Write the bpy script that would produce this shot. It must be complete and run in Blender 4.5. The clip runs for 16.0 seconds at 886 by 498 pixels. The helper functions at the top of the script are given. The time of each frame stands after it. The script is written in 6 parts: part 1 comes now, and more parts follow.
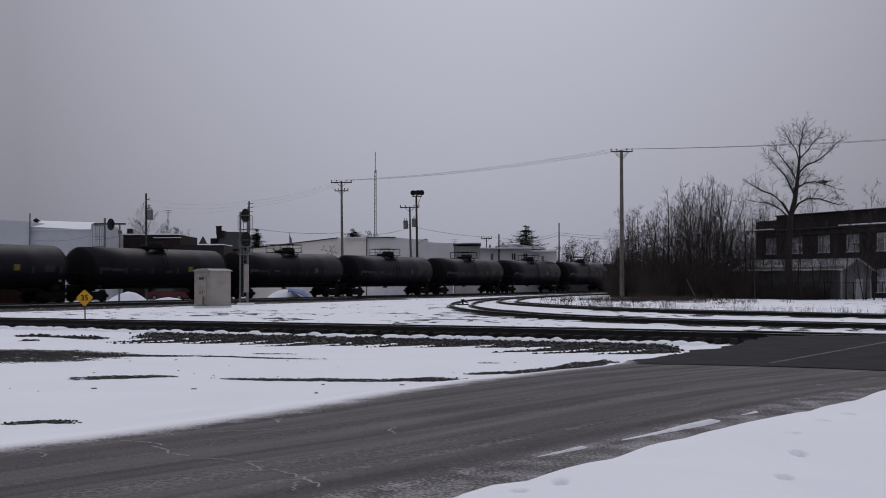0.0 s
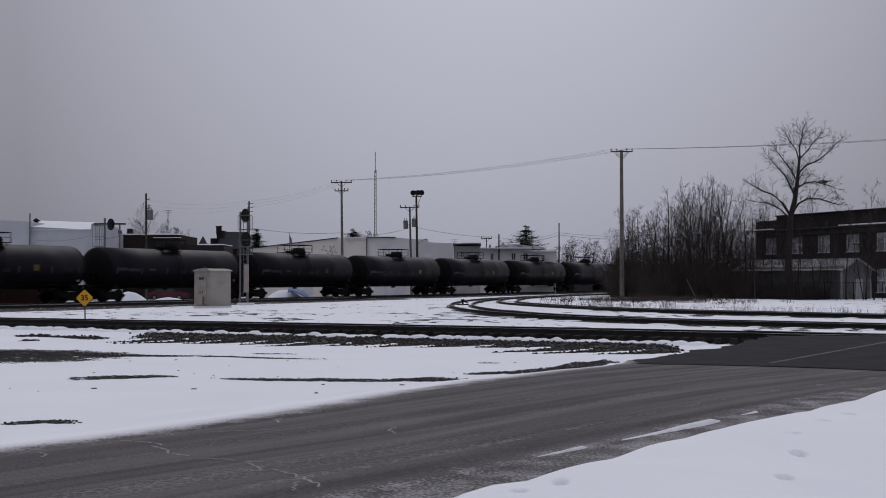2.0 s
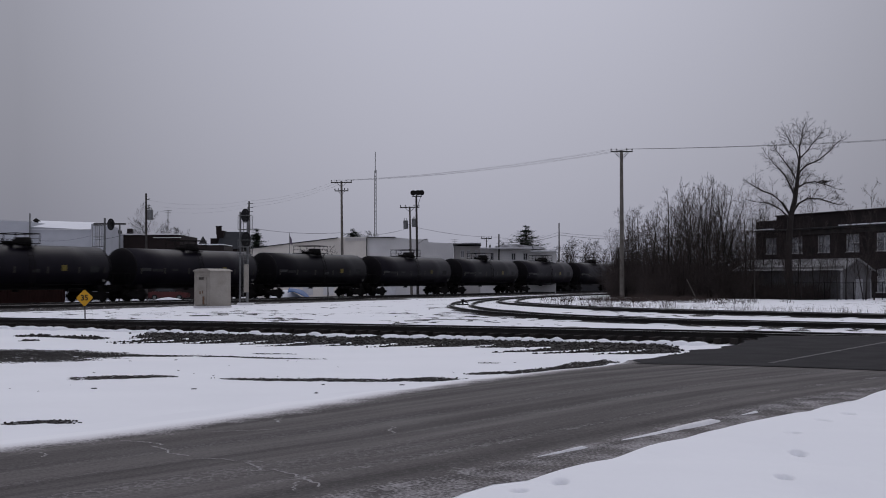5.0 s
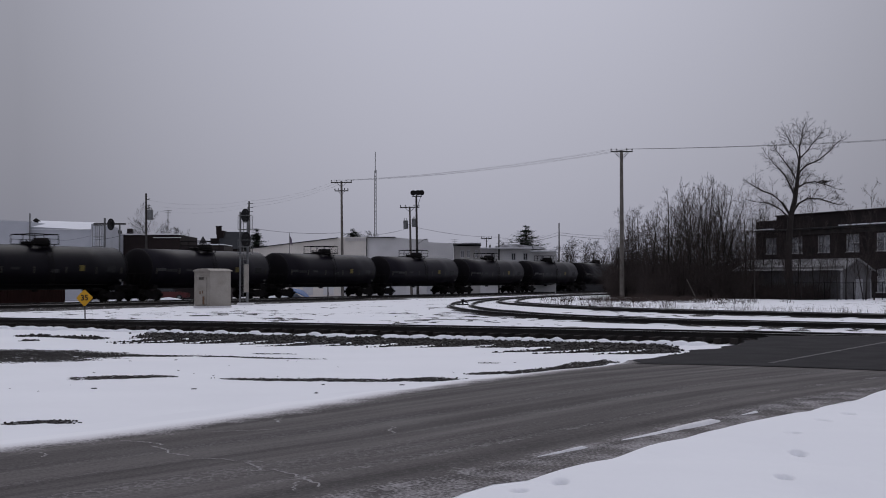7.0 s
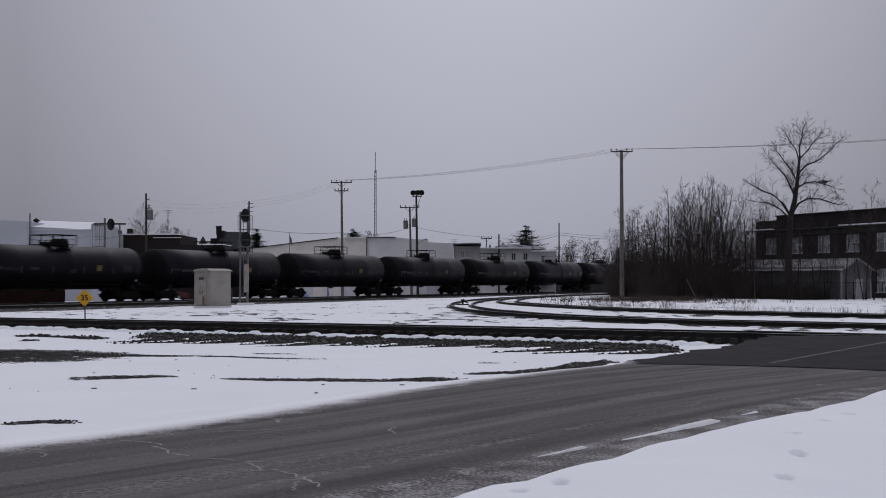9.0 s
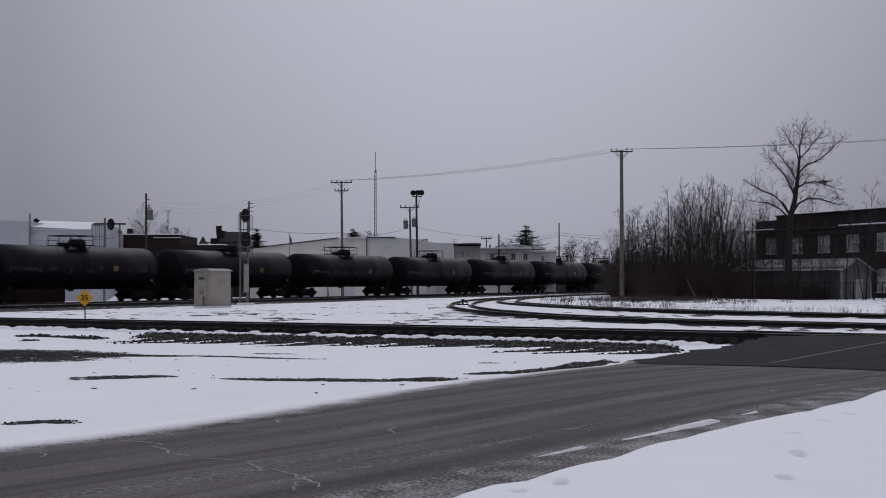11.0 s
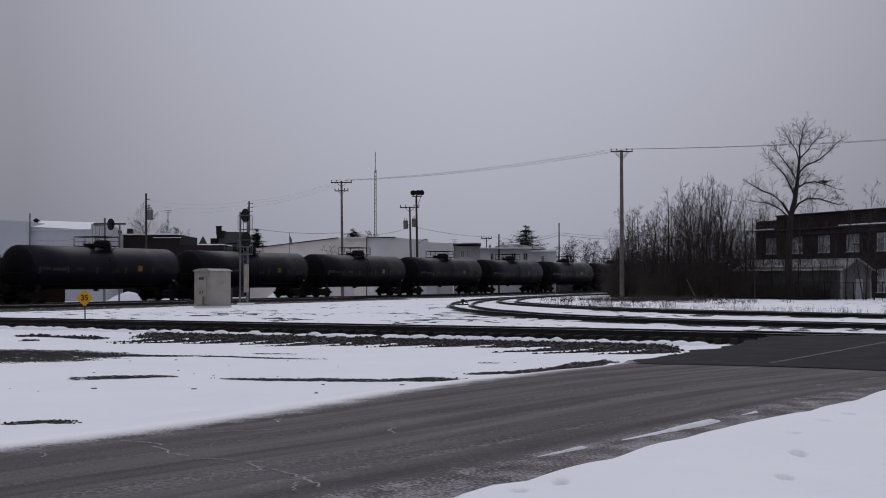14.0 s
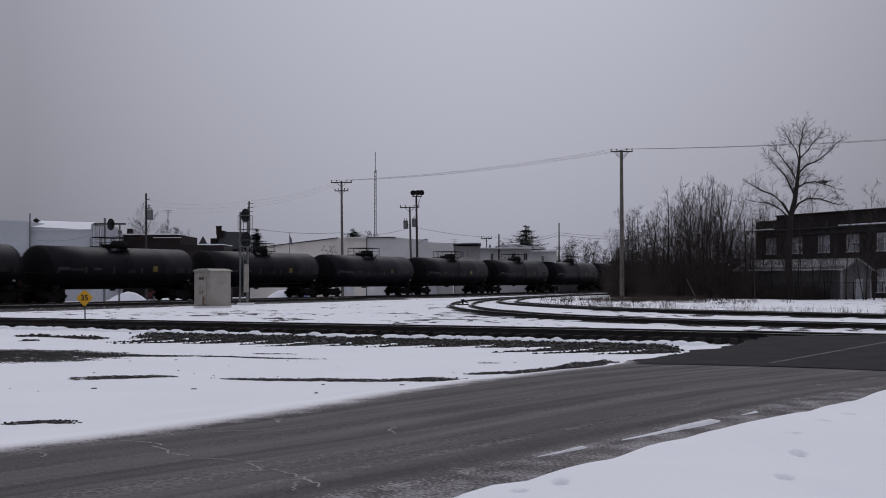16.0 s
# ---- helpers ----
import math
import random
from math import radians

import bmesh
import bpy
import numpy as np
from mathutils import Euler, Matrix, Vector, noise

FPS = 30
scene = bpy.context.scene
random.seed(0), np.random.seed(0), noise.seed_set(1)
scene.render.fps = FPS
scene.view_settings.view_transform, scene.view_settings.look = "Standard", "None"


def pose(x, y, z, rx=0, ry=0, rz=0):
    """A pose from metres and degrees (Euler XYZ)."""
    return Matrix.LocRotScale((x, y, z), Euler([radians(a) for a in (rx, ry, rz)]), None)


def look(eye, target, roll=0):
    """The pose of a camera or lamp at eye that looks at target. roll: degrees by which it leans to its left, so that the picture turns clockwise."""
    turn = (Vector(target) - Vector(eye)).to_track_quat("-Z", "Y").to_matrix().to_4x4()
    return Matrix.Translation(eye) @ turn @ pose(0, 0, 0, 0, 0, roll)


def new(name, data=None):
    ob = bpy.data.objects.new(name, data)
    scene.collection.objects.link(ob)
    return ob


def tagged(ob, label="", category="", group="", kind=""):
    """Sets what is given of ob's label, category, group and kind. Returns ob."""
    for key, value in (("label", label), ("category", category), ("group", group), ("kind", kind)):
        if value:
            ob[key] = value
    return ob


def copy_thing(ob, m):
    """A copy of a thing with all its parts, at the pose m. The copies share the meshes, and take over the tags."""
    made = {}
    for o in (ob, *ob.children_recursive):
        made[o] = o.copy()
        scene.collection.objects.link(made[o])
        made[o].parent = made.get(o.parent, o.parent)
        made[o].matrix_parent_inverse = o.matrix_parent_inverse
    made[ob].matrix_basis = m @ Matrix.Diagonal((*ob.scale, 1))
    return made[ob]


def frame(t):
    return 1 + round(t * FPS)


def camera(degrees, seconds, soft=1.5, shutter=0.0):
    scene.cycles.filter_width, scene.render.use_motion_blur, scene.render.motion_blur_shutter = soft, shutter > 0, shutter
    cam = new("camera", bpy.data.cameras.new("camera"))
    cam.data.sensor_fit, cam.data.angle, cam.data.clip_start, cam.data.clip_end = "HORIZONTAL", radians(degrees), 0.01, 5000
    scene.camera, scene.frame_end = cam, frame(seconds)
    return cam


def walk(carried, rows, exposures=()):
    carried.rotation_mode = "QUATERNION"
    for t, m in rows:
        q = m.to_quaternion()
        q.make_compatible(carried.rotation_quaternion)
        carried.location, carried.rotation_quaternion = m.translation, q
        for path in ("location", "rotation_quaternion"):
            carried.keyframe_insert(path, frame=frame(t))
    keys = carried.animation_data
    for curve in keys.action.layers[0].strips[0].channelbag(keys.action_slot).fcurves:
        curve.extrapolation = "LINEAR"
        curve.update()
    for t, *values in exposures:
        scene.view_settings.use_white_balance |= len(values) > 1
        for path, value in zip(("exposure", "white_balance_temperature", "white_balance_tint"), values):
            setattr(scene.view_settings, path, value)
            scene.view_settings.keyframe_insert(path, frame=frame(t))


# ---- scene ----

# camera: stands still on a tripod beside the road
cam = camera(40.24, 16.0, soft=1.0, shutter=0.4)
EYE = (0.0, 0.0, 1.70)
STAND = pose(*EYE, 90 + 1.446, 0, 0)
walk(cam, [(0.0, STAND), (16.0, STAND)])

# ---------------------------------------------------------------- light
world = bpy.data.worlds.new("overcast")
scene.world = world
world.use_nodes = True
wt = world.node_tree
wt.nodes.clear()


def wnode(kind, **kw):
    n = wt.nodes.new(kind)
    for k, v in kw.items():
        if k == "op":
            n.operation = v
    return n


w_out = wnode("ShaderNodeOutputWorld")
w_sky = wnode("ShaderNodeTexSky")
w_sky.sky_type, w_sky.sun_disc = "NISHITA", False
w_sky.sun_elevation, w_sky.sun_rotation = radians(52), radians(8)
w_sky.dust_density, w_sky.air_density = 6.0, 2.0
w_sat = wnode("ShaderNodeHueSaturation")
w_sat.inputs["Saturation"].default_value = 0.25
w_b1 = wnode("ShaderNodeBackground")
w_b1.inputs["Strength"].default_value = 0.007
wt.links.new(w_sky.outputs[0], w_sat.inputs["Color"])
wt.links.new(w_sat.outputs[0], w_b1.inputs[0])
# cloud cover: three times as bright overhead as at the horizon
w_co = wnode("ShaderNodeTexCoord")
w_sep = wnode("ShaderNodeSeparateXYZ")
w_mul = wnode("ShaderNodeMath", op="MULTIPLY_ADD")
w_mul.use_clamp = True
w_mul.inputs[1].default_value, w_mul.inputs[2].default_value = 0.56, 0.405
w_noise = wnode("ShaderNodeTexNoise")
w_noise.inputs["Scale"].default_value, w_noise.inputs["Detail"].default_value = 1.6, 2.0
w_add = wnode("ShaderNodeMath", op="MULTIPLY_ADD")
w_add.inputs[1].default_value = 0.10
w_col = wnode("ShaderNodeMix")
w_col.data_type, w_col.blend_type = "RGBA", "MULTIPLY"
w_col.inputs["Factor"].default_value = 1.0
w_col.inputs["B"].default_value = (0.935, 0.95, 1.15, 1)
w_b2 = wnode("ShaderNodeBackground")
w_b2.inputs["Strength"].default_value = 0.725
w_sum = wnode("ShaderNodeAddShader")
wt.links.new(w_co.outputs["Generated"], w_sep.inputs[0])
wt.links.new(w_co.outputs["Generated"], w_noise.inputs["Vector"])
wt.links.new(w_sep.outputs["Z"], w_mul.inputs[0])
wt.links.new(w_noise.outputs[0], w_add.inputs[0])
wt.links.new(w_mul.outputs[0], w_add.inputs[2])
# dimmed to both sides, brightest ahead: the lens's edge darkening put into the sky
w_dx = wnode("ShaderNodeMath", op="SUBTRACT")
w_dx.inputs[1].default_value = 0.03
w_sq = wnode("ShaderNodeMath", op="MULTIPLY")
w_fall = wnode("ShaderNodeMath", op="MULTIPLY_ADD")
w_fall.inputs[1].default_value, w_fall.inputs[2].default_value = -3.3, 1.06
w_max = wnode("ShaderNodeMath", op="MAXIMUM")
w_max.inputs[1].default_value = 0.64
w_all = wnode("ShaderNodeMath", op="MULTIPLY")
wt.links.new(w_sep.outputs["X"], w_dx.inputs[0])
wt.links.new(w_dx.outputs[0], w_sq.inputs[0])
wt.links.new(w_dx.outputs[0], w_sq.inputs[1])
wt.links.new(w_sq.outputs[0], w_fall.inputs[0])
wt.links.new(w_fall.outputs[0], w_max.inputs[0])
wt.links.new(w_max.outputs[0], w_all.inputs[0])
wt.links.new(w_add.outputs[0], w_all.inputs[1])
wt.links.new(w_all.outputs[0], w_col.inputs["A"])
wt.links.new(w_col.outputs["Result"], w_b2.inputs[0])
wt.links.new(w_b1.outputs[0], w_sum.inputs[0])
wt.links.new(w_b2.outputs[0], w_sum.inputs[1])
wt.links.new(w_sum.outputs[0], w_out.inputs[0])

sun = new("sun", bpy.data.lights.new("sun", "SUN"))
sun.data.energy, sun.data.angle, sun.data.color = 0.42, radians(45), (1.0, 0.98, 0.95)
sun.matrix_world = look((8, 60, 78), (0, 0, 0))

# ---------------------------------------------------------------- materials


def mat(name, a, b=None, rough=0.8, scale=3.0, fine=40.0, metal=0.0, bump=0.0, vary=0.0, spec=0.3, contrast=0.5, coords="Object"):
    """Two tones mixed by coarse and fine noise, with a little relief."""
    m = bpy.data.materials.new(name)
    m.use_nodes = True
    nt = m.node_tree
    p = nt.nodes["Principled BSDF"]
    b = b or tuple(c * 0.75 for c in a)
    tc = nt.nodes.new("ShaderNodeTexCoord")
    n1, n2 = nt.nodes.new("ShaderNodeTexNoise"), nt.nodes.new("ShaderNodeTexNoise")
    n1.inputs["Scale"].default_value, n2.inputs["Scale"].default_value = scale, fine
    n1.inputs["Detail"].default_value, n2.inputs["Detail"].default_value = 5, 3
    nt.links.new(tc.outputs[coords], n1.inputs["Vector"])
    nt.links.new(tc.outputs[coords], n2.inputs["Vector"])
    ad = nt.nodes.new("ShaderNodeMath")
    ad.operation = "MULTIPLY_ADD"
    ad.inputs[1].default_value = 0.45
    nt.links.new(n2.outputs[0], ad.inputs[0])
    nt.links.new(n1.outputs[0], ad.inputs[2])
    ramp = nt.nodes.new("ShaderNodeMapRange")
    ramp.inputs["From Min"].default_value = 0.72 - contrast * 0.5
    ramp.inputs["From Max"].default_value = 0.72 + contrast * 0.5
    nt.links.new(ad.outputs[0], ramp.inputs["Value"])
    mx = nt.nodes.new("ShaderNodeMix")
    mx.data_type = "RGBA"
    mx.inputs["A"].default_value, mx.inputs["B"].default_value = (*a, 1), (*b, 1)
    nt.links.new(ramp.outputs[0], mx.inputs["Factor"])
    last = mx.outputs["Result"]
    if vary:
        oi = nt.nodes.new("ShaderNodeObjectInfo")
        mr = nt.nodes.new("ShaderNodeMapRange")
        mr.inputs["To Min"].default_value, mr.inputs["To Max"].default_value = 1 - vary, 1 + vary
        hs = nt.nodes.new("ShaderNodeHueSaturation")
        nt.links.new(oi.outputs["Random"], mr.inputs["Value"])
        nt.links.new(mr.outputs[0], hs.inputs["Value"])
        nt.links.new(last, hs.inputs["Color"])
        last = hs.outputs[0]
    nt.links.new(last, p.inputs["Base Color"])
    rr = nt.nodes.new("ShaderNodeMapRange")
    rr.inputs["To Min"].default_value, rr.inputs["To Max"].default_value = max(0.05, rough - 0.08), min(1, rough + 0.08)
    nt.links.new(n1.outputs[0], rr.inputs["Value"])
    nt.links.new(rr.outputs[0], p.inputs["Roughness"])
    p.inputs["Metallic"].default_value = metal
    p.inputs["Specular IOR Level"].default_value = spec
    if bump:
        bp = nt.nodes.new("ShaderNodeBump")
        bp.inputs["Strength"].default_value, bp.inputs["Distance"].default_value = 0.6, bump
        nt.links.new(ad.outputs[0], bp.inputs["Height"])
        nt.links.new(bp.outputs[0], p.inputs["Normal"])
    return m


BLACK = mat("black_tank_paint", (0.0034, 0.0026, 0.0056), (0.0080, 0.0063, 0.0104), 0.44, 0.9, 14, vary=0.35, spec=0.13)
DARK = mat("grimy_black_steel", (0.0065, 0.0060, 0.0062), (0.014, 0.012, 0.0115), 0.85, 2.5, 30, vary=0.2, spec=0.1)
WHEEL = mat("worn_wheel_steel", (0.006, 0.0055, 0.005), (0.012, 0.010, 0.009), 0.8, 3, 25, metal=0.1, spec=0.12)
# duller copy of the tank black; stands in for shade on the heads
HEADBLACK = mat("shaded_matt_black", (0.0042, 0.0038, 0.0048), (0.0080, 0.0070, 0.0078), 0.75, 1.5, 18, spec=0.07)
YELLOW = mat("faded_yellow_paint", (0.13, 0.100, 0.018), (0.075, 0.060, 0.016), 0.6, 4, 40, vary=0.6)
STENCIL = mat("dirty_white_stencil", (0.034, 0.034, 0.034), (0.010, 0.010, 0.011), 0.7, 6, 60, vary=0.6)
REFLEX = mat("dirty_reflector_strip", (0.055, 0.052, 0.036), (0.030, 0.029, 0.022), 0.5, 6, 60)
PALEMARK = mat("pale_end_marking", (0.30, 0.30, 0.28), (0.18, 0.18, 0.17), 0.7, 6, 60)
RAIL = mat("brown_rail_steel", (0.008, 0.0065, 0.006), (0.015, 0.012, 0.011), 0.7, 2, 25)
RAILTOP = mat("polished_rail_head", (0.20, 0.20, 0.21), (0.13, 0.13, 0.13), 0.42, 2, 25, metal=0.9)
TIE = mat("creosoted_tie_wood", (0.010, 0.008, 0.007), (0.022, 0.018, 0.016), 0.9, 3, 40, bump=0.01, vary=0.2)
SNOW = mat("snow_cover", (0.80, 0.81, 0.84), (0.74, 0.75, 0.79), 0.85, 0.8, 20, bump=0.02, spec=0.2)
STONE = mat("dark_ballast_stone", (0.010, 0.009, 0.0085), (0.042, 0.038, 0.036), 0.9, 6, 50, bump=0.01)
TARMAC_CRACK = mat("frosted_crack_filling", (0.34, 0.33, 0.33), (0.22, 0.21, 0.21), 0.9, 6, 60)
WOODPOLE = mat("weathered_pole_wood", (0.16, 0.145, 0.13), (0.09, 0.08, 0.07), 0.9, 2, 30, bump=0.01)
DARKPOLE = mat("dark_pole_wood", (0.05, 0.045, 0.042), (0.03, 0.027, 0.025), 0.9, 2, 30, bump=0.01)
GALV = mat("galvanised_steel", (0.19, 0.195, 0.195), (0.12, 0.12, 0.122), 0.5, 3, 30, metal=0.5)
WIRE = mat("weathered_wire", (0.12, 0.12, 0.125), (0.08, 0.08, 0.085), 0.7)
BARK = mat("dark_winter_bark", (0.016, 0.0130, 0.0122), (0.030, 0.025, 0.023), 0.95, 3, 30)
TWIG = mat("grey_brown_twigs", (0.028, 0.0215, 0.020), (0.054, 0.041, 0.037), 0.95, 0.3, 10)
DRYGRASS = mat("dry_winter_grass", (0.060, 0.043, 0.036), (0.032, 0.024, 0.021), 0.95, 0.5, 10)
NEEDLE = mat("dark_green_needles", (0.018, 0.030, 0.020), (0.035, 0.050, 0.034), 0.9, 2, 20)
CREAM = mat("cream_painted_metal", (0.33, 0.305, 0.27), (0.24, 0.218, 0.19), 0.6, 1.5, 12, bump=0.003)
RUST = mat("rust_streak", (0.16, 0.09, 0.05), (0.10, 0.06, 0.04), 0.9, 8, 60)
SIGNY = mat("amber_sign_face", (0.62, 0.33, 0.015), (0.55, 0.28, 0.012), 0.5, 3, 30)
BLACKPAINT = mat("flat_black_paint", (0.010, 0.010, 0.011), (0.016, 0.016, 0.016), 0.7)
WHITEWALL = mat("white_siding", (0.44, 0.45, 0.485), (0.37, 0.38, 0.41), 0.75, 0.7, 10)
TAUPE = mat("taupe_siding", (0.50, 0.48, 0.465), (0.36, 0.345, 0.335), 0.85, 0.6, 9)
GREYWALL = mat("pale_grey_wall", (0.70, 0.69, 0.69), (0.58, 0.57, 0.57), 0.85, 0.5, 8)
BEIGEWALL = mat("pale_beige_render", (0.76, 0.715, 0.655), (0.63, 0.59, 0.54), 0.85, 0.4, 6)
BRICKD = mat("dark_red_brick", (0.022, 0.014, 0.0135), (0.014, 0.010, 0.010), 0.95, 1.2, 18, bump=0.01)
BRICKR = mat("sooty_brick", (0.026, 0.0185, 0.0182), (0.016, 0.0132, 0.0132), 0.95, 1.0, 16, bump=0.01)
ROOFG = mat("dark_green_shingle", (0.016, 0.019, 0.025), (0.011, 0.013, 0.017), 0.9, 1.5, 20)
ROOFD = mat("dark_roof_felt", (0.035, 0.034, 0.036), (0.022, 0.022, 0.024), 0.9, 1.5, 20)
TRIM = mat("white_trim", (0.60, 0.60, 0.62), (0.48, 0.48, 0.50), 0.7, 2, 20)
CONTAINER = mat("rust_red_container", (0.050, 0.018, 0.015), (0.034, 0.013, 0.011), 0.8, 1, 12)
TARP = mat("blue_tarpaulin", (0.05, 0.14, 0.36), (0.03, 0.09, 0.25), 0.5, 2, 20, bump=0.02)
CARRED = mat("red_car_paint", (0.075, 0.012, 0.012), (0.055, 0.011, 0.011), 0.35, 2, 20)
RUBBER = mat("black_rubber", (0.012, 0.012, 0.012), None, 0.85)

GLASS = bpy.data.materials.new("window_glass")
GLASS.use_nodes = True
_g = GLASS.node_tree.nodes["Principled BSDF"]
_g.inputs["Base Color"].default_value = (0.03, 0.032, 0.036, 1)
_g.inputs["Roughness"].default_value = 0.12

# sky brightness in the windows, painted as the colour of the panes
PALEPANE = mat("sky_pale_pane", (0.42, 0.43, 0.45), (0.16, 0.165, 0.175), 0.4, 2.2, 12, vary=0.25, contrast=0.3)


def snowy_ground(name, earth1, earth2):
    """Snow where the sheet's 'bare' field is low, stones and earth where it is high."""
    m = bpy.data.materials.new(name)
    m.use_nodes = True
    nt = m.node_tree
    p = nt.nodes["Principled BSDF"]
    at = nt.nodes.new("ShaderNodeAttribute")
    at.attribute_name = "bare"
    tc = nt.nodes.new("ShaderNodeTexCoord")

    def noise_tex(scale, detail=4):
        n = nt.nodes.new("ShaderNodeTexNoise")
        n.inputs["Scale"].default_value, n.inputs["Detail"].default_value = scale, detail
        nt.links.new(tc.outputs["Object"], n.inputs["Vector"])
        return n
    n1, n2, n3 = noise_tex(2.2), noise_tex(9, 5), noise_tex(0.35)
    a1 = nt.nodes.new("ShaderNodeMath")
    a1.operation = "MULTIPLY_ADD"
    a1.inputs[1].default_value = 0.75
    nt.links.new(n1.outputs[0], a1.inputs[0])
    nt.links.new(at.outputs["Fac"], a1.inputs[2])
    a2 = nt.nodes.new("ShaderNodeMath")
    a2.operation = "MULTIPLY_ADD"
    a2.inputs[1].default_value = 0.75
    nt.links.new(n2.outputs[0], a2.inputs[0])
    nt.links.new(a1.outputs[0], a2.inputs[2])
    st = nt.nodes.new("ShaderNodeMapRange")
    st.inputs["From Min"].default_value, st.inputs["From Max"].default_value = 1.20, 1.30
    nt.links.new(a2.outputs[0], st.inputs["Value"])
    sn = nt.nodes.new("ShaderNodeMix")
    sn.data_type = "RGBA"
    sn.inputs["A"].default_value, sn.inputs["B"].default_value = (0.885, 0.893, 0.915, 1), (0.80, 0.81, 0.835, 1)
    nt.links.new(n3.outputs[0], sn.inputs["Factor"])
    vor = nt.nodes.new("ShaderNodeTexVoronoi")
    vor.inputs["Scale"].default_value = 11
    nt.links.new(tc.outputs["Object"], vor.inputs["Vector"])
    ea = nt.nodes.new("ShaderNodeMix")
    ea.data_type = "RGBA"
    ea.inputs["A"].default_value, ea.inputs["B"].default_value = (*earth1, 1), (*earth2, 1)
    nt.links.new(vor.outputs["Color"], ea.inputs["Factor"])
    mx = nt.nodes.new("ShaderNodeMix")
    mx.data_type = "RGBA"
    nt.links.new(st.outputs[0], mx.inputs["Factor"])
    nt.links.new(sn.outputs["Result"], mx.inputs["A"])
    nt.links.new(ea.outputs["Result"], mx.inputs["B"])
    nt.links.new(mx.outputs["Result"], p.inputs["Base Color"])
    p.inputs["Roughness"].default_value = 0.88
    p.inputs["Specular IOR Level"].default_value = 0.2
    bp = nt.nodes.new("ShaderNodeBump")
    bp.inputs["Strength"].default_value, bp.inputs["Distance"].default_value = 0.5, 0.05
    hs = nt.nodes.new("ShaderNodeMath")
    hs.operation = "MULTIPLY_ADD"
    nt.links.new(vor.outputs["Distance"], hs.inputs[0])
    nt.links.new(st.outputs[0], hs.inputs[1])
    nt.links.new(n1.outputs[0], hs.inputs[2])
    nt.links.new(hs.outputs[0], bp.inputs["Height"])
    nt.links.new(bp.outputs[0], p.inputs["Normal"])
    return m


GROUND = snowy_ground("snow_over_gravel", (0.010, 0.009, 0.0085), (0.046, 0.041, 0.038))

# ---------------------------------------------------------------- mesh helpers


def box(bm, cx, cy, cz, sx, sy, sz, rz=0.0, bevel=0.0):
    m = Matrix.Translation((cx, cy, cz)) @ Matrix.Rotation(rz, 4, "Z") @ Matrix.Diagonal((sx, sy, sz, 1))
    v = bmesh.ops.create_cube(bm, size=1.0, matrix=m)["verts"]
    if bevel:
        es = {e for q in v for e in q.link_edges}
        bmesh.ops.bevel(bm, geom=list(es), offset=bevel, segments=1, affect="EDGES")
    return v


def tube(bm, a, b, r, r2=None, seg=8):
    a, b = Vector(a), Vector(b)
    d = b - a
    m = Matrix.Translation((a + b) / 2) @ d.to_track_quat("Z", "Y").to_matrix().to_4x4()
    bmesh.ops.create_cone(bm, cap_ends=True, segments=seg, radius1=r, radius2=r if r2 is None else r2, depth=d.length, matrix=m)


def lathe(bm, prof, origin, axis, seg=32):
    """prof: (along, radius) pairs; axis 'X' or 'Z'."""
    ox, oy, oz = origin
    rings = []
    for a, r in prof:
        ring = []
        for i in range(seg):
            t = 2 * math.pi * i / seg
            c, s = r * math.cos(t), r * math.sin(t)
            ring.append(bm.verts.new((ox + a, oy + c, oz + s) if axis == "X" else (ox + c, oy + s, oz + a)))
        rings.append(ring)
    for p, q in zip(rings, rings[1:]):
        for i in range(seg):
            bm.faces.new((p[i], p[(i + 1) % seg], q[(i + 1) % seg], q[i]))
    bm.faces.new(rings[0][::-1])
    bm.faces.new(rings[-1])


def plate(bm, pts, depth, axis="Y"):
    """A flat outline, given in the plane across axis, with thickness."""
    def put(p, d):
        return (p[0], d, p[1]) if axis == "Y" else (d, p[0], p[1]) if axis == "X" else (p[0], p[1], d)
    f = [bm.verts.new(put(p, depth[0])) for p in pts]
    g = [bm.verts.new(put(p, depth[1])) for p in pts]
    bm.faces.new(f)
    bm.faces.new(g[::-1])
    n = len(pts)
    for i in range(n):
        bm.faces.new((f[i], g[i], g[(i + 1) % n], f[(i + 1) % n]))


def finish(bm, name, material, smooth=False):
    bmesh.ops.recalc_face_normals(bm, faces=bm.faces)
    me = bpy.data.meshes.new(name)
    bm.to_mesh(me)
    bm.free()
    me.materials.append(material)
    if smooth:
        for p in me.polygons:
            p.use_smooth = True
    return me


def part(name, bm, material, parent=None, label="", smooth=False, at=None):
    ob = new(name, bm if isinstance(bm, bpy.types.Mesh) else finish(bm, name, material, smooth))
    if parent is not None:
        ob.parent = parent
    if at is not None:
        ob.matrix_basis = at
    if label:
        tagged(ob, label)
    return ob


def thing(name, m, label, category, group="", kind=""):
    e = new(name)
    e.empty_display_size = 0.3
    e.matrix_basis = m
    return tagged(e, label, category, group, kind)


def pydata(name, verts, faces, material, smooth=False):
    me = bpy.data.meshes.new(name)
    me.from_pydata([tuple(v) for v in verts], [], faces)
    me.update()
    me.materials.append(material)
    if smooth:
        for p in me.polygons:
            p.use_smooth = True
    return me


# ---------------------------------------------------------------- the plan of the tracks
CAR = 18.17                                  # length over couplers
T0 = np.array((-22.9, 99.6))                 # a point of the main line
TD = np.array((0.4815, 0.8765))              # its direction, away to the right
TD = TD / np.linalg.norm(TD)
TN = np.array((TD[1], -TD[0]))               # across it, towards the camera
MAIN_TURN = math.atan2(TD[1], TD[0])


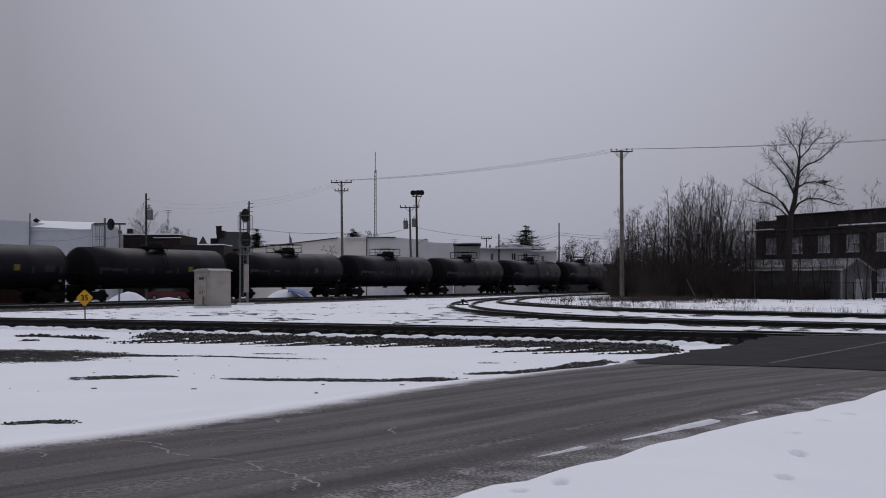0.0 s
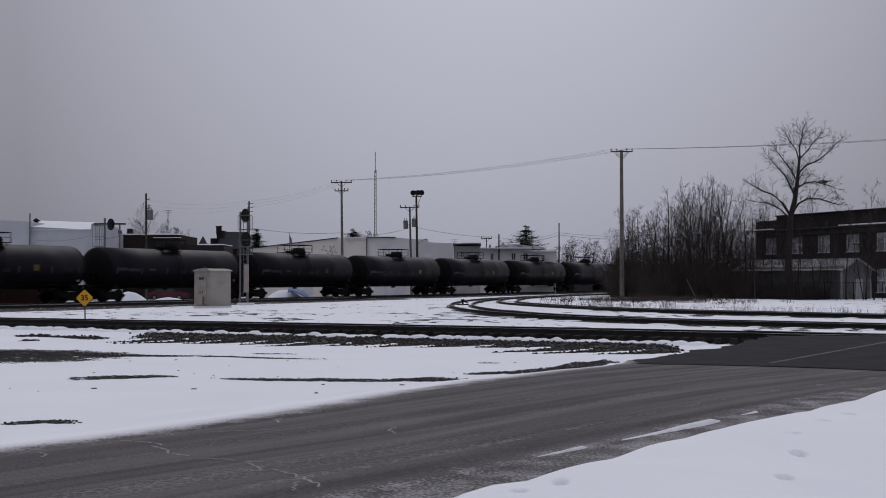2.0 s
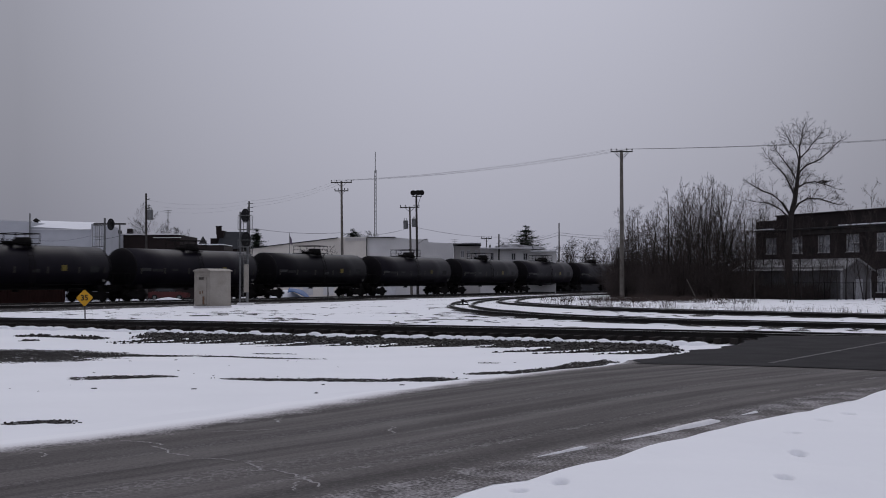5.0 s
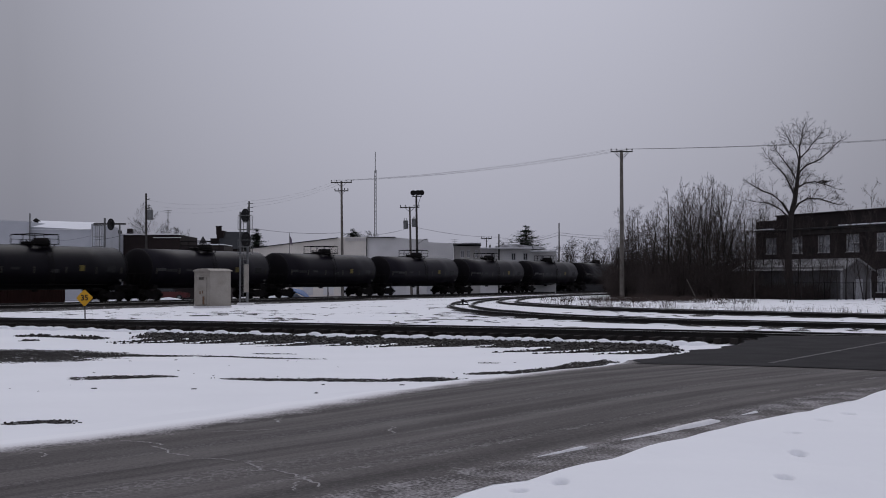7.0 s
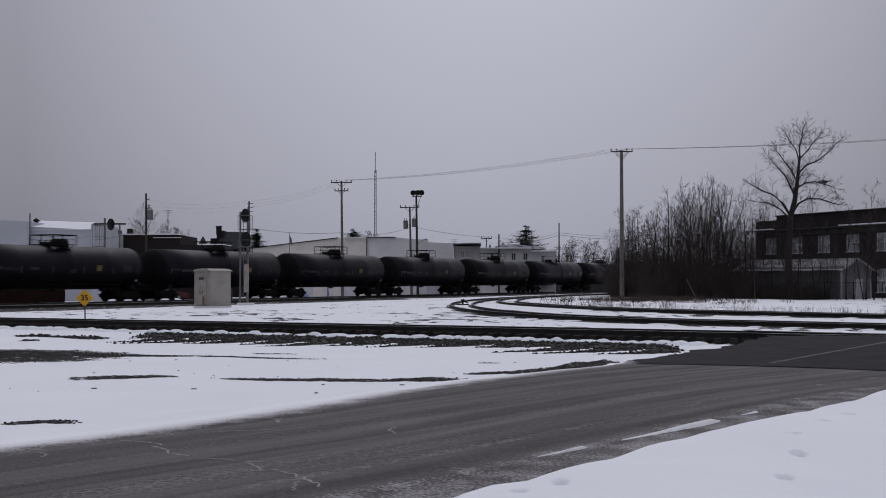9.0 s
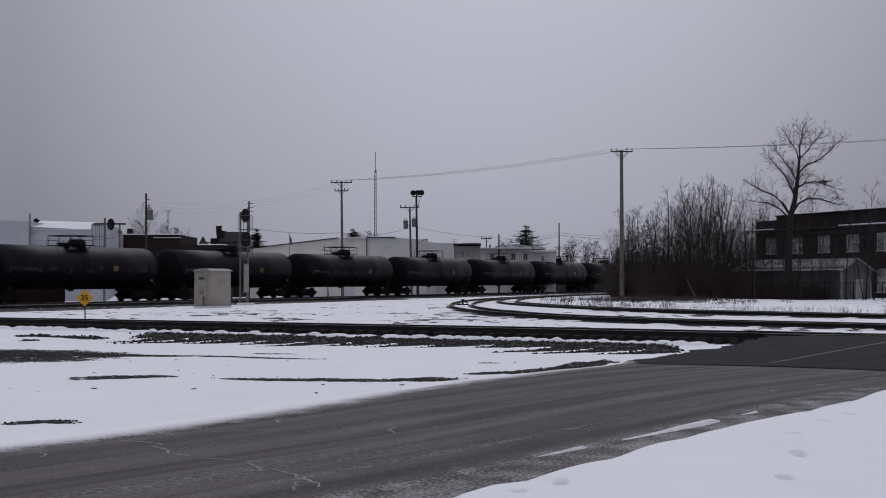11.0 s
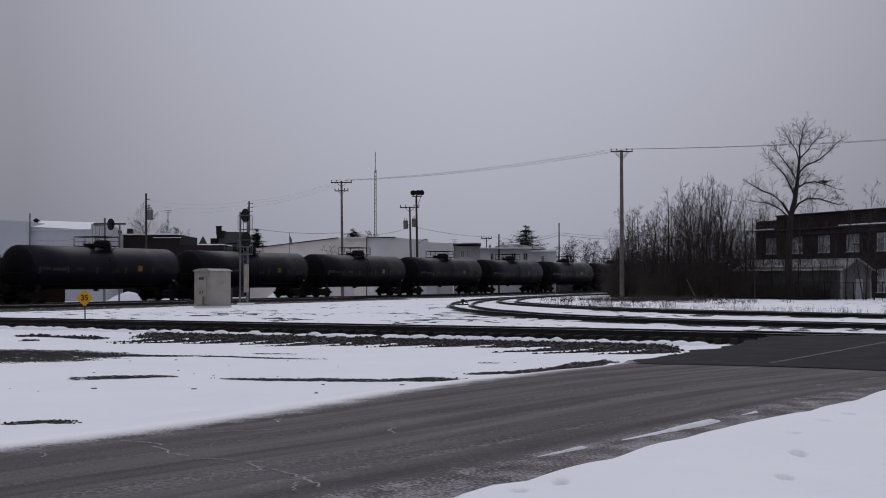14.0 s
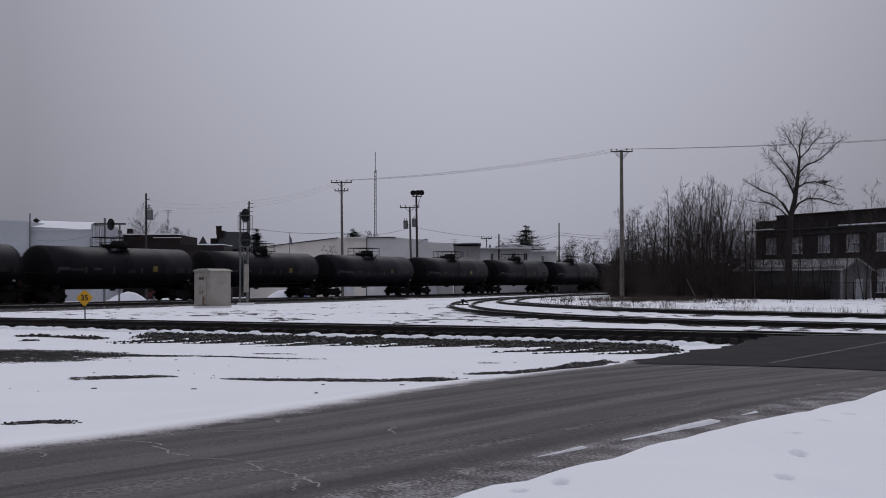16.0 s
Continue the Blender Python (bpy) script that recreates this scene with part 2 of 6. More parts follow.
def spline(pts, step):
    """Smooth line through points, at even steps."""
    pts = [np.array(p, float) for p in pts]
    pts = [2 * pts[0] - pts[1]] + pts + [2 * pts[-1] - pts[-2]]
    out = []
    for i in range(1, len(pts) - 2):
        p0, p1, p2, p3 = pts[i - 1:i + 3]
        for t in np.linspace(0, 1, 40, endpoint=False):
            out.append(0.5 * (2 * p1 + (p2 - p0) * t + (2 * p0 - 5 * p1 + 4 * p2 - p3) * t * t + (3 * p1 - p0 - 3 * p2 + p3) * t ** 3))
    out = np.array(out + [pts[-2]])
    d = np.concatenate([[0], np.cumsum(np.linalg.norm(np.diff(out, axis=0), axis=1))])
    s = np.linspace(0, d[-1], max(2, int(round(d[-1] / step)) + 1))
    return np.stack([np.interp(s, d, out[:, 0]), np.interp(s, d, out[:, 1])], 1)


MAIN = np.stack([T0 + TD * a for a in (-190, 560)])
SECOND = np.stack([T0 + TD * a + TN * 4.6 for a in (-190, 22)])
NEAR = spline([(-70, 76.8), (-45, 65.4), (-19.6, 53.5), (0.0, 44.4), (9.4, 39.7), (22, 33.0), (45, 20.5), (80, 1.0)], 2.0)
CURVE_A = spline([(60, 22), (34, 47.0), (21.8, 59.6), (12.9, 69.5), (7.6, 81), (5.2, 97), (8.6, 121), (17.5, 143), (28, 163), (50, 202)], 1.5)
CURVE_B = spline([(52, 14), (30, 34), (17.2, 46.5), (9.6, 52.8), (4.7, 61), (2.0, 72), (1.3, 86), (3.2, 104), (8.0, 121), (17.0, 143)], 1.5)
ROAD_FAR = [(-30, -14), (-12, 3.5), (-4.4, 11.9), (-2.0, 15.2), (0.3, 19.6), (3.6, 24.6), (6.0, 29.2), (8.6, 34.2), (10.2, 37.0), (14.0, 38.8), (20, 43.5), (30, 55), (58, 95)]
ROAD_NEAR = [(-24, -20), (-7, 1.0), (-0.2, 9.3), (1.2, 11.0), (3.4, 14.0), (5.6, 16.9), (8.0, 19.4), (11.5, 23.0), (16.5, 28.5), (22.5, 35.5), (34, 48), (64, 88)]


def dist_line(px, py, line):
    """Distance of points from a polyline."""
    best = np.full(px.shape, 1e9)
    for (ax, ay), (bx, by) in zip(line[:-1], line[1:]):
        dx, dy = bx - ax, by - ay
        t = np.clip(((px - ax) * dx + (py - ay) * dy) / (dx * dx + dy * dy), 0, 1)
        best = np.minimum(best, np.hypot(px - ax - t * dx, py - ay - t * dy))
    return best




def slush_width(y):
    """How far trodden slush spreads beyond the far edge of the asphalt."""
    return np.interp(y, [14, 17, 20, 24.6, 29], [1.15, 1.05, 0.80, 0.40, 0.0])


ROAD_FAR = [(x - 0.83 * float(slush_width(y)), y + 0.56 * float(slush_width(y))) for x, y in ROAD_FAR]
ROAD_L, ROAD_R = spline(ROAD_FAR, 0.5), spline(ROAD_NEAR, 0.5)


def resample(line, n):
    d = np.concatenate([[0], np.cumsum(np.linalg.norm(np.diff(line, axis=0), axis=1))])
    s = np.linspace(0, d[-1], n)
    return np.stack([np.interp(s, d, line[:, 0]), np.interp(s, d, line[:, 1])], 1)


ROAD_MID = (resample(ROAD_L, 120) + resample(ROAD_R, 120)) / 2


def smooth01(x):
    x = np.clip(x, 0, 1)
    return x * x * (3 - 2 * x)


rng = np.random.default_rng(4)
GRIDS = [rng.random((64, 64)) for _ in range(3)]


def vnoise(x, y, scale, k=0):
    """Smooth random field of plan positions, 0 to 1."""
    g = GRIDS[k]
    u, v = np.asarray(x) / scale, np.asarray(y) / scale
    i, j = np.floor(u).astype(int), np.floor(v).astype(int)
    fu, fv = u - i, v - j
    fu, fv = fu * fu * (3 - 2 * fu), fv * fv * (3 - 2 * fv)
    a, b, c, d = g[i % 64, j % 64], g[(i + 1) % 64, j % 64], g[i % 64, (j + 1) % 64], g[(i + 1) % 64, (j + 1) % 64]
    return (a * (1 - fu) + b * fu) * (1 - fv) + (c * (1 - fu) + d * fu) * fv


def near_side(px, py):
    """How far points lie on the camera's side of the road's near edge."""
    d = dist_line(px, py, ROAD_R[::4])
    # right-hand side of the line
    idx = np.zeros(px.shape, int)
    best = np.full(px.shape, 1e9)
    for i, (ax, ay) in enumerate(ROAD_R[::4]):
        q = (px - ax) ** 2 + (py - ay) ** 2
        w = q < best
        best[w], idx[w] = q[w], i
    R = ROAD_R[::4]
    nx = np.minimum(idx + 1, len(R) - 1)
    pv = np.maximum(nx - 2, 0)
    dx, dy = R[nx, 0] - R[pv, 0], R[nx, 1] - R[pv, 1]
    side = (px - R[idx, 0]) * dy - (py - R[idx, 1]) * dx
    return np.where(side > 0, d, -d)


FOOT = [(3.51, 12.21), (2.73, 9.72), (4.24, 13.52), (3.22, 11.01), (0.92, 9.58), (0.58, 9.26), (4.81, 14.39)]
# bare patches: centre, half length, half width, turn of the long axis in degrees
PATCHES = [(-13.4, 36.2, 4.6, 4.0, -14), (-9.6, 36.6, 2.6, 0.75, -14), (-5.4, 35.2, 2.7, 0.40, -14), (-5.2, 37.1, 0.7, 0.25, -25),
           (-7.2, 27.4, 1.05, 0.62, 12), (-2.6, 28.0, 2.8, 0.62, 6), (-0.6, 28.3, 1.5, 0.70, 0), (-6.25, 19.2, 0.95, 0.36, 22),
           (3.2, 30.5, 2.0, 1.15, 40), (4.0, 32.3, 1.4, 0.48, 56), (1.6, 30.0, 1.3, 0.5, 18), (-15.6, 45.8, 0.5, 0.5, 20), (-15.0, 47.5, 3.0, 0.4, -25), (1.0, 33.0, 0.5, 0.2, 0),
           (11.1, 55.0, 2.4, 0.5, -10), (16.3, 55.0, 1.5, 0.5, -10), (17.0, 50.4, 1.6, 0.5, -10), (-7.0, 59.0, 0.6, 0.5, 0), (8.2, 62.5, 1.2, 0.6, -20), (4.6, 74.0, 0.9, 0.7, -30)]


def ground_z(px, py):
    z = np.full(px.shape, -0.58) + (vnoise(px, py, 9) - 0.5) * 0.16 + (vnoise(px, py, 2.3, 1) - 0.5) * 0.05
    # far field lies at the level of the ties
    far = smooth01((py + 0.46 * px - 46) / 3.0)
    z = z * (1 - far) + (-0.24 + (vnoise(px, py, 11, 2) - 0.5) * 0.10) * far
    # behind the main line the town lies a little lower
    back = (px - T0[0]) * -TN[0] + (py - T0[1]) * -TN[1]
    z = z - 0.35 * smooth01((back - 4) / 8)
    for line, half, toe in ((MAIN, 2.2, 4.0), (SECOND, 2.0, 4.0), (CURVE_A, 1.9, 3.6), (CURVE_B, 1.9, 3.6)):
        d = dist_line(px, py, line)
        w = 1 - smooth01((d - half) / (toe - half))
        top = np.where((py > 74) & (half < 1.95), -0.155, -0.20)
        z = z * (1 - w) + top * w
    dn = dist_line(px, py, NEAR)
    w = 1 - smooth01((dn - 1.5) / 3.2)
    z = z * (1 - w) + (-0.37) * w
    dm = dist_line(px, py, ROAD_MID)
    w = 1 - smooth01((dm - 3.2) / 3.4)
    z = z * (1 - w) + (-0.05) * w
    ns = near_side(px, py)
    bank = smooth01((ns + 0.05) / 0.5) * (0.10 + 0.10 * vnoise(px, py, 1.7, 1) + 0.05 * vnoise(px, py, 0.6))
    z = np.where(ns > -0.05, np.maximum(z, -0.05) + bank, z)
    # a low ridge of bare soil beside the asphalt
    gu, gv = (px - 4.0) * 0.56 + (py - 32.3) * 0.83, (px - 4.0) * -0.83 + (py - 32.3) * 0.56
    z = z + 0.11 * np.exp(-(gu / 2.0) ** 4 - (gv / 0.34) ** 2) * (0.5 + vnoise(px, py, 0.7))
    for fx, fy in FOOT:
        q = ((px - fx) / 0.048) ** 2 + ((py - fy) / 0.11) ** 2
        z = z - 0.20 * np.exp(-q * q)
    return z


def bare_field(px, py):
    b = np.full(px.shape, -0.35)
    dn = dist_line(px, py, NEAR)
    cam_side = (py + 0.47 * px) < 44.4
    # the ballast runs out in slanting tongues between drifts of snow
    u = 0.9 * px - 0.44 * py
    w = (u + 0.48 * dn + 0.9 * vnoise(u + 0.48 * dn, 0 * u, 2.6)) / 1.75
    tooth = 1 - (w - np.floor(w))
    reach = 2.8 + (0.8 + 2.4 * vnoise(np.floor(w) * 2.3, 0 * u, 3.1, 1)) * tooth ** 0.7 + 0.3 * vnoise(px, py, 0.4, 2)
    band = (1 - smooth01((dn - reach) / 0.25)) * smooth01((px + 13 + 6 * vnoise(px, py, 3, 1)) / 3) * smooth01((8.4 - px) / 1.6)
    b = np.where(cam_side, np.maximum(b, -0.35 + 1.05 * band), b)
    b = np.where(dn < 1.1, 0.6, b)
    wx, wy = (vnoise(px, py, 0.9) - 0.5) * 0.9, (vnoise(px, py, 0.8, 1) - 0.5) * 0.55
    for cx, cy, a, c, turn in PATCHES:
        t = radians(turn)
        u = ((px - cx) * math.cos(t) + (py - cy) * math.sin(t)) / a
        v = (-(px - cx) * math.sin(t) + (py - cy) * math.cos(t)) / c
        b = np.maximum(b, -0.35 + 1.0 * smooth01((1.5 - np.hypot(u + wx / a, v + wy / c)) / 0.9))
    # ballast of the main line and its siding, and of the curves
    for line, half in ((CURVE_A, 1.2), (CURVE_B, 1.0)):
        d = dist_line(px, py, line)
        full = smooth01((76 - py - 5 * vnoise(px, py, 3)) / 5)
        b = np.maximum(b, -0.35 + 1.0 * full * (1 - smooth01((d - half - 1.3 * vnoise(px, py, 3, 2)) / 0.5)))
        b = np.maximum(b, -0.35 + 0.95 * (1 - smooth01((np.abs(d - 0.75) - 0.22) / 0.35)))
    for line, half in ((MAIN, 5.2), (SECOND, 4.3)):
        d = dist_line(px, py, line)
        b = np.maximum(b, -0.35 + 1.0 * (1 - smooth01((d - half - 1.2 * vnoise(px, py, 4, 2)) / 0.8)))
    # thin litter in the field between the lines
    field = (py + 0.47 * px > 47) & (py < 130)
    b = np.where(field, np.maximum(b, -0.35 + 0.98 * smooth01((0.62 * vnoise(px * 1.2, py * 0.6, 0.5, 1) + 0.38 * vnoise(px, py, 4.0, 2) - 0.60) / 0.13)), b)
    # undergrowth and bare soil beneath the thicket
    thick = np.hypot((px - 31) / 16, (py - 134) / 16)
    b = np.maximum(b, -0.35 + 0.8 * smooth01((1.2 - thick) / 0.5))
    return b


def build_ground():
    rr = np.concatenate([np.geomspace(0.6, 6, 30, endpoint=False), np.geomspace(6, 60, 470, endpoint=False), np.geomspace(60, 240, 150, endpoint=False), np.geomspace(240, 3000, 30)])
    an = np.concatenate([np.linspace(-26, 26, 360), np.linspace(26, 334, 90)[1:-1]])
    A, R = np.meshgrid(np.radians(an), rr)
    X, Y = R * np.sin(A), R * np.cos(A)
    Z, B = ground_z(X.ravel(), Y.ravel()), bare_field(X.ravel(), Y.ravel())
    n, m = X.shape
    co = np.stack([X.ravel(), Y.ravel(), Z], 1)
    idx = np.arange(n * m).reshape(n, m)
    nx = np.roll(idx, -1, 1)
    quads = np.stack([idx[:-1], idx[1:], nx[1:], nx[:-1]], -1).reshape(-1, 4)
    me = bpy.data.meshes.new("ground")
    me.vertices.add(n * m + 1)
    me.vertices.foreach_set("co", np.append(co.ravel(), (0, 0, float(Z[0]))))
    tri = np.stack([nx[0], idx[0], np.full(m, n * m)], 1)
    loops = np.concatenate([quads[:, ::-1].ravel(), tri.ravel()])
    me.loops.add(len(loops))
    me.loops.foreach_set("vertex_index", loops.astype(np.int32))
    tot = len(quads) + len(tri)
    me.polygons.add(tot)
    sizes = np.concatenate([np.full(len(quads), 4), np.full(len(tri), 3)])
    me.polygons.foreach_set("loop_start", np.concatenate([[0], np.cumsum(sizes)[:-1]]).astype(np.int32))
    me.update(calc_edges=True)
    at = me.attributes.new("bare", "FLOAT", "POINT")
    at.data.foreach_set("value", np.append(B, -0.35).astype(np.float32))
    me.polygons.foreach_set("use_smooth", np.ones(tot, bool))
    me.validate()
    me.materials.append(GROUND)
    return tagged(new("ground", me), "snow-covered open ground with bare gravel patches", "ground", kind="structure")


ground = build_ground()

# ---------------------------------------------------------------- road


def asphalt():
    m = bpy.data.materials.new("worn_asphalt")
    m.use_nodes = True
    nt = m.node_tree
    p = nt.nodes["Principled BSDF"]
    uv = nt.nodes.new("ShaderNodeUVMap")
    mp = nt.nodes.new("ShaderNodeMapping")
    mp.inputs["Scale"].default_value = (0.10, 2.2, 1)
    streak = nt.nodes.new("ShaderNodeTexNoise")
    streak.inputs["Scale"].default_value, streak.inputs["Detail"].default_value = 1.0, 5
    nt.links.new(uv.outputs[0], mp.inputs[0])
    nt.links.new(mp.outputs[0], streak.inputs["Vector"])
    tc = nt.nodes.new("ShaderNodeTexCoord")
    grain, blot = nt.nodes.new("ShaderNodeTexNoise"), nt.nodes.new("ShaderNodeTexNoise")
    grain.inputs["Scale"].default_value, grain.inputs["Detail"].default_value = 30, 6
    blot.inputs["Scale"].default_value, blot.inputs["Detail"].default_value = 0.6, 5
    nt.links.new(tc.outputs["Object"], grain.inputs["Vector"])
    nt.links.new(tc.outputs["Object"], blot.inputs["Vector"])
    base = nt.nodes.new("ShaderNodeMix")
    base.data_type = "RGBA"
    base.inputs["A"].default_value, base.inputs["B"].default_value = (0.046, 0.041, 0.040, 1), (0.128, 0.116, 0.113, 1)
    r1 = nt.nodes.new("ShaderNodeMapRange")
    r1.inputs["From Min"].default_value, r1.inputs["From Max"].default_value = 0.36, 0.68
    nt.links.new(streak.outputs[0], r1.inputs["Value"])
    fleck = nt.nodes.new("ShaderNodeMath")
    fleck.operation = "MULTIPLY_ADD"
    fleck.inputs[1].default_value, fleck.inputs[2].default_value = 1.6, -0.8
    nt.links.new(grain.outputs[0], fleck.inputs[0])
    both = nt.nodes.new("ShaderNodeMath")
    both.operation, both.use_clamp = "ADD", True
    nt.links.new(r1.outputs[0], both.inputs[0])
    nt.links.new(fleck.outputs[0], both.inputs[1])
    nt.links.new(both.outputs[0], base.inputs["Factor"])
    # salt and slush film towards the edges of the carriageway
    uv.uv_map = "UVMap"
    ev = nt.nodes.new("ShaderNodeUVMap")
    ev.uv_map = "EdgeMap"
    sep = nt.nodes.new("ShaderNodeSeparateXYZ")
    nt.links.new(ev.outputs[0], sep.inputs[0])
    edge = nt.nodes.new("ShaderNodeMapRange")
    edge.inputs["From Min"].default_value, edge.inputs["From Max"].default_value = 1.0, 0.74
    edge.inputs["To Min"].default_value, edge.inputs["To Max"].default_value = -0.13, 0.19
    nt.links.new(sep.outputs["X"], edge.inputs["Value"])
    ed2 = nt.nodes.new("ShaderNodeMapRange")
    ed2.inputs["From Min"].default_value, ed2.inputs["From Max"].default_value = 0.30, -0.75
    ed2.inputs["To Min"].default_value, ed2.inputs["To Max"].default_value = -0.16, 0.95
    nt.links.new(sep.outputs["Y"], ed2.inputs["Value"])
    mx0 = nt.nodes.new("ShaderNodeMath")
    mx0.operation = "MAXIMUM"
    nt.links.new(edge.outputs[0], mx0.inputs[0])
    nt.links.new(ed2.outputs[0], mx0.inputs[1])
    # worn pale edge line
    ln = nt.nodes.new("ShaderNodeMath")
    ln.operation = "COMPARE"
    ln.inputs[1].default_value, ln.inputs[2].default_value = 1.56, 0.055
    nt.links.new(sep.outputs["X"], ln.inputs[0])
    ln2 = nt.nodes.new("ShaderNodeMath")
    ln2.operation = "MULTIPLY_ADD"
    ln2.inputs[1].default_value, ln2.inputs[2].default_value = 0.24, -0.16
    nt.links.new(ln.outputs[0], ln2.inputs[0])
    mxe = nt.nodes.new("ShaderNodeMath")
    mxe.operation = "MAXIMUM"
    nt.links.new(mx0.outputs[0], mxe.inputs[0])
    nt.links.new(ln2.outputs[0], mxe.inputs[1])
    ads = nt.nodes.new("ShaderNodeMath")
    ads.operation = "MULTIPLY_ADD"
    ads.inputs[1].default_value = 0.9
    nt.links.new(grain.outputs[0], ads.inputs[0])
    nt.links.new(mxe.outputs[0], ads.inputs[2])
    ad2 = nt.nodes.new("ShaderNodeMath")
    ad2.operation = "MULTIPLY_ADD"
    ad2.inputs[1].default_value = 0.80
    midn = nt.nodes.new("ShaderNodeTexNoise")
    midn.inputs["Scale"].default_value, midn.inputs["Detail"].default_value = 2.2, 7
    nt.links.new(tc.outputs["Object"], midn.inputs["Vector"])
    nt.links.new(midn.outputs[0], ad2.inputs[0])
    nt.links.new(ads.outputs[0], ad2.inputs[2])
    film = nt.nodes.new("ShaderNodeMapRange")
    film.inputs["From Min"].default_value, film.inputs["From Max"].default_value = 0.96, 1.52
    film.inputs["To Max"].default_value = 1.0
    nt.links.new(ad2.outputs[0], film.inputs["Value"])
    # frost in the crazed stretches
    cell = nt.nodes.new("ShaderNodeTexVoronoi")
    cell.feature = "DISTANCE_TO_EDGE"
    cell.inputs["Scale"].default_value = 9.0
    wob = nt.nodes.new("ShaderNodeVectorMath")
    wob.operation = "MULTIPLY_ADD"
    wob.inputs[1].default_value = (0.12, 0.12, 0.12)
    nt.links.new(grain.outputs["Color"], wob.inputs[0])
    nt.links.new(tc.outputs["Object"], wob.inputs[2])
    nt.links.new(wob.outputs[0], cell.inputs["Vector"])
    thinl = nt.nodes.new("ShaderNodeMapRange")
    thinl.inputs["From Min"].default_value, thinl.inputs["From Max"].default_value = 0.10, 0.0
    nt.links.new(cell.outputs["Distance"], thinl.inputs["Value"])
    zone = nt.nodes.new("ShaderNodeTexNoise")
    zone.inputs["Scale"].default_value, zone.inputs["Detail"].default_value = 0.9, 3
    nt.links.new(mp.outputs[0], zone.inputs["Vector"])
    zr = nt.nodes.new("ShaderNodeMapRange")
    zr.inputs["From Min"].default_value, zr.inputs["From Max"].default_value = 0.54, 0.76
    zr.inputs["To Max"].default_value = 0.42
    nt.links.new(zone.outputs[0], zr.inputs["Value"])
    cz = nt.nodes.new("ShaderNodeMath")
    cz.operation = "MULTIPLY"
    nt.links.new(thinl.outputs[0], cz.inputs[0])
    nt.links.new(zr.outputs[0], cz.inputs[1])
    fx = nt.nodes.new("ShaderNodeMath")
    fx.operation = "MAXIMUM"
    nt.links.new(cz.outputs[0], fx.inputs[0])
    nt.links.new(film.outputs[0], fx.inputs[1])
    film = fx
    mx = nt.nodes.new("ShaderNodeMix")
    mx.data_type = "RGBA"
    tone = nt.nodes.new("ShaderNodeMapRange")
    tone.inputs["From Min"].default_value, tone.inputs["From Max"].default_value = -0.15, -0.80
    nt.links.new(sep.outputs["Y"], tone.inputs["Value"])
    slush = nt.nodes.new("ShaderNodeMix")
    slush.data_type = "RGBA"
    slush.inputs["A"].default_value, slush.inputs["B"].default_value = (0.52, 0.50, 0.51, 1), (0.87, 0.875, 0.895, 1)
    nt.links.new(tone.outputs[0], slush.inputs["Factor"])
    nt.links.new(slush.outputs["Result"], mx.inputs["B"])
    nt.links.new(film.outputs[0], mx.inputs["Factor"])
    nt.links.new(base.outputs["Result"], mx.inputs["A"])
    nt.links.new(mx.outputs["Result"], p.inputs["Base Color"])
    rr = nt.nodes.new("ShaderNodeMapRange")
    rr.inputs["To Min"].default_value, rr.inputs["To Max"].default_value = 0.62, 0.92
    nt.links.new(blot.outputs[0], rr.inputs["Value"])
    nt.links.new(rr.outputs[0], p.inputs["Roughness"])
    p.inputs["Specular IOR Level"].default_value = 0.15
    bp = nt.nodes.new("ShaderNodeBump")
    bp.inputs["Strength"].default_value, bp.inputs["Distance"].default_value = 0.5, 0.01
    nt.links.new(grain.outputs[0], bp.inputs["Height"])
    nt.links.new(bp.outputs[0], p.inputs["Normal"])
    return m


ASPHALT = asphalt()
PATCH_ASPHALT = mat("newer_dark_asphalt", (0.014, 0.0135, 0.015), (0.040, 0.038, 0.040), 0.9, 1.1, 30, bump=0.008, spec=0.08)


def road_strip(name, a, b, z0, material, label, cols=14, ragged=0.0):
    """A cambered sheet between two edge lines; u runs along in metres, v across."""
    n = max(len(a), 60)
    a, b = resample(a, n), resample(b, n)
    wid = np.linalg.norm(b - a, axis=1)
    along = np.concatenate([[0], np.cumsum(np.linalg.norm(np.diff(b, axis=0), axis=1))])
    V, F, UV = [], [], []
    for i in range(n):
        for j in range(cols + 1):
            f = j / cols
            p = b[i] * (1 - f) + a[i] * f
            if ragged and j in (0, cols):
                k = ragged * (float(vnoise(p[0] + 40, p[1], 0.9, j % 2)) - 0.5)
                p = p + (a[i] - b[i]) / wid[i] * k
            V.append((p[0], p[1], z0 + 0.05 * 4 * f * (1 - f)))
            UV.append((along[i], f * wid[i]))
    for i in range(n - 1):
        for j in range(cols):
            k = i * (cols + 1) + j
            F.append((k, k + 1, k + cols + 2, k + cols + 1))
    me = pydata(name, V, F, material, True)
    lay = me.uv_layers.new(name="UVMap")
    for lp in me.loops:
        lay.data[lp.index].uv = UV[lp.vertex_index]
    lay = me.uv_layers.new(name="EdgeMap")
    for lp in me.loops:
        i, j = divmod(lp.vertex_index, cols + 1)
        v = wid[i] * j / cols
        lay.data[lp.index].uv = (v, wid[i] - v - float(slush_width(a[i][1])))
    return tagged(new(name, me), label, "road", kind="structure")


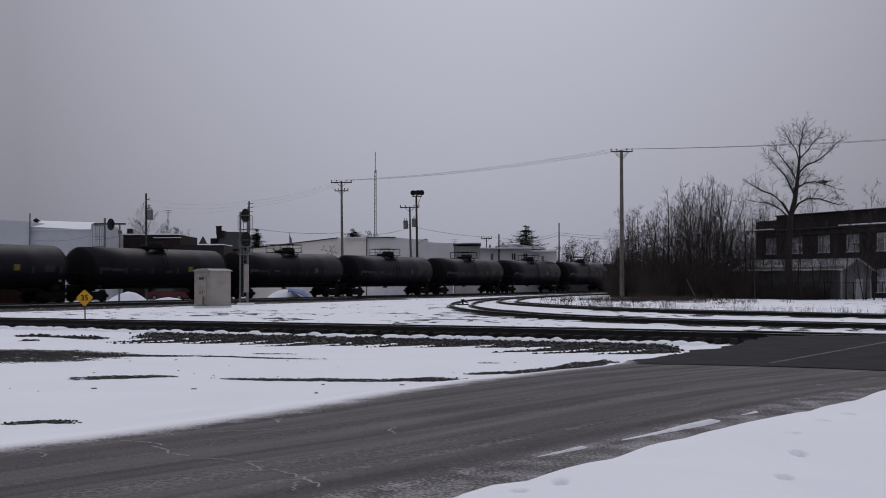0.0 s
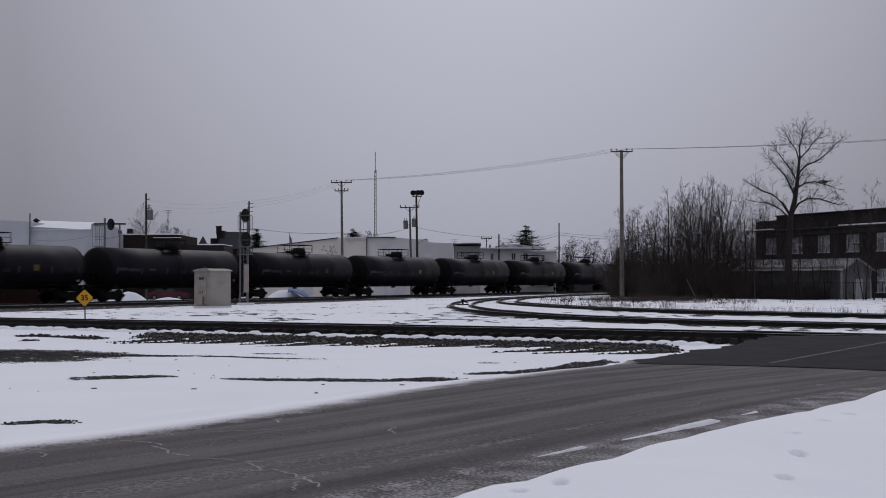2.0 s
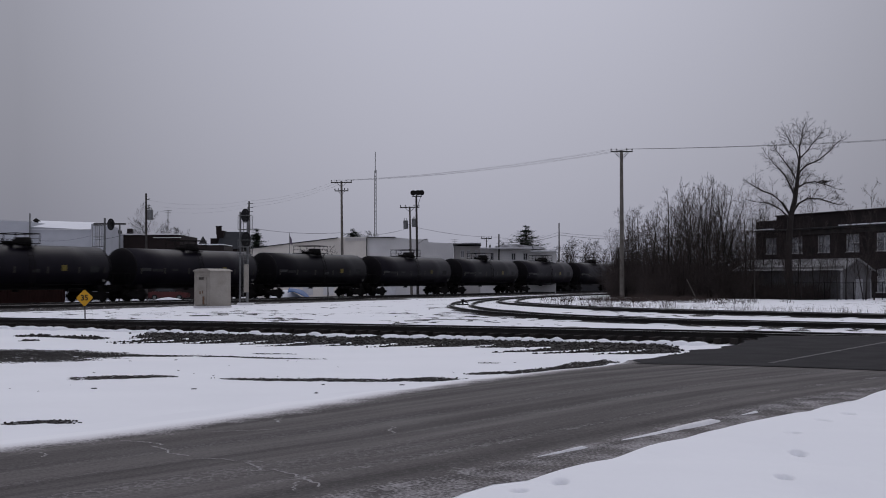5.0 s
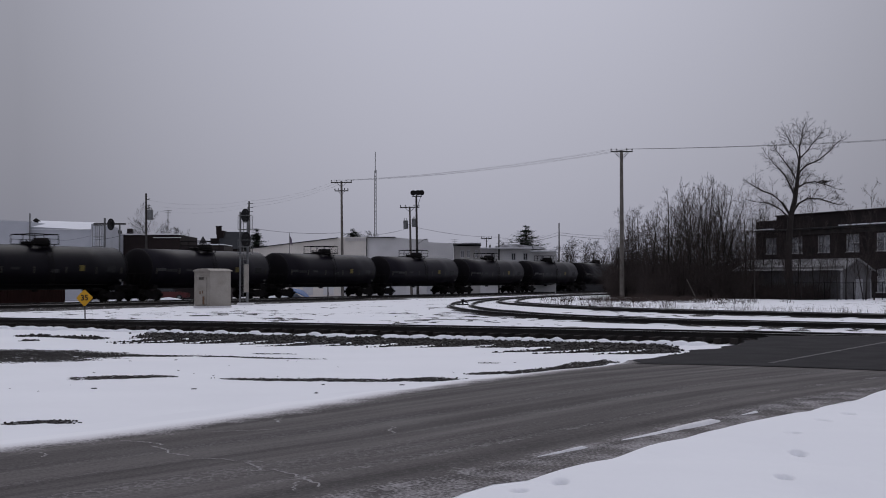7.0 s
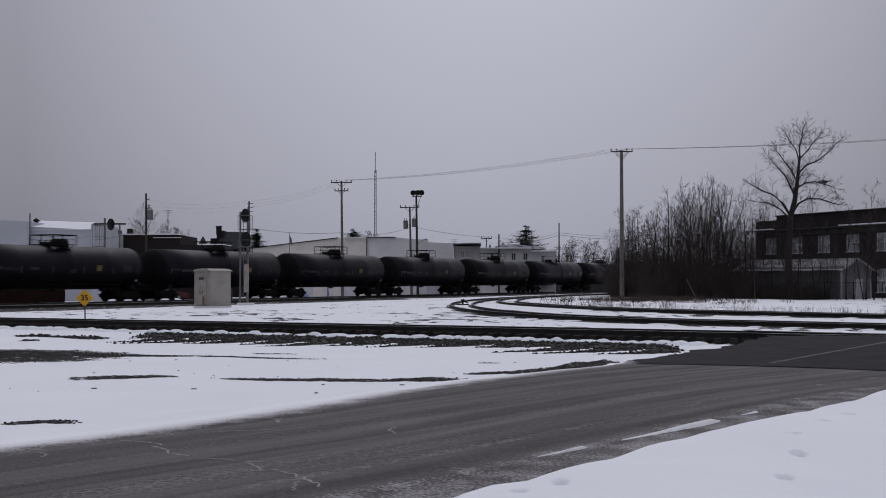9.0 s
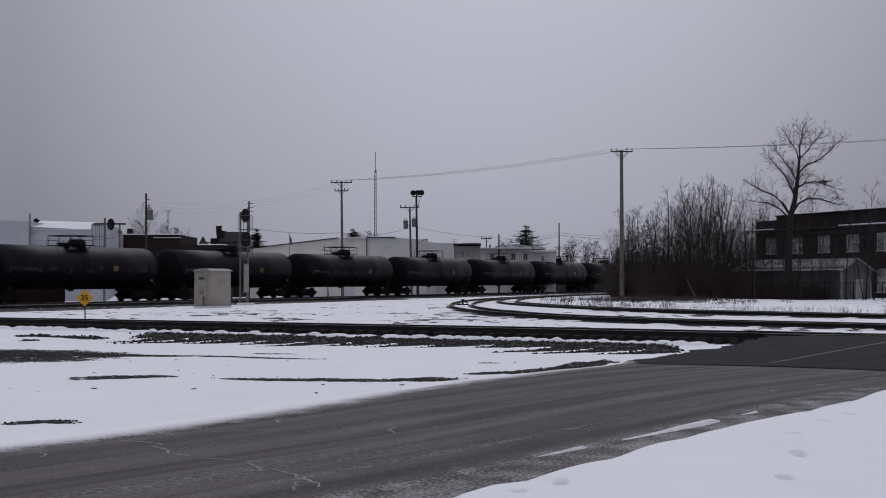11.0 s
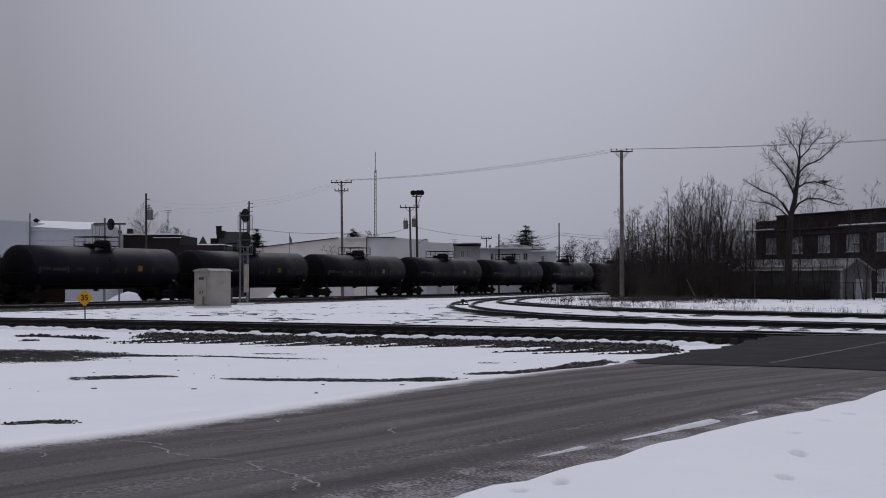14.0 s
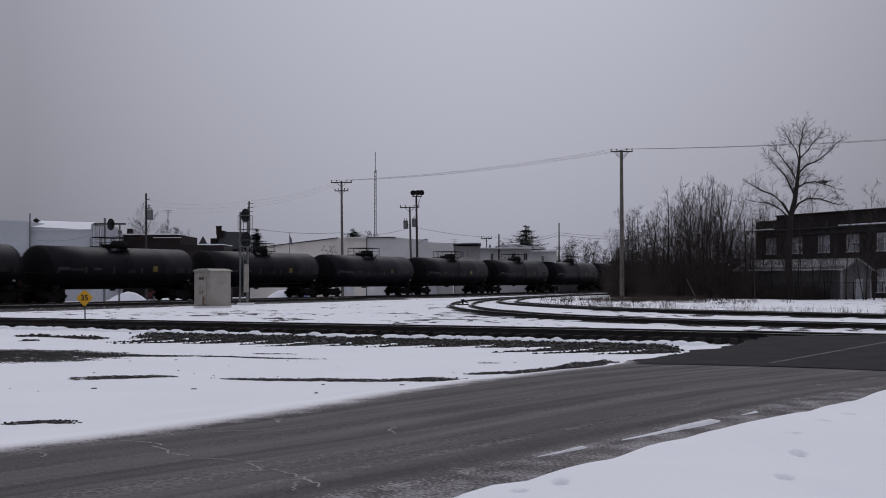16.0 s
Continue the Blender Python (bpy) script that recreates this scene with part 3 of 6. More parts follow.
road = road_strip("road", ROAD_L, ROAD_R, -0.045, ASPHALT, "worn grey asphalt road with salt film and slushy edges", ragged=0.5)
crossing = road_strip("road_crossing", spline([(3.7, 24.9), (6.0, 29.3), (8.6, 34.3), (9.9, 37.4)], 0.4), spline([(8.6, 22.4), (11.0, 23.6), (15.4, 29.5), (19.6, 34.2)], 0.4), -0.012,
                      PATCH_ASPHALT, "newer dark asphalt ramp up to the railway crossing", ragged=0.7)


def drape(ob, lift):
    """Lays a sheet on the camber of the road."""
    x, y = (np.array([v.co[i] for v in ob.data.vertices]) for i in (0, 1))
    da, db = dist_line(x, y, ROAD_L[::3]), dist_line(x, y, ROAD_R[::3])
    f = da / (da + db)
    for v, q in zip(ob.data.vertices, f * (1 - f)):
        v.co.z = -0.045 + 0.2 * q + lift


drape(crossing, 0.014)


def flangeway(off):
    """A rail head and its groove let into the road surface."""
    L = resample(NEAR[(NEAR[:, 0] > 9.0) & (NEAR[:, 0] < 30)], 30)
    d = np.gradient(L, axis=0)
    d = d / np.linalg.norm(d, axis=1)[:, None]
    n = np.stack([-d[:, 1], d[:, 0]], 1)
    V, F = [], []
    for i, (p, q) in enumerate(zip(L, n)):
        for k in (-0.11, 0.11):
            V.append((p[0] + q[0] * (off + k), p[1] + q[1] * (off + k), 0.0))
        if i:
            F.append((2 * i - 2, 2 * i, 2 * i + 1, 2 * i - 1))
    ob = new("flangeway", pydata("flangeway", V, F, RAIL))
    drape(ob, 0.022)
    ob.parent = crossing
    tagged(ob, "rusty rail and groove across the road")


flangeway(-0.7535)
flangeway(0.7535)


def crack(a, b, wob, width, seed):
    r = random.Random(seed)
    a, b = np.array(a), np.array(b)
    d = (b - a) / np.linalg.norm(b - a)
    nrm = np.array((-d[1], d[0]))
    n = 26
    V, F, off = [], [], 0.0
    for i in range(n):
        off += r.uniform(-wob, wob)
        p = a + (b - a) * i / (n - 1) + nrm * off
        w = width * r.uniform(0.4, 1.2) * (0.25 if i in (0, n - 1) else 1)
        for q in (p - nrm * w, p + nrm * w):
            V.append((q[0], q[1], 0.012))
        if i:
            F.append((2 * i - 2, 2 * i, 2 * i + 1, 2 * i - 1))
    # sits on the camber
    V = [(x, y, -0.045 + 0.05 * 4 * camber(x, y) + 0.004) for x, y, _ in V]
    me = pydata("road_crack", V, F, TARMAC_CRACK)
    ob = new("road_crack", me)
    ob.parent = road
    return ob


def camber(x, y):
    px, py = np.array([x]), np.array([y])
    da, db = float(dist_line(px, py, ROAD_L[::3])[0]), float(dist_line(px, py, ROAD_R[::3])[0])
    f = da / (da + db)
    return f * (1 - f)


for i, (a, b, w) in enumerate([((-3.45, 12.9), (-2.95, 12.4), 0.014), ((-2.98, 12.42), (-2.45, 11.65), 0.016), ((-2.3, 11.5), (-1.72, 11.2), 0.012), ((-1.78, 11.3), (-1.72, 10.8), 0.016),
                               ((-1.75, 10.86), (-1.5, 10.72), 0.014), ((-1.45, 10.75), (-1.0, 10.05), 0.017), ((-1.2, 10.3), (-1.25, 9.85), 0.010), ((-2.0, 15.0), (-1.85, 14.5), 0.018), ((-0.55, 14.0), (-0.37, 13.4), 0.012), ((-2.6, 13.6), (-1.9, 13.9), 0.010), ((-4.0, 12.0), (-3.9, 11.6), 0.012)]):
    crack(a, b, 0.03, w, i)


DIRTYSNOW = mat("grey_gritty_snow", (0.78, 0.78, 0.80), (0.62, 0.62, 0.63), 0.9, 7, 60, bump=0.01, contrast=0.6)


def snow_ridge(line, width, height, seed):
    """A low windrow of ploughed snow on the asphalt."""
    r = random.Random(seed)
    L = spline(line, 0.06)
    n = len(L)
    V, F, K = [], [], 9
    for i, p in enumerate(L):
        d = L[min(i + 1, n - 1)] - L[max(i - 1, 0)]
        d = d / np.linalg.norm(d)
        nr = np.array((-d[1], d[0]))
        f = i / (n - 1)
        taper = min(0.12 + 1.1 * f, 1, 9 * (1 - f)) ** 0.8 * min(1, 12 * f)
        w = width * taper * (0.55 + 0.5 * float(vnoise(p[0] + seed, p[1], 1.1)) + 0.4 * float(vnoise(p[0], p[1], 0.13, 2)))
        for j in range(K):
            t = 2 * j / (K - 1) - 1
            q = p + nr * t * w
            h = height * taper * (1 - t * t) * (0.75 + 0.5 * float(vnoise(q[0], q[1], 0.5, 1)))
            V.append((q[0], q[1], -0.045 + 0.05 * 4 * camber(q[0], q[1]) + h - 0.008))
        if i:
            for j in range(K - 1):
                k = (i - 1) * K + j
                F.append((k, k + 1, k + K + 1, k + K))
    return tagged(new("snow_ridge", pydata("snow_ridge", V, F, DIRTYSNOW, True)), "thin ridge of ploughed snow lying on the asphalt", "snow", "snow ridges on the road")


snow_ridge([(0.86, 11.75), (1.17, 12.1), (1.5, 12.5)], 0.033, 0.04, 3)
snow_ridge([(1.83, 12.95), (2.58, 13.85), (3.42, 14.9)], 0.085, 0.05, 8)
snow_ridge([(3.76, 15.45), (3.95, 15.65), (4.12, 15.85)], 0.032, 0.03, 15)


def seam():
    """A straight pale joint across the crossing ramp."""
    a, b = np.array((6.6, 24.4)), np.array((11.95, 32.6))
    d = (b - a) / np.linalg.norm(b - a)
    nr = np.array((-d[1], d[0])) * 0.06
    V, F = [], []
    for i in range(25):
        p = a + (b - a) * i / 24
        k = 0.6 + 0.6 * random.Random(i).random()
        z = -0.045 + 0.2 * camber(p[0], p[1]) + 0.022
        V += [(p[0] - nr[0] * k, p[1] - nr[1] * k, z), (p[0] + nr[0] * k, p[1] + nr[1] * k, z)]
        if i:
            F.append((2 * i - 2, 2 * i, 2 * i + 1, 2 * i - 1))
    ob = new("pale_seam", pydata("pale_seam", V, F, SEAMLINE))
    ob.parent = crossing


SEAMLINE = mat("worn_pale_joint", (0.16, 0.155, 0.155), (0.07, 0.068, 0.068), 0.9, 4, 50)
seam()

# ---------------------------------------------------------------- railway tracks
RAILPROF = [(-0.068, 0.0), (0.068, 0.0), (0.068, 0.012), (0.014, 0.03), (0.010, 0.125), (0.036, 0.137), (0.036, 0.168), (0.028, 0.174), (-0.028, 0.174), (-0.036, 0.168), (-0.036, 0.137), (-0.010, 0.125), (-0.014, 0.03), (-0.068, 0.012)]


def frames_of(line):
    d = np.gradient(line, axis=0)
    d = d / np.linalg.norm(d, axis=1)[:, None]
    return d, np.stack([-d[:, 1], d[:, 0]], 1)


def rail_mesh(line, off):
    d, nr = frames_of(line)
    k = len(RAILPROF)
    V, F = [], []
    for p, q in zip(line, nr):
        for a, z in RAILPROF:
            c = p + q * (off + a)
            V.append((c[0], c[1], z - 0.174))
    for i in range(len(line) - 1):
        for j in range(k):
            F.append((i * k + j, i * k + (j + 1) % k, (i + 1) * k + (j + 1) % k, (i + 1) * k + j))
    me = pydata("rail", V, F, RAIL)
    me.materials.append(RAILTOP)
    for i, p in enumerate(me.polygons):
        if i % k in (6, 7, 8):
            p.material_index = 1
    return me


def tie_mesh(v=0):
    bm = bmesh.new()
    box(bm, 0, 0, -0.174 - 0.09, 2.55, 0.22, 0.17, bevel=0.012)
    return finish(bm, "tie", TIE)


TIE_ME = tie_mesh()


def track(name, line, label, single_ties=None):
    """Two rails on wooden ties; ties one by one along a given stretch, the rest joined."""
    tr = thing(name, Matrix(), label, "railway track", "railway tracks", "structure")
    for off in (-0.7535, 0.7535):
        part("rail", rail_mesh(line, off), RAIL, tr, "rusty brown rail with a worn bright head")
    L = resample(line, int(np.sum(np.linalg.norm(np.diff(line, axis=0), axis=1)) / 0.53) + 1)
    d, nr = frames_of(L)
    V, F = [], []
    bv = [tuple(v.co) for v in TIE_ME.vertices]
    bf = [tuple(p.vertices) for p in TIE_ME.polygons]
    r = random.Random(len(L))
    for i, p in enumerate(L):
        a = math.atan2(nr[i][1], nr[i][0]) + r.uniform(-0.02, 0.02)
        if single_ties and single_ties(p):
            ob = new("tie", TIE_ME)
            ob.parent = tr
            ob.matrix_basis = Matrix.Translation((p[0], p[1], r.uniform(-0.012, 0.008))) @ Matrix.Rotation(a, 4, "Z")
        else:
            c, s, k = math.cos(a), math.sin(a), len(V)
            V += [(p[0] + x * c - y * s, p[1] + x * s + y * c, z) for x, y, z in bv]
            F += [tuple(q + k for q in f) for f in bf]
    if V:
        tagged(part("ties", pydata("ties", V, F, TIE), TIE, tr), "dark creosoted wooden ties", kind="stuff")
    return tr, L, nr


near_track, NL, NN = track("railway_track", NEAR, "single track on dark ballast with snow on its tie ends", lambda p: -34 < p[0] < 9.0)
main_track, _, _ = track("railway_track", resample(MAIN, 60), "main line track beneath the passing tank train")
second_track, _, _ = track("railway_track", resample(SECOND, 40), "siding beside the main line on bare ballast")
curve_a, CA, CAN = track("railway_track", CURVE_A, "curved connecting track bending away through the snow")
curve_b, CB, CBN = track("railway_track", CURVE_B, "curved connecting track with a switch in dark ballast")


def mound(V, F, cx, cy, cz, a, b, h, turn, r, n=10):
    """A low soft heap of snow, uneven, with a flat base."""
    k = len(V)
    ph = [r.uniform(0, 6.28) for _ in range(3)]
    V.append((cx, cy, cz + h))
    for ring, f in enumerate((0.45, 0.8, 1.0)):
        for i in range(n):
            t = 6.2832 * i / n
            w = f * (1 + 0.18 * math.sin(2 * t + ph[0]) + 0.12 * math.sin(3 * t + ph[1]))
            x, y = a * w * math.cos(t), b * w * math.sin(t)
            V.append((cx + x * math.cos(turn) - y * math.sin(turn), cy + x * math.sin(turn) + y * math.cos(turn), cz + h * (0.86, 0.5, -0.25)[ring] * (1 + 0.15 * math.sin(t * 2 + ph[2]))))
    for i in range(n):
        j = (i + 1) % n
        F.append((k, k + 1 + i, k + 1 + j))
        for q in (0, 1):
            o = k + 1 + q * n
            F.append((o + i, o + n + i, o + n + j, o + j))


def snow_on_ties():
    r = random.Random(5)
    V, F = [], []
    for i, p in enumerate(NL):
        if not -40 < p[0] < 9.0:
            continue
        turn = math.atan2(NN[i][1], NN[i][0])
        c = p - NN[i] * (1.62 + r.uniform(-0.1, 0.1))
        if r.random() < 0.97:
            mound(V, F, c[0], c[1], -0.37, r.uniform(0.24, 0.46), r.uniform(0.27, 0.46), r.uniform(0.05, 0.14), turn, r)
        c = p + NN[i] * (1.5 + r.uniform(-0.1, 0.2))
        mound(V, F, c[0], c[1], -0.34, r.uniform(0.35, 0.6), r.uniform(0.25, 0.4), r.uniform(0.05, 0.1), turn, r)
    tagged(new("snow_on_ties", pydata("snow_on_ties", V, F, SNOW, True)), "small heaps of snow on the tie ends", "snow", kind="stuff")
    V, F = [], []
    for L, N in ((CA, CAN), (CB, CBN)):
        for i, p in enumerate(L):
            if p[1] > 140 or p[0] > 40:
                continue
            for off in (0.0, -1.5, 1.5):
                if r.random() < (0.16 if off <= 0 else 0.24):
                    c = p + N[i] * (off + r.uniform(-0.2, 0.2))
                    mound(V, F, c[0], c[1], -0.19, r.uniform(0.3, 0.9), r.uniform(0.2, 0.5), r.uniform(0.015, 0.035), math.atan2(N[i][1], N[i][0]), r, 8)
    tagged(new("snow_between_rails", pydata("snow_between_rails", V, F, SNOW, True)), "patches of snow between the curved rails", "snow", kind="stuff")


snow_on_ties()


def rock(r, s):
    bm = bmesh.new()
    bmesh.ops.create_icosphere(bm, subdivisions=1, radius=s)
    for v in bm.verts:
        v.co *= r.uniform(0.7, 1.25)
        v.co.z *= 0.75
    out = [tuple(v.co) for v in bm.verts], [tuple(v.index for v in f.verts) for f in bm.faces]
    bm.free()
    return out


def ballast():
    r = random.Random(11)
    kinds = [rock(r, 1.0) for _ in range(8)]
    V, F = [], []

    def put(x, y, z, s):
        bv, bf = r.choice(kinds)
        t = r.uniform(0, 6.28)
        c, q, k = math.cos(t), math.sin(t), len(V)
        V.extend((x + s * (a * c - b * q), y + s * (a * q + b * c), z + s * h) for a, b, h in bv)
        F.extend(tuple(i + k for i in f) for f in bf)
    cand = []
    for _ in range(90000):
        i = r.randrange(len(NL))
        p = NL[i] - NN[i] * r.uniform(1.45, 6.2) + np.array((r.uniform(-0.3, 0.3), 0))
        if -26 < p[0] < 10:
            cand.append(p)
    for cx, cy, a, c, turn in PATCHES:
        t = radians(turn)
        for _ in range(int(420 * a * c) + 60):
            u, v = r.gauss(0, 0.45) * a, r.gauss(0, 0.5) * c
            cand.append(np.array((cx + u * math.cos(t) - v * math.sin(t), cy + u * math.sin(t) + v * math.cos(t))))
    cand = np.array(cand)
    bf_, gz = bare_field(cand[:, 0], cand[:, 1]), ground_z(cand[:, 0], cand[:, 1])
    dm = dist_line(cand[:, 0], cand[:, 1], ROAD_MID)
    dn = dist_line(cand[:, 0], cand[:, 1], NEAR)
    for (x, y), b, z, d, q in zip(cand, bf_, gz, dm, dn):
        if q > 6.5:
            if b > 0.42 and d > 3.9 and r.random() < 0.8:
                put(x, y, z, r.uniform(0.010, 0.032))
        elif b > 0.40 and d > 3.6 and r.random() < 0.62:
            put(x, y, z + 0.01, r.choice((0.016, 0.022, 0.03, 0.04, 0.055)) * r.uniform(0.8, 1.2))
        elif b > 0.1 and d > 3.4 and r.random() < 0.02:
            put(x, y, z + 0.02, r.uniform(0.03, 0.06))
    tagged(new("ballast_stones", pydata("ballast_stones", V, F, STONE)), "dark crushed ballast stones below the track", "ballast", kind="stuff")


ballast()

# ---------------------------------------------------------------- the train


def tank_car():
    """A black tank car; x runs along it, the rail heads are at z = 0."""
    car = thing("tank_car", Matrix(), "black tank car with top platform and yellow placard", "tank car", "tank cars of the train")
    R, ZC, HL = 1.62, 2.57, 8.42
    bm = bmesh.new()
    prof = [(-HL, 0.05)] + [(-HL + 0.85 * (1 - math.cos(radians(a))), R * math.sin(radians(a))) for a in (14, 28, 42, 56, 66, 76, 84, 90)]
    lathe(bm, [(-HL + 0.85, R), (-4.0, R), (0.0, R), (4.0, R), (HL - 0.85, R)], (0, 0, ZC), "X", 48)
    tank = part("tank", bm, BLACK, car, "black painted welded tank", True)
    for s in (-1, 1):
        bm = bmesh.new()
        lathe(bm, [(-s * a, r) for a, r in prof], (0, 0, ZC), "X", 48)
        part("tank_head", bm, HEADBLACK, car, "domed tank head in a shaded black", True)

    for s in (-1, 1):
        bm = bmesh.new()
        box(bm, s * 7.55, 0, 1.02, 2.4, 0.72, 0.42, bevel=0.03)
        plate(bm, [(s * 6.1, 1.3), (s * 7.9, 1.3), (s * 7.9, 1.75), (s * 6.1, 1.45)], (-0.75, 0.75))
        box(bm, s * 6.95, 0, 1.12, 0.5, 2.7, 0.34, bevel=0.03)
        part("stub_sill", bm, DARK, car)
        bm = bmesh.new()
        box(bm, s * 8.82, 0, 0.86, 0.5, 0.22, 0.26, bevel=0.03)
        box(bm, s * 9.0, 0.06, 0.86, 0.2, 0.32, 0.3, bevel=0.05)
        part("coupler", bm, DARK, car)
        bm = bmesh.new()
        box(bm, s * 8.45, 0, 1.26, 0.55, 2.9, 0.05)
        for y in (-1.4, 1.4):
            tube(bm, (s * 8.7, y, 1.26), (s * 8.7, y, 2.2), 0.018)
            tube(bm, (s * 8.2, y, 1.26), (s * 8.2, y, 2.2), 0.018)
            tube(bm, (s * 8.2, y, 2.2), (s * 8.7, y, 2.2), 0.018)
            tube(bm, (s * 8.45, y, 0.45), (s * 8.45, y, 1.26), 0.018)
            tube(bm, (s * 8.15, y, 0.45), (s * 8.15, y, 1.26), 0.018)
            for z in (0.48, 0.85):
                tube(bm, (s * 8.15, y, z), (s * 8.45, y, z), 0.018)
        tube(bm, (s * 8.7, -1.4, 2.2), (s * 8.7, 1.4, 2.2), 0.018)
        part("end_platform", bm, DARK, car, "end platform with grab rails")

    bm = bmesh.new()
    for y in (-1.0, 1.0):
        box(bm, 0, y, 4.26, 2.3, 0.55, 0.05)
        for x in (-1.0, 0.0, 1.0):
            tube(bm, (x, y * 0.8, 4.0), (x, y, 4.26), 0.03)
    for x in (-0.92, 0.92):
        box(bm, x, 0, 4.255, 0.45, 1.5, 0.05)
    part("platform", bm, DARK, car, "dark grating platform on top of the tank")
    bm = bmesh.new()
    for y in (-1.22, 1.22):
        for x in (-1.1, 0.0 if y > 0 else -0.25, 1.1):
            tube(bm, (x, y, 4.26), (x, y, 4.98), 0.034, seg=6)
        tube(bm, (-1.1, y, 4.96), (1.1, y, 4.96), 0.034, seg=6)
        tube(bm, (-1.1, y, 4.62), (1.1, y, 4.62), 0.014, seg=6)
    for x in (-1.1, 1.1):
        tube(bm, (x, -1.22, 4.96), (x, 1.22, 4.96), 0.034, seg=6)
    part("railing", bm, DARK, car, "thin platform railing")
    bm = bmesh.new()
    lathe(bm, [(0, 0.66), (0.42, 0.66), (0.46, 0.6), (0.58, 0.58), (0.62, 0.5)], (0.62, 0, 4.10), "Z", 20)
    tube(bm, (0.0, 0.0, 4.65), (1.2, 0.0, 4.65), 0.03)
    part("valve_housing", bm, DARK, car, "round valve housing", True)
    bm = bmesh.new()
    lathe(bm, [(0, 0.42), (0.22, 0.42), (0.23, 0.48), (0.30, 0.48), (0.34, 0.3)], (-0.75, 0, 4.10), "Z", 18)
    for i in range(8):
        t = math.pi / 4 * i
        tube(bm, (-0.75 + 0.44 * math.cos(t), 0.44 * math.sin(t), 4.36), (-0.75 + 0.44 * math.cos(t), 0.44 * math.sin(t), 4.56), 0.03, seg=6)
    part("manway", bm, DARK, car, "bolted manway cover")

    for s in (-1, 1):
        bm = bmesh.new()
        for x in (-0.22, 0.22):
            tube(bm, (x, s * 1.74, 1.05), (x, s * 1.74, 2.9), 0.022, seg=6)
            tube(bm, (x, s * 1.74, 2.9), (x, s * 1.25, 4.26), 0.022, seg=6)
        for i in range(10):
            z = 1.08 + 0.33 * i
            y = 1.74 if z < 2.9 else 1.74 - 0.49 * (z - 2.9) / 1.44
            tube(bm, (-0.22, s * y, z), (0.22, s * y, z), 0.014, seg=6)
        part("ladder", bm, DARK, car)
    bm = bmesh.new()
    lathe(bm, [(0, 0.22), (0.18, 0.22), (0.2, 0.12), (0.42, 0.12)], (0, 0, 0.82), "Z", 14)
    part("bottom_outlet", bm, DARK, car)
    bm = bmesh.new()
    tube(bm, (-6.0, 0.5, 1.0), (6.0, 0.5, 1.0), 0.035)
    tube(bm, (-6.0, -1.1, 1.32), (6.0, -1.1, 1.32), 0.03)
    for x in (-4.5, -2.2, 2.2, 4.5):
        tube(bm, (x, -1.1, 1.32), (x, -0.9, 1.55), 0.02)
    part("brake_pipe", bm, DARK, car)
    bm = bmesh.new()
    tube(bm, (5.0, -0.45, 0.98), (6.05, -0.45, 0.98), 0.22, seg=14)
    box(bm, 4.6, -0.45, 0.98, 0.5, 0.4, 0.35, bevel=0.03)
    part("brake_reservoir", bm, DARK, car)
    bm = bmesh.new()
    lathe(bm, [(0, 0.28), (0.03, 0.28)], (8.76, -0.6, 1.75), "X", 18)
    tube(bm, (8.76, -0.6, 1.2), (8.76, -0.6, 1.75), 0.05)
    part("brake_wheel", bm, DARK, car)

    # markings on both sides, curved to the tank
    def decal(name, x0, x1, z0, z1, material, label, s, lift=0.006):
        bm = bmesh.new()
        n = 5
        rows_ = []
        for i in range(n):
            z = z0 + (z1 - z0) * i / (n - 1)
            y = s * (math.sqrt(R * R - (z - ZC) ** 2) + lift)
            rows_.append([bm.verts.new((x, y, z)) for x in (x0, x1)])
        for p, q in zip(rows_, rows_[1:]):
            bm.faces.new((p[0], p[1], q[1], q[0]))
        part(name, bm, material, tank, label)
    for s in (-1, 1):
        m = -s
        decal("placard", *sorted((m * 2.8, m * 3.3)), 2.33, 2.76, YELLOW, "yellow hazard placard", s, 0.02)
        decal("stencil_bar", *sorted((m * -7.0, m * -6.0)), 2.38, 2.62, STENCIL, "faded white stencilled marks", s)
        decal("stencil_bar", *sorted((m * -5.9, m * -4.62)), 2.34, 2.56, STENCIL, "faded white stencilled marks", s)
        decal("stencil_bar", *sorted((m * -3.6, m * -2.8)), 2.40, 2.58, STENCIL, "faded white stencilled marks", s)
        decal("stencil_bar", *sorted((m * 0.1, m * 0.8)), 2.2, 2.45, STENCIL, "faded white stencilled marks", s)
        decal("end_panel", *sorted((m * 5.6, m * 6.5)), 2.25, 2.72, STENCIL, "faded panel of small print", s)
        for x in (-7.1, -4.4, -1.5, 1.5, 4.5, 7.1):
            decal("reflector", x - 0.055, x + 0.055, 2.15, 2.62, REFLEX, "dirty yellow reflector strip", s, 0.017)
        bm = bmesh.new()
        box(bm, m * 7.2, s * 1.42, 1.62, 0.17, 0.03, 0.15, bevel=0.005)
        part("end_marking", bm, PALEMARK, car, "small pale end plate")

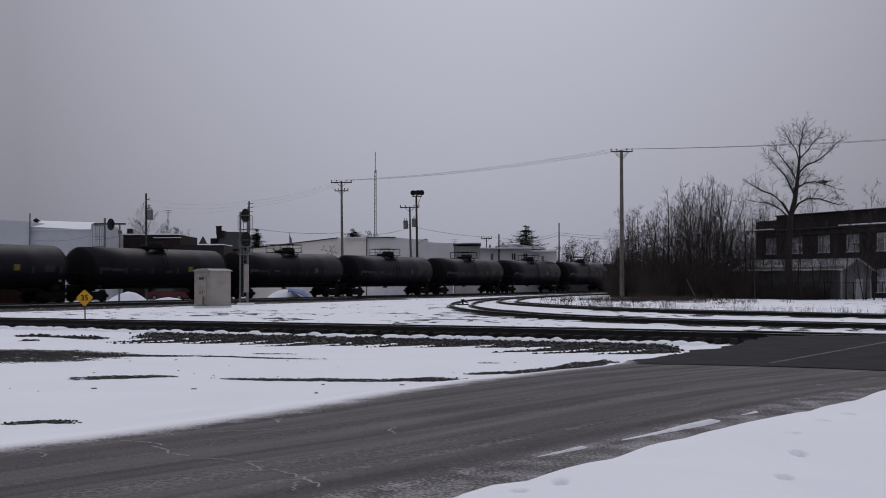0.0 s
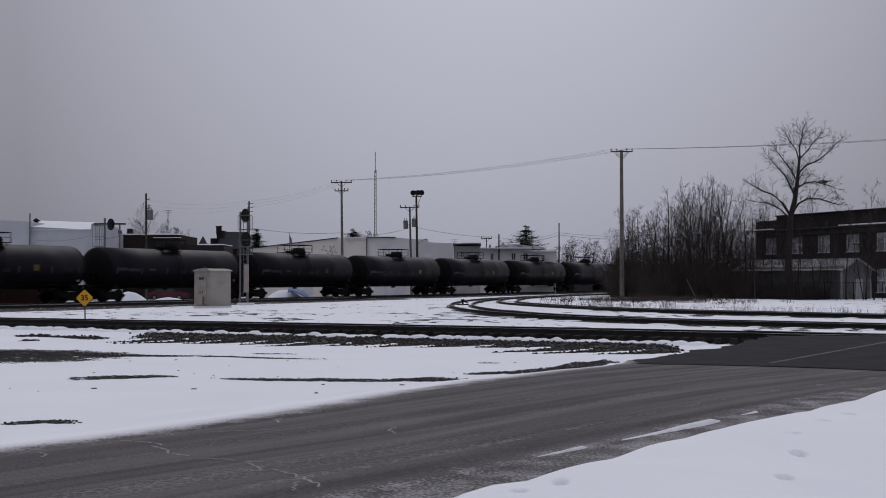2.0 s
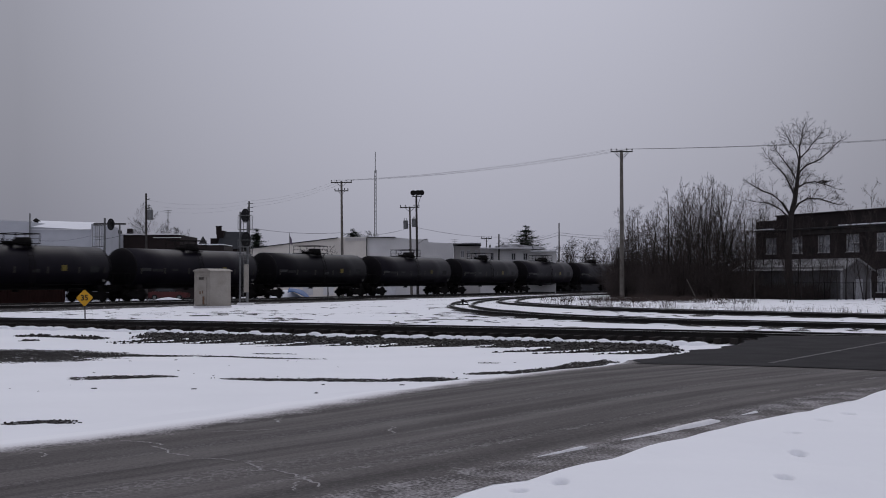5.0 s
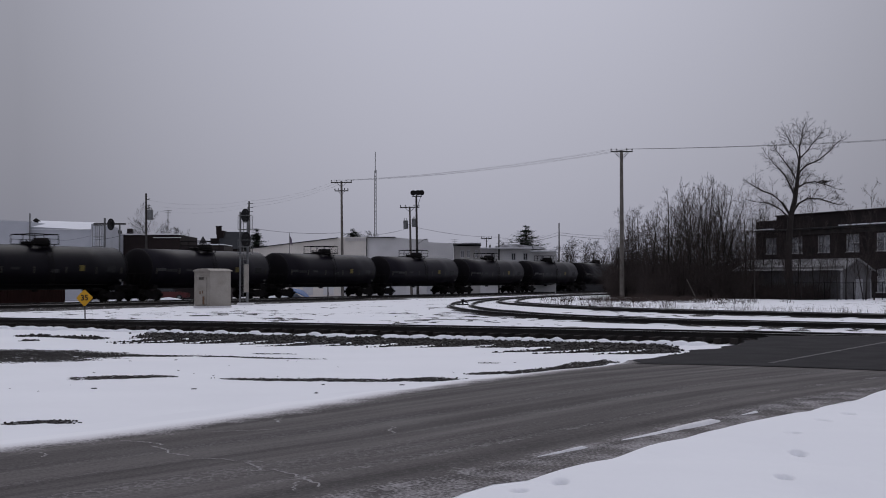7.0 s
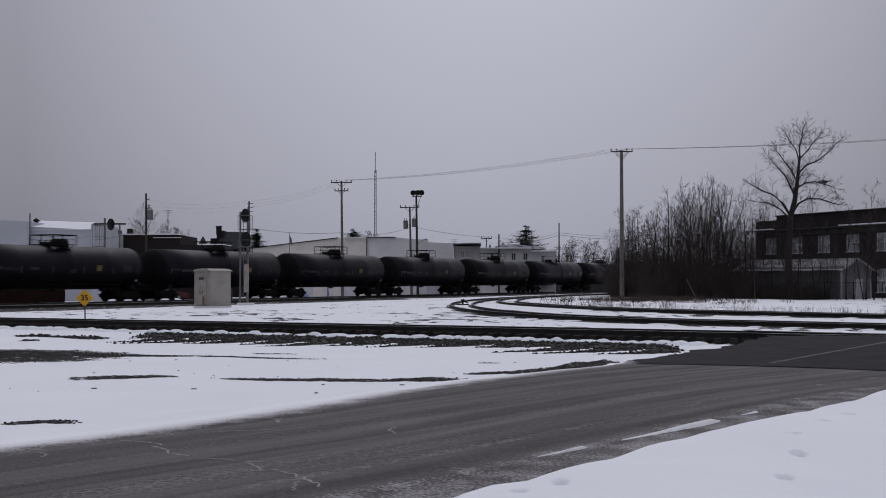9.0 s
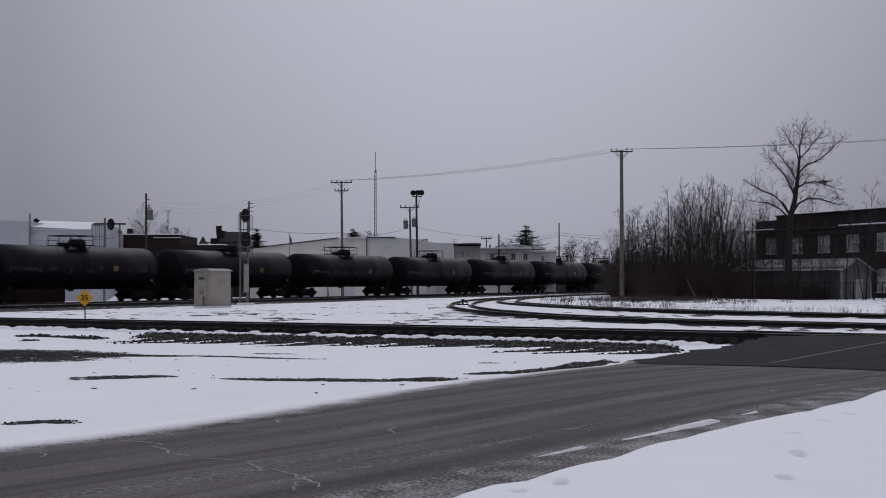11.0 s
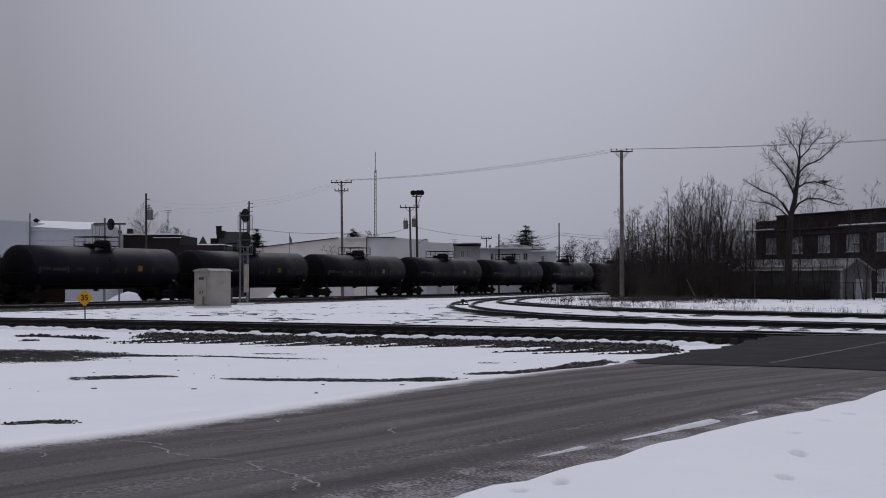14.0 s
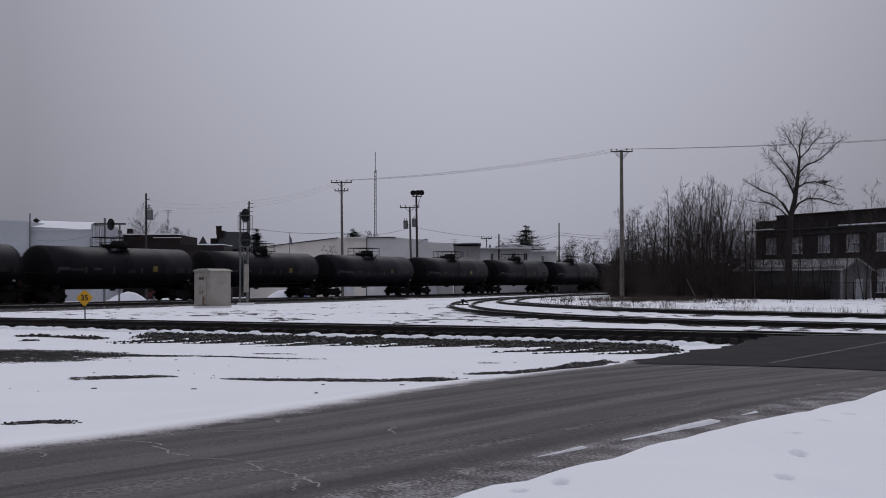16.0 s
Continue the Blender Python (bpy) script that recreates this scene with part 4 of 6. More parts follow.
    # trucks
    for s in (-1, 1):
        bm = bmesh.new()
        for y in (-0.98, 0.98):
            plate(bm, [(-1.25, 0.56), (-1.2, 0.34), (-0.72, 0.36), (-0.48, 0.16), (0.48, 0.16), (0.72, 0.36), (1.2, 0.34), (1.25, 0.56), (0.85, 0.62), (0.55, 0.80), (-0.55, 0.80), (-0.85, 0.62)],
                  (y - 0.09, y + 0.09))
            for x in (-0.89, 0.89):
                tube(bm, (x, y - 0.16, 0.457), (x, y + 0.18, 0.457), 0.13, seg=12)
            for x in (-0.2, 0.0, 0.2):
                tube(bm, (x, y + 0.12, 0.28), (x, y + 0.12, 0.62), 0.075, seg=8)
        box(bm, 0, 0, 0.66, 0.42, 2.2, 0.26, bevel=0.03)
        tube(bm, (0, 0, 0.7), (0, 0, 0.98), 0.3, seg=14)
        truck = part("truck", bm, DARK, car, "cast steel truck", at=Matrix.Translation((s * 6.95, 0, 0)))
        for x in (-0.89, 0.89):
            bm = bmesh.new()
            tube(bm, (0, -0.95, 0), (0, 0.95, 0), 0.075, seg=10)
            for y in (-0.745, 0.745):
                k = 1 if y > 0 else -1
                tube(bm, (0, y - 0.065, 0), (0, y + 0.065, 0), 0.457, seg=26)
                tube(bm, (0, y - k * 0.095, 0), (0, y - k * 0.062, 0), 0.485, seg=26)
                for i in range(5):
                    t = 2 * math.pi * i / 5
                    tube(bm, (0.26 * math.cos(t), y + k * 0.06, 0.26 * math.sin(t)), (0.26 * math.cos(t), y + k * 0.075, 0.26 * math.sin(t)), 0.07, seg=8)
            part("wheelset", bm, WHEEL, truck, "steel wheels on an axle", at=Matrix.Translation((x, 0, 0.457)))
    return car


SPEED = 0.952 * CAR
FIRST, LAST = -4, 24


def car_pose(k, t):
    """Where the middle of the k-th car stands at t seconds."""
    a = (k + 0.5) * CAR - SPEED * (t - 1.474)
    p = T0 + TD * a
    return Matrix.Translation((p[0], p[1], 0.0)) @ Matrix.Rotation(MAIN_TURN, 4, "Z")


first_car = tank_car()
first_car.matrix_basis = car_pose(FIRST, 0)
CARS = [first_car] + [copy_thing(first_car, car_pose(k, 0)) for k in range(FIRST + 1, LAST + 1)]

# ---------------------------------------------------------------- signals, signs and trackside gear


def speed_sign():
    s = thing("speed_sign", Matrix.Translation((-16.56, 56.0, -0.30)) @ Matrix.Rotation(radians(-1.5), 4, "Y"), "amber diamond speed sign reading 35 on a thin post", "sign")
    bm = bmesh.new()
    box(bm, 0, 0.03, 0.58, 0.055, 0.03, 1.36, bevel=0.006)
    box(bm, 0, 0.03, -0.08, 0.16, 0.12, 0.1, bevel=0.02)
    part("post", bm, DARKPOLE, s)
    bm = bmesh.new()
    h = 0.385
    pts = []
    for i in range(4):
        t = math.pi / 2 * i
        for dt in (-0.09, 0.09):
            pts.append((h * 0.96 * math.cos(t + dt), 1.15 + h * 0.96 * math.sin(t + dt)))
    plate(bm, pts, (-0.008, 0.008))
    face = part("face", bm, SIGNY, s, "amber diamond plate")
    cu = bpy.data.curves.new("numerals", "FONT")
    cu.body, cu.size, cu.align_x, cu.align_y, cu.extrude, cu.offset = "35", 0.36, "CENTER", "CENTER", 0.002, 0.008
    cu.materials.append(BLACKPAINT)
    tx = new("numerals", cu)
    tx.parent = face
    tx.matrix_basis = Matrix.Translation((0.0, -0.012, 1.15)) @ Matrix.Rotation(radians(90), 4, "X")
    tagged(tx, "black numerals")
    return s


def equipment_cabin():
    c = thing("equipment_cabin", Matrix.Translation((-16.00, 84.0, -0.26)) @ Matrix.Rotation(radians(-43), 4, "Z"), "cream metal railway equipment cabin with rust streaks", "cabin")
    bm = bmesh.new()
    box(bm, 0, 0, 0.05, 1.95, 1.85, 0.18, bevel=0.02)
    part("plinth", bm, GREYWALL, c, "concrete plinth")
    bm = bmesh.new()
    box(bm, 0, 0, 1.34, 1.8, 1.7, 2.4, bevel=0.025)
    for x in (-0.9, 0.9):
        for y in (-0.85, 0.85):
            tube(bm, (x, y, 0.14), (x, y, 2.54), 0.03, seg=6)
    part("body", bm, CREAM, c)
    bm = bmesh.new()
    plate(bm, [(-1.0, 2.52), (1.0, 2.52), (1.0, 2.57), (0.75, 2.65), (0.4, 2.70), (0, 2.72), (-0.4, 2.70), (-0.75, 2.65), (-1.0, 2.57)], (-0.95, 0.95))
    part("roof", bm, CREAM, c, "shallow metal roof")
    bm = bmesh.new()
    box(bm, -0.05, -0.875, 1.2, 1.1, 0.05, 2.0, bevel=0.015)
    door = part("door", bm, CREAM, c, "cream metal door")
    bm = bmesh.new()
    for i in range(4):
        box(bm, -0.05, -0.91, 1.96 + 0.05 * i, 0.6, 0.025, 0.02)
    part("louvre", bm, DARK, door, "dark louvre vent")
    bm = bmesh.new()
    box(bm, 0.12, -0.915, 1.1, 0.06, 0.05, 0.2, bevel=0.01)
    part("handle", bm, RUST, door, "rusty handle")
    bm = bmesh.new()
    box(bm, 0.2, -0.905, 0.52, 0.22, 0.012, 0.55)
    box(bm, -0.2, -0.905, 1.05, 0.12, 0.012, 0.2)
    part("rust_stain", bm, RUST, door, "rust stain")
    return c


def signal_head(parent, x, y, z, s=1.0):
    bm = bmesh.new()
    pts = [(x + 0.33 * s * math.cos(t), z + 0.52 * s * math.sin(t)) for t in [2 * math.pi * i / 20 for i in range(20)]]
    plate(bm, pts, (y - 0.02, y + 0.02))
    box(bm, x, y + 0.14, z, 0.32 * s, 0.24, 0.8 * s, bevel=0.03)
    head = part("signal_head", bm, BLACKPAINT, parent, "black oval signal background with hooded lamps")
    for k in (-0.28, 0.0, 0.28):
        bm = bmesh.new()
        lathe(bm, [(0, 0.10), (0.02, 0.105)], (0, 0, 0), "Z", 12)
        lathe(bm, [(0.02, 0.12), (0.24, 0.12)], (0, 0.01, 0), "Z", 12)
        bmesh.ops.transform(bm, verts=bm.verts, matrix=Matrix.Translation((x, y - 0.02, z + k * s)) @ Matrix.Rotation(radians(90), 4, "X"))
        part("hood", bm, BLACKPAINT, head)


def signal_mast():
    s = thing("signal_mast", Matrix.Translation((-14.84, 91.0, -0.25)), "railway signal mast with two dark heads and ladder cage", "signal")
    bm = bmesh.new()
    tube(bm, (-0.42, 0, 0.0), (-0.42, 0, 7.05), 0.075)
    part("pipe_mast", bm, GALV, s, "galvanised pipe mast")
    bm = bmesh.new()
    tube(bm, (0.12, 0, 0.1), (0.12, 0, 7.3), 0.085, 0.07)
    part("mast", bm, GALV, s, "galvanised mast")
    bm = bmesh.new()
    box(bm, 0.06, -0.12, 2.05, 0.34, 0.3, 2.1, bevel=0.03)
    part("cable_case", bm, CREAM, s, "pale cable case on the mast")
    bm = bmesh.new()
    box(bm, 0, 0, 0.05, 1.2, 0.8, 0.3, bevel=0.04)
    part("footing", bm, GREYWALL, s, "concrete footing")
    signal_head(s, 0.0, -0.3, 6.75)
    signal_head(s, 0.06, -0.3, 4.95, 1.1)
    for z in (5.7, 3.85):
        bm = bmesh.new()
        box(bm, 0, -0.25, z, 1.0, 0.9, 0.05)
        for x in (-0.48, 0.48):
            for y in (-0.68, 0.18):
                tube(bm, (x, y, z), (x, y, z + 1.05), 0.022, seg=6)
            tube(bm, (x, -0.68, z + 1.05), (x, 0.18, z + 1.05), 0.022, seg=6)
        for zz in (0.55, 1.05):
            tube(bm, (-0.48, -0.68, z + zz), (0.48, -0.68, z + zz), 0.022, seg=6)
        part("platform", bm, GALV, s, "galvanised platform cage")
    bm = bmesh.new()
    for x in (-0.25, 0.15):
        tube(bm, (x, 0.32, 0.1), (x, 0.32, 7.2), 0.022, seg=6)
    for i in range(22):
        tube(bm, (-0.25, 0.32, 0.35 + 0.31 * i), (0.15, 0.32, 0.35 + 0.31 * i), 0.014, seg=5)
    part("ladder", bm, GALV, s, "galvanised ladder")
    return s


def signal_bracket():
    D = 112.0
    s = thing("signal_bracket", Matrix.Translation((-31.35, D, -0.55)), "bracket signal with a dark head above the roofs", "signal")
    bm = bmesh.new()
    tube(bm, (0, 0, 0), (0, 0, 7.95), 0.12, 0.10)
    part("mast", bm, GALV, s, "steel mast")
    bm = bmesh.new()
    tube(bm, (1.38, 0, 0), (1.38, 0, 7.4), 0.09, 0.08)
    part("mast", bm, GALV, s, "steel mast")
    bm = bmesh.new()
    box(bm, 0.45, 0, 7.4, 3.0, 0.14, 0.14, bevel=0.02)
    part("crossbeam", bm, DARK, s)
    signal_head(s, 0.62, -0.2, 7.35, 1.05)
    bm = bmesh.new()
    for z in (6.2, 7.25):
        for x in (-1.0, -0.15):
            tube(bm, (x, -0.4, z), (x, 0.4, z), 0.025, seg=6)
        for y in (-0.4, 0.4):
            tube(bm, (-1.0, y, z), (-0.15, y, z), 0.025, seg=6)
    for x in (-1.0, -0.6, -0.15):
        for y in (-0.4, 0.4):
            tube(bm, (x, y, 5.3), (x, y, 7.4), 0.025, seg=6)
    box(bm, -0.55, 0, 5.3, 1.0, 0.9, 0.05)
    part("ladder_cage", bm, GALV, s, "ladder cage")
    return s


def switch_stand():
    s = thing("switch_stand", Matrix.Translation((1.44, 88.0, -0.2)), "low iron switch stand beside the curved track", "switch stand")
    bm = bmesh.new()
    box(bm, 0, 0, 0.06, 0.9, 0.4, 0.12, bevel=0.02)
    part("base", bm, DARK, s)
    bm = bmesh.new()
    tube(bm, (0, 0, 0.1), (0, 0, 0.36), 0.06)
    tube(bm, (0, 0, 0.36), (0.4, 0, 0.18), 0.04)
    part("lever", bm, DARK, s)
    bm = bmesh.new()
    box(bm, 0, 0, 0.40, 0.26, 0.08, 0.14, bevel=0.01)
    part("target", bm, DARK, s)
    return s


speed_sign()
equipment_cabin()
signal_mast()
signal_bracket()
switch_stand()

# ---------------------------------------------------------------- poles and wires


def utility_pole(x, y, top, arms=(), name="utility_pole", label="weathered wooden utility pole with crossarm", material=None, z0=-0.6, r=0.15, turn=0.0, lean=0.0):
    p = thing(name, Matrix.Translation((x, y, z0)) @ Matrix.Rotation(radians(lean), 4, "Y") @ Matrix.Rotation(radians(turn), 4, "Z"), label, "utility pole", "utility poles")
    material = material or WOODPOLE
    bm = bmesh.new()
    tube(bm, (0, 0, -0.3), (0, 0, top - z0), r, r * 0.62, seg=12)
    part("pole", bm, material, p)
    for dz, half in arms:
        z = top - z0 - dz
        bm = bmesh.new()
        box(bm, 0, -0.14, z, 2 * half, 0.10, 0.13, bevel=0.01)
        for s in (-1, 1):
            tube(bm, (s * half * 0.55, -0.14, z), (0, -0.12, z - 0.55), 0.025, seg=5)
        arm = part("crossarm", bm, DARKPOLE, p, "wooden crossarm")
        for f in (-0.95, -0.45, 0.45, 0.95):
            bm = bmesh.new()
            lathe(bm, [(0, 0.025), (0.1, 0.03), (0.12, 0.07), (0.17, 0.065), (0.19, 0.045), (0.24, 0.05), (0.26, 0.02)], (f * half, -0.14, z + 0.06), "Z", 8)
            part("insulator", bm, DARK, arm)
    return p


def transformer(p, x, z):
    bm = bmesh.new()
    lathe(bm, [(0, 0.26), (0.05, 0.29), (0.95, 0.29), (1.0, 0.31), (1.06, 0.2)], (x, -0.1, z), "Z", 14)
    for s in (-0.1, 0.1):
        tube(bm, (x + s, -0.1, z + 1.0), (x + s, -0.1, z + 1.3), 0.04, seg=6)
    tube(bm, (x, -0.1, z + 0.5), (0, 0, z + 0.5), 0.04, seg=6)
    part("transformer", bm, GALV, p, "grey pole transformer")


big_pole = utility_pole(18.64, 126.0, 15.2, ((0.15, 1.15),), label="tall weathered utility pole with one crossarm", r=0.26, z0=-0.4)
bm = bmesh.new()
tube(bm, (-0.75, -0.1, 15.35), (0, -0.1, 14.6), 0.03)
tube(bm, (0.75, -0.1, 15.35), (0, -0.1, 14.6), 0.03)
part("arm_brace", bm, DARKPOLE, big_pole)
mid_pole = utility_pole(-12.44, 150.0, 13.9, ((0.15, 1.3), (1.2, 0.85)), label="utility pole with two crossarms behind the train", r=0.2, lean=-0.7)
left_pole = utility_pole(-29.90, 122.0, 10.4, (), label="dark utility pole carrying a transformer", material=DARKPOLE, r=0.15, lean=-0.5)
transformer(left_pole, 0.42, 8.3)
bm = bmesh.new()
for z in (10.4, 9.75, 9.3):
    tube(bm, (0, 0, z), (0.32, -0.1, z - 0.05), 0.03)
    lathe(bm, [(0, 0.03), (0.12, 0.05), (0.16, 0.03)], (0.32, -0.1, z - 0.06), "Z", 8)
part("bracket", bm, DARK, left_pole)
back_pole = utility_pole(-24.08, 150.0, 11.4, (), label="dark utility pole behind the signal mast", material=DARKPOLE, r=0.15)
bm = bmesh.new()
for z in (11.7, 11.2, 10.7):
    tube(bm, (0, 0, z), (0.5, -0.1, z + 0.05), 0.03)
    tube(bm, (0, 0, z), (-0.2, -0.1, z + 0.05), 0.03)
part("bracket", bm, DARK, back_pole)
trans_pole = utility_pole(-3.89, 150.0, 10.75, ((0.1, 1.2),), label="utility pole with two transformers", r=0.17, lean=-1.2)
transformer(trans_pole, -0.55, 8.6)
transformer(trans_pole, 0.5, 8.8)
utility_pole(7.77, 168.0, 8.0, (), label="short dark pole behind the tank train", material=DARKPOLE, r=0.14)
far_pole = utility_pole(18.25, 190.0, 10.6, (), label="slim dark pole carrying street wires", material=DARKPOLE, r=0.14)
utility_pole(6.48, 180.0, 8.0, ((0.2, 0.8),), label="distant short pole with crossarm", material=DARKPOLE, r=0.10)
utility_pole(28.84, 112.0, 2.4, (), name="stake", label="short dark stake in the snow", material=DARKPOLE, r=0.04, z0=-0.3)


def flood_pole():
    p = thing("floodlight_pole", Matrix.Translation((-3.08, 148.0, -0.6)) @ Matrix.Rotation(radians(-0.9), 4, "Y"), "dark pole with a cluster of floodlights", "lamp post")
    bm = bmesh.new()
    tube(bm, (0, 0, -0.3), (0, 0, 12.6), 0.17, 0.12, seg=10)
    part("pole", bm, DARKPOLE, p)
    bm = bmesh.new()
    box(bm, 0.1, 0, 12.5, 1.2, 0.12, 0.12, bevel=0.02)
    tube(bm, (0.0, 0, 10.9), (0.55, 0, 12.45), 0.03)
    part("bracket", bm, DARK, p)
    for x in (-0.35, 0.2, 0.65):
        bm = bmesh.new()
        lathe(bm, [(0, 0.12), (0.12, 0.24), (0.34, 0.36), (0.42, 0.36), (0.44, 0.30)], (0, 0, 0), "Z", 14)
        bmesh.ops.transform(bm, verts=bm.verts, matrix=Matrix.Translation((x, 0.1, 12.75)) @ Matrix.Rotation(radians(65), 4, "X"))
        part("floodlight", bm, DARK, p, "round floodlight", True)
    bm = bmesh.new()
    tube(bm, (0, 0, 6.6), (0.9, -0.1, 7.2), 0.03)
    lathe(bm, [(0, 0.10), (0.08, 0.22), (0.16, 0.14)], (1.1, -0.1, 7.1), "Z", 12)
    part("street_lamp_arm", bm, GALV, p, "small street lamp on an arm")


def lattice_tower():
    t = thing("lattice_tower", Matrix.Translation((-10.65, 190.0, -0.7)), "thin grey lattice radio mast", "radio mast")
    legs = [(0.24 * math.cos(a), 0.24 * math.sin(a)) for a in (0.3, 2.4, 4.5)]
    H = 19.6
    for x, y in legs:
        bm = bmesh.new()
        tube(bm, (x, y, 0), (x * 0.7, y * 0.7, H), 0.035, seg=5)
        part("leg", bm, GALV, t)
    bm = bmesh.new()
    n = 32
    for i in range(n):
        z0, z1 = H * i / n, H * (i + 1) / n
        for j in range(3):
            a, b = legs[j], legs[(j + 1) % 3]
            f0, f1 = 1 - 0.3 * z0 / H, 1 - 0.3 * z1 / H
            tube(bm, (a[0] * f0, a[1] * f0, z0), (b[0] * f1, b[1] * f1, z1), 0.02, seg=4)
    part("bracing", bm, GALV, t)
    bm = bmesh.new()
    tube(bm, (0, 0, H - 0.5), (0, 0, H + 2.9), 0.055, seg=5)
    part("antenna", bm, GALV, t)


flood_pole()
lattice_tower()


def tv_mast(x, y, z0, z1):
    t = thing("antenna_mast", Matrix.Translation((x, y, z0)), "thin rooftop antenna mast", "antenna")
    bm = bmesh.new()
    tube(bm, (0, 0, 0), (0, 0, z1 - z0), 0.045, seg=6)
    part("mast", bm, GALV, t)
    bm = bmesh.new()
    for k, w in ((0.05, 0.5), (0.3, 0.35), (0.6, 0.25)):
        tube(bm, (-w, 0, z1 - z0 - k), (w, 0, z1 - z0 - k), 0.02, seg=5)
    part("antenna", bm, GALV, t)


def wire(a, b, sag, r=0.014):
    cu = bpy.data.curves.new("overhead_wire", "CURVE")
    cu.dimensions, cu.bevel_depth, cu.bevel_resolution = "3D", r, 0
    sp = cu.splines.new("POLY")
    n = 20
    sp.points.add(n)
    for i in range(n + 1):
        f = i / n
        p = Vector(a).lerp(Vector(b), f)
        sp.points[i].co = (p.x, p.y, p.z - 4 * sag * f * (1 - f), 1)
    cu.materials.append(WIRE)
    return tagged(new("overhead_wire", cu), "thin grey overhead wire between the poles", "wire", "overhead wires")


BP, MP, KP, LP = (18.64, 126.0, 15.2), (-12.62, 150.0, 13.95), (-24.11, 150.0, 11.2), (-29.99, 122.0, 9.9)
for off in (-1.1, -0.5, 0.5, 1.1):
    wire((BP[0] + off, BP[1] - 0.14, BP[2] + 0.1), (MP[0] + off, MP[1] - 0.14, MP[2] + 0.05), 0.55, 0.008)
    wire((BP[0] + off, BP[1] - 0.14, BP[2] + 0.1), (76 + off, 101.0, 16.7), 0.85, 0.008)
for k, off in enumerate((-0.8, 0.0, 0.8)):
    wire((MP[0] + off, MP[1] - 0.14, MP[2] - 0.05), (KP[0] + 0.3, KP[1], KP[2] - 0.4 * k + 0.3), 0.45, 0.006)
    wire((KP[0] - 0.2, KP[1], KP[2] - 0.4 * k + 0.3), (LP[0] + 0.3, LP[1], LP[2] - 0.5 * k - 0.2), 0.5, 0.005)
wire((KP[0], KP[1], 8.15), (MP[0], MP[1], 7.52), 0.35, 0.02)
wire((MP[0], MP[1], 7.52), (-3.93, 150.0, 8.22), 0.6, 0.016)
wire((-3.11, 148.0, 8.06), (7.77, 168.0, 7.59), 0.3, 0.018)
wire((7.77, 168.0, 7.59), (18.25, 190.0, 9.25), 0.8, 0.016)
wire((7.77, 168.0, 6.96), (18.25, 190.0, 8.71), 0.5, 0.028)
wire((18.25, 190.0, 9.07), (37.93, 205.0, 9.46), 0.5, 0.02)
wire((18.25, 190.0, 8.71), (37.93, 205.0, 8.88), 0.5, 0.03)
wire((-43.30, 128.0, 5.89), (-37.02, 127.0, 6.31), 0.3, 0.012)
wire((-34.71, 120.0, 5.63), (-29.99, 122.0, 7.12), 0.3, 0.016)

# ---------------------------------------------------------------- buildings behind the train


def prism(name, outline, y0, y1, material, parent, label="", smooth=False):
    """A solid of the front outline (x, z), from y0 back to y1."""
    bm = bmesh.new()
    plate(bm, outline, (y0, y1))
    return part(name, bm, material, parent, label, smooth)


def opening_wall(bm, x0, x1, z0, z1, y0, y1, holes):
    """One wall with openings cut through it; holes as (x0, x1, z0, z1)."""
    xs = sorted({x0, x1, *[h[0] for h in holes], *[h[1] for h in holes]})
    zs = sorted({z0, z1, *[h[2] for h in holes], *[h[3] for h in holes]})
    f = [[bm.verts.new((x, y0, z)) for z in zs] for x in xs]
    g = [[bm.verts.new((x, y1, z)) for z in zs] for x in xs]

    def solid(i, k):
        if not (0 <= i < len(xs) - 1 and 0 <= k < len(zs) - 1):
            return False
        mx, mz = (xs[i] + xs[i + 1]) / 2, (zs[k] + zs[k + 1]) / 2
        return not any(h[0] < mx < h[1] and h[2] < mz < h[3] for h in holes)
    for i in range(len(xs) - 1):
        for k in range(len(zs) - 1):
            if not solid(i, k):
                continue
            bm.faces.new((f[i][k], f[i + 1][k], f[i + 1][k + 1], f[i][k + 1]))
            bm.faces.new((g[i][k], g[i][k + 1], g[i + 1][k + 1], g[i + 1][k]))
            for di, dk, a, b in ((-1, 0, (i, k), (i, k + 1)), (1, 0, (i + 1, k), (i + 1, k + 1)), (0, -1, (i, k), (i + 1, k)), (0, 1, (i, k + 1), (i + 1, k + 1))):
                if not solid(i + di, k + dk):
                    bm.faces.new((f[a[0]][a[1]], g[a[0]][a[1]], g[b[0]][b[1]], f[b[0]][b[1]]))
    for v in [v for v in bm.verts if not v.link_faces]:
        bm.verts.remove(v)


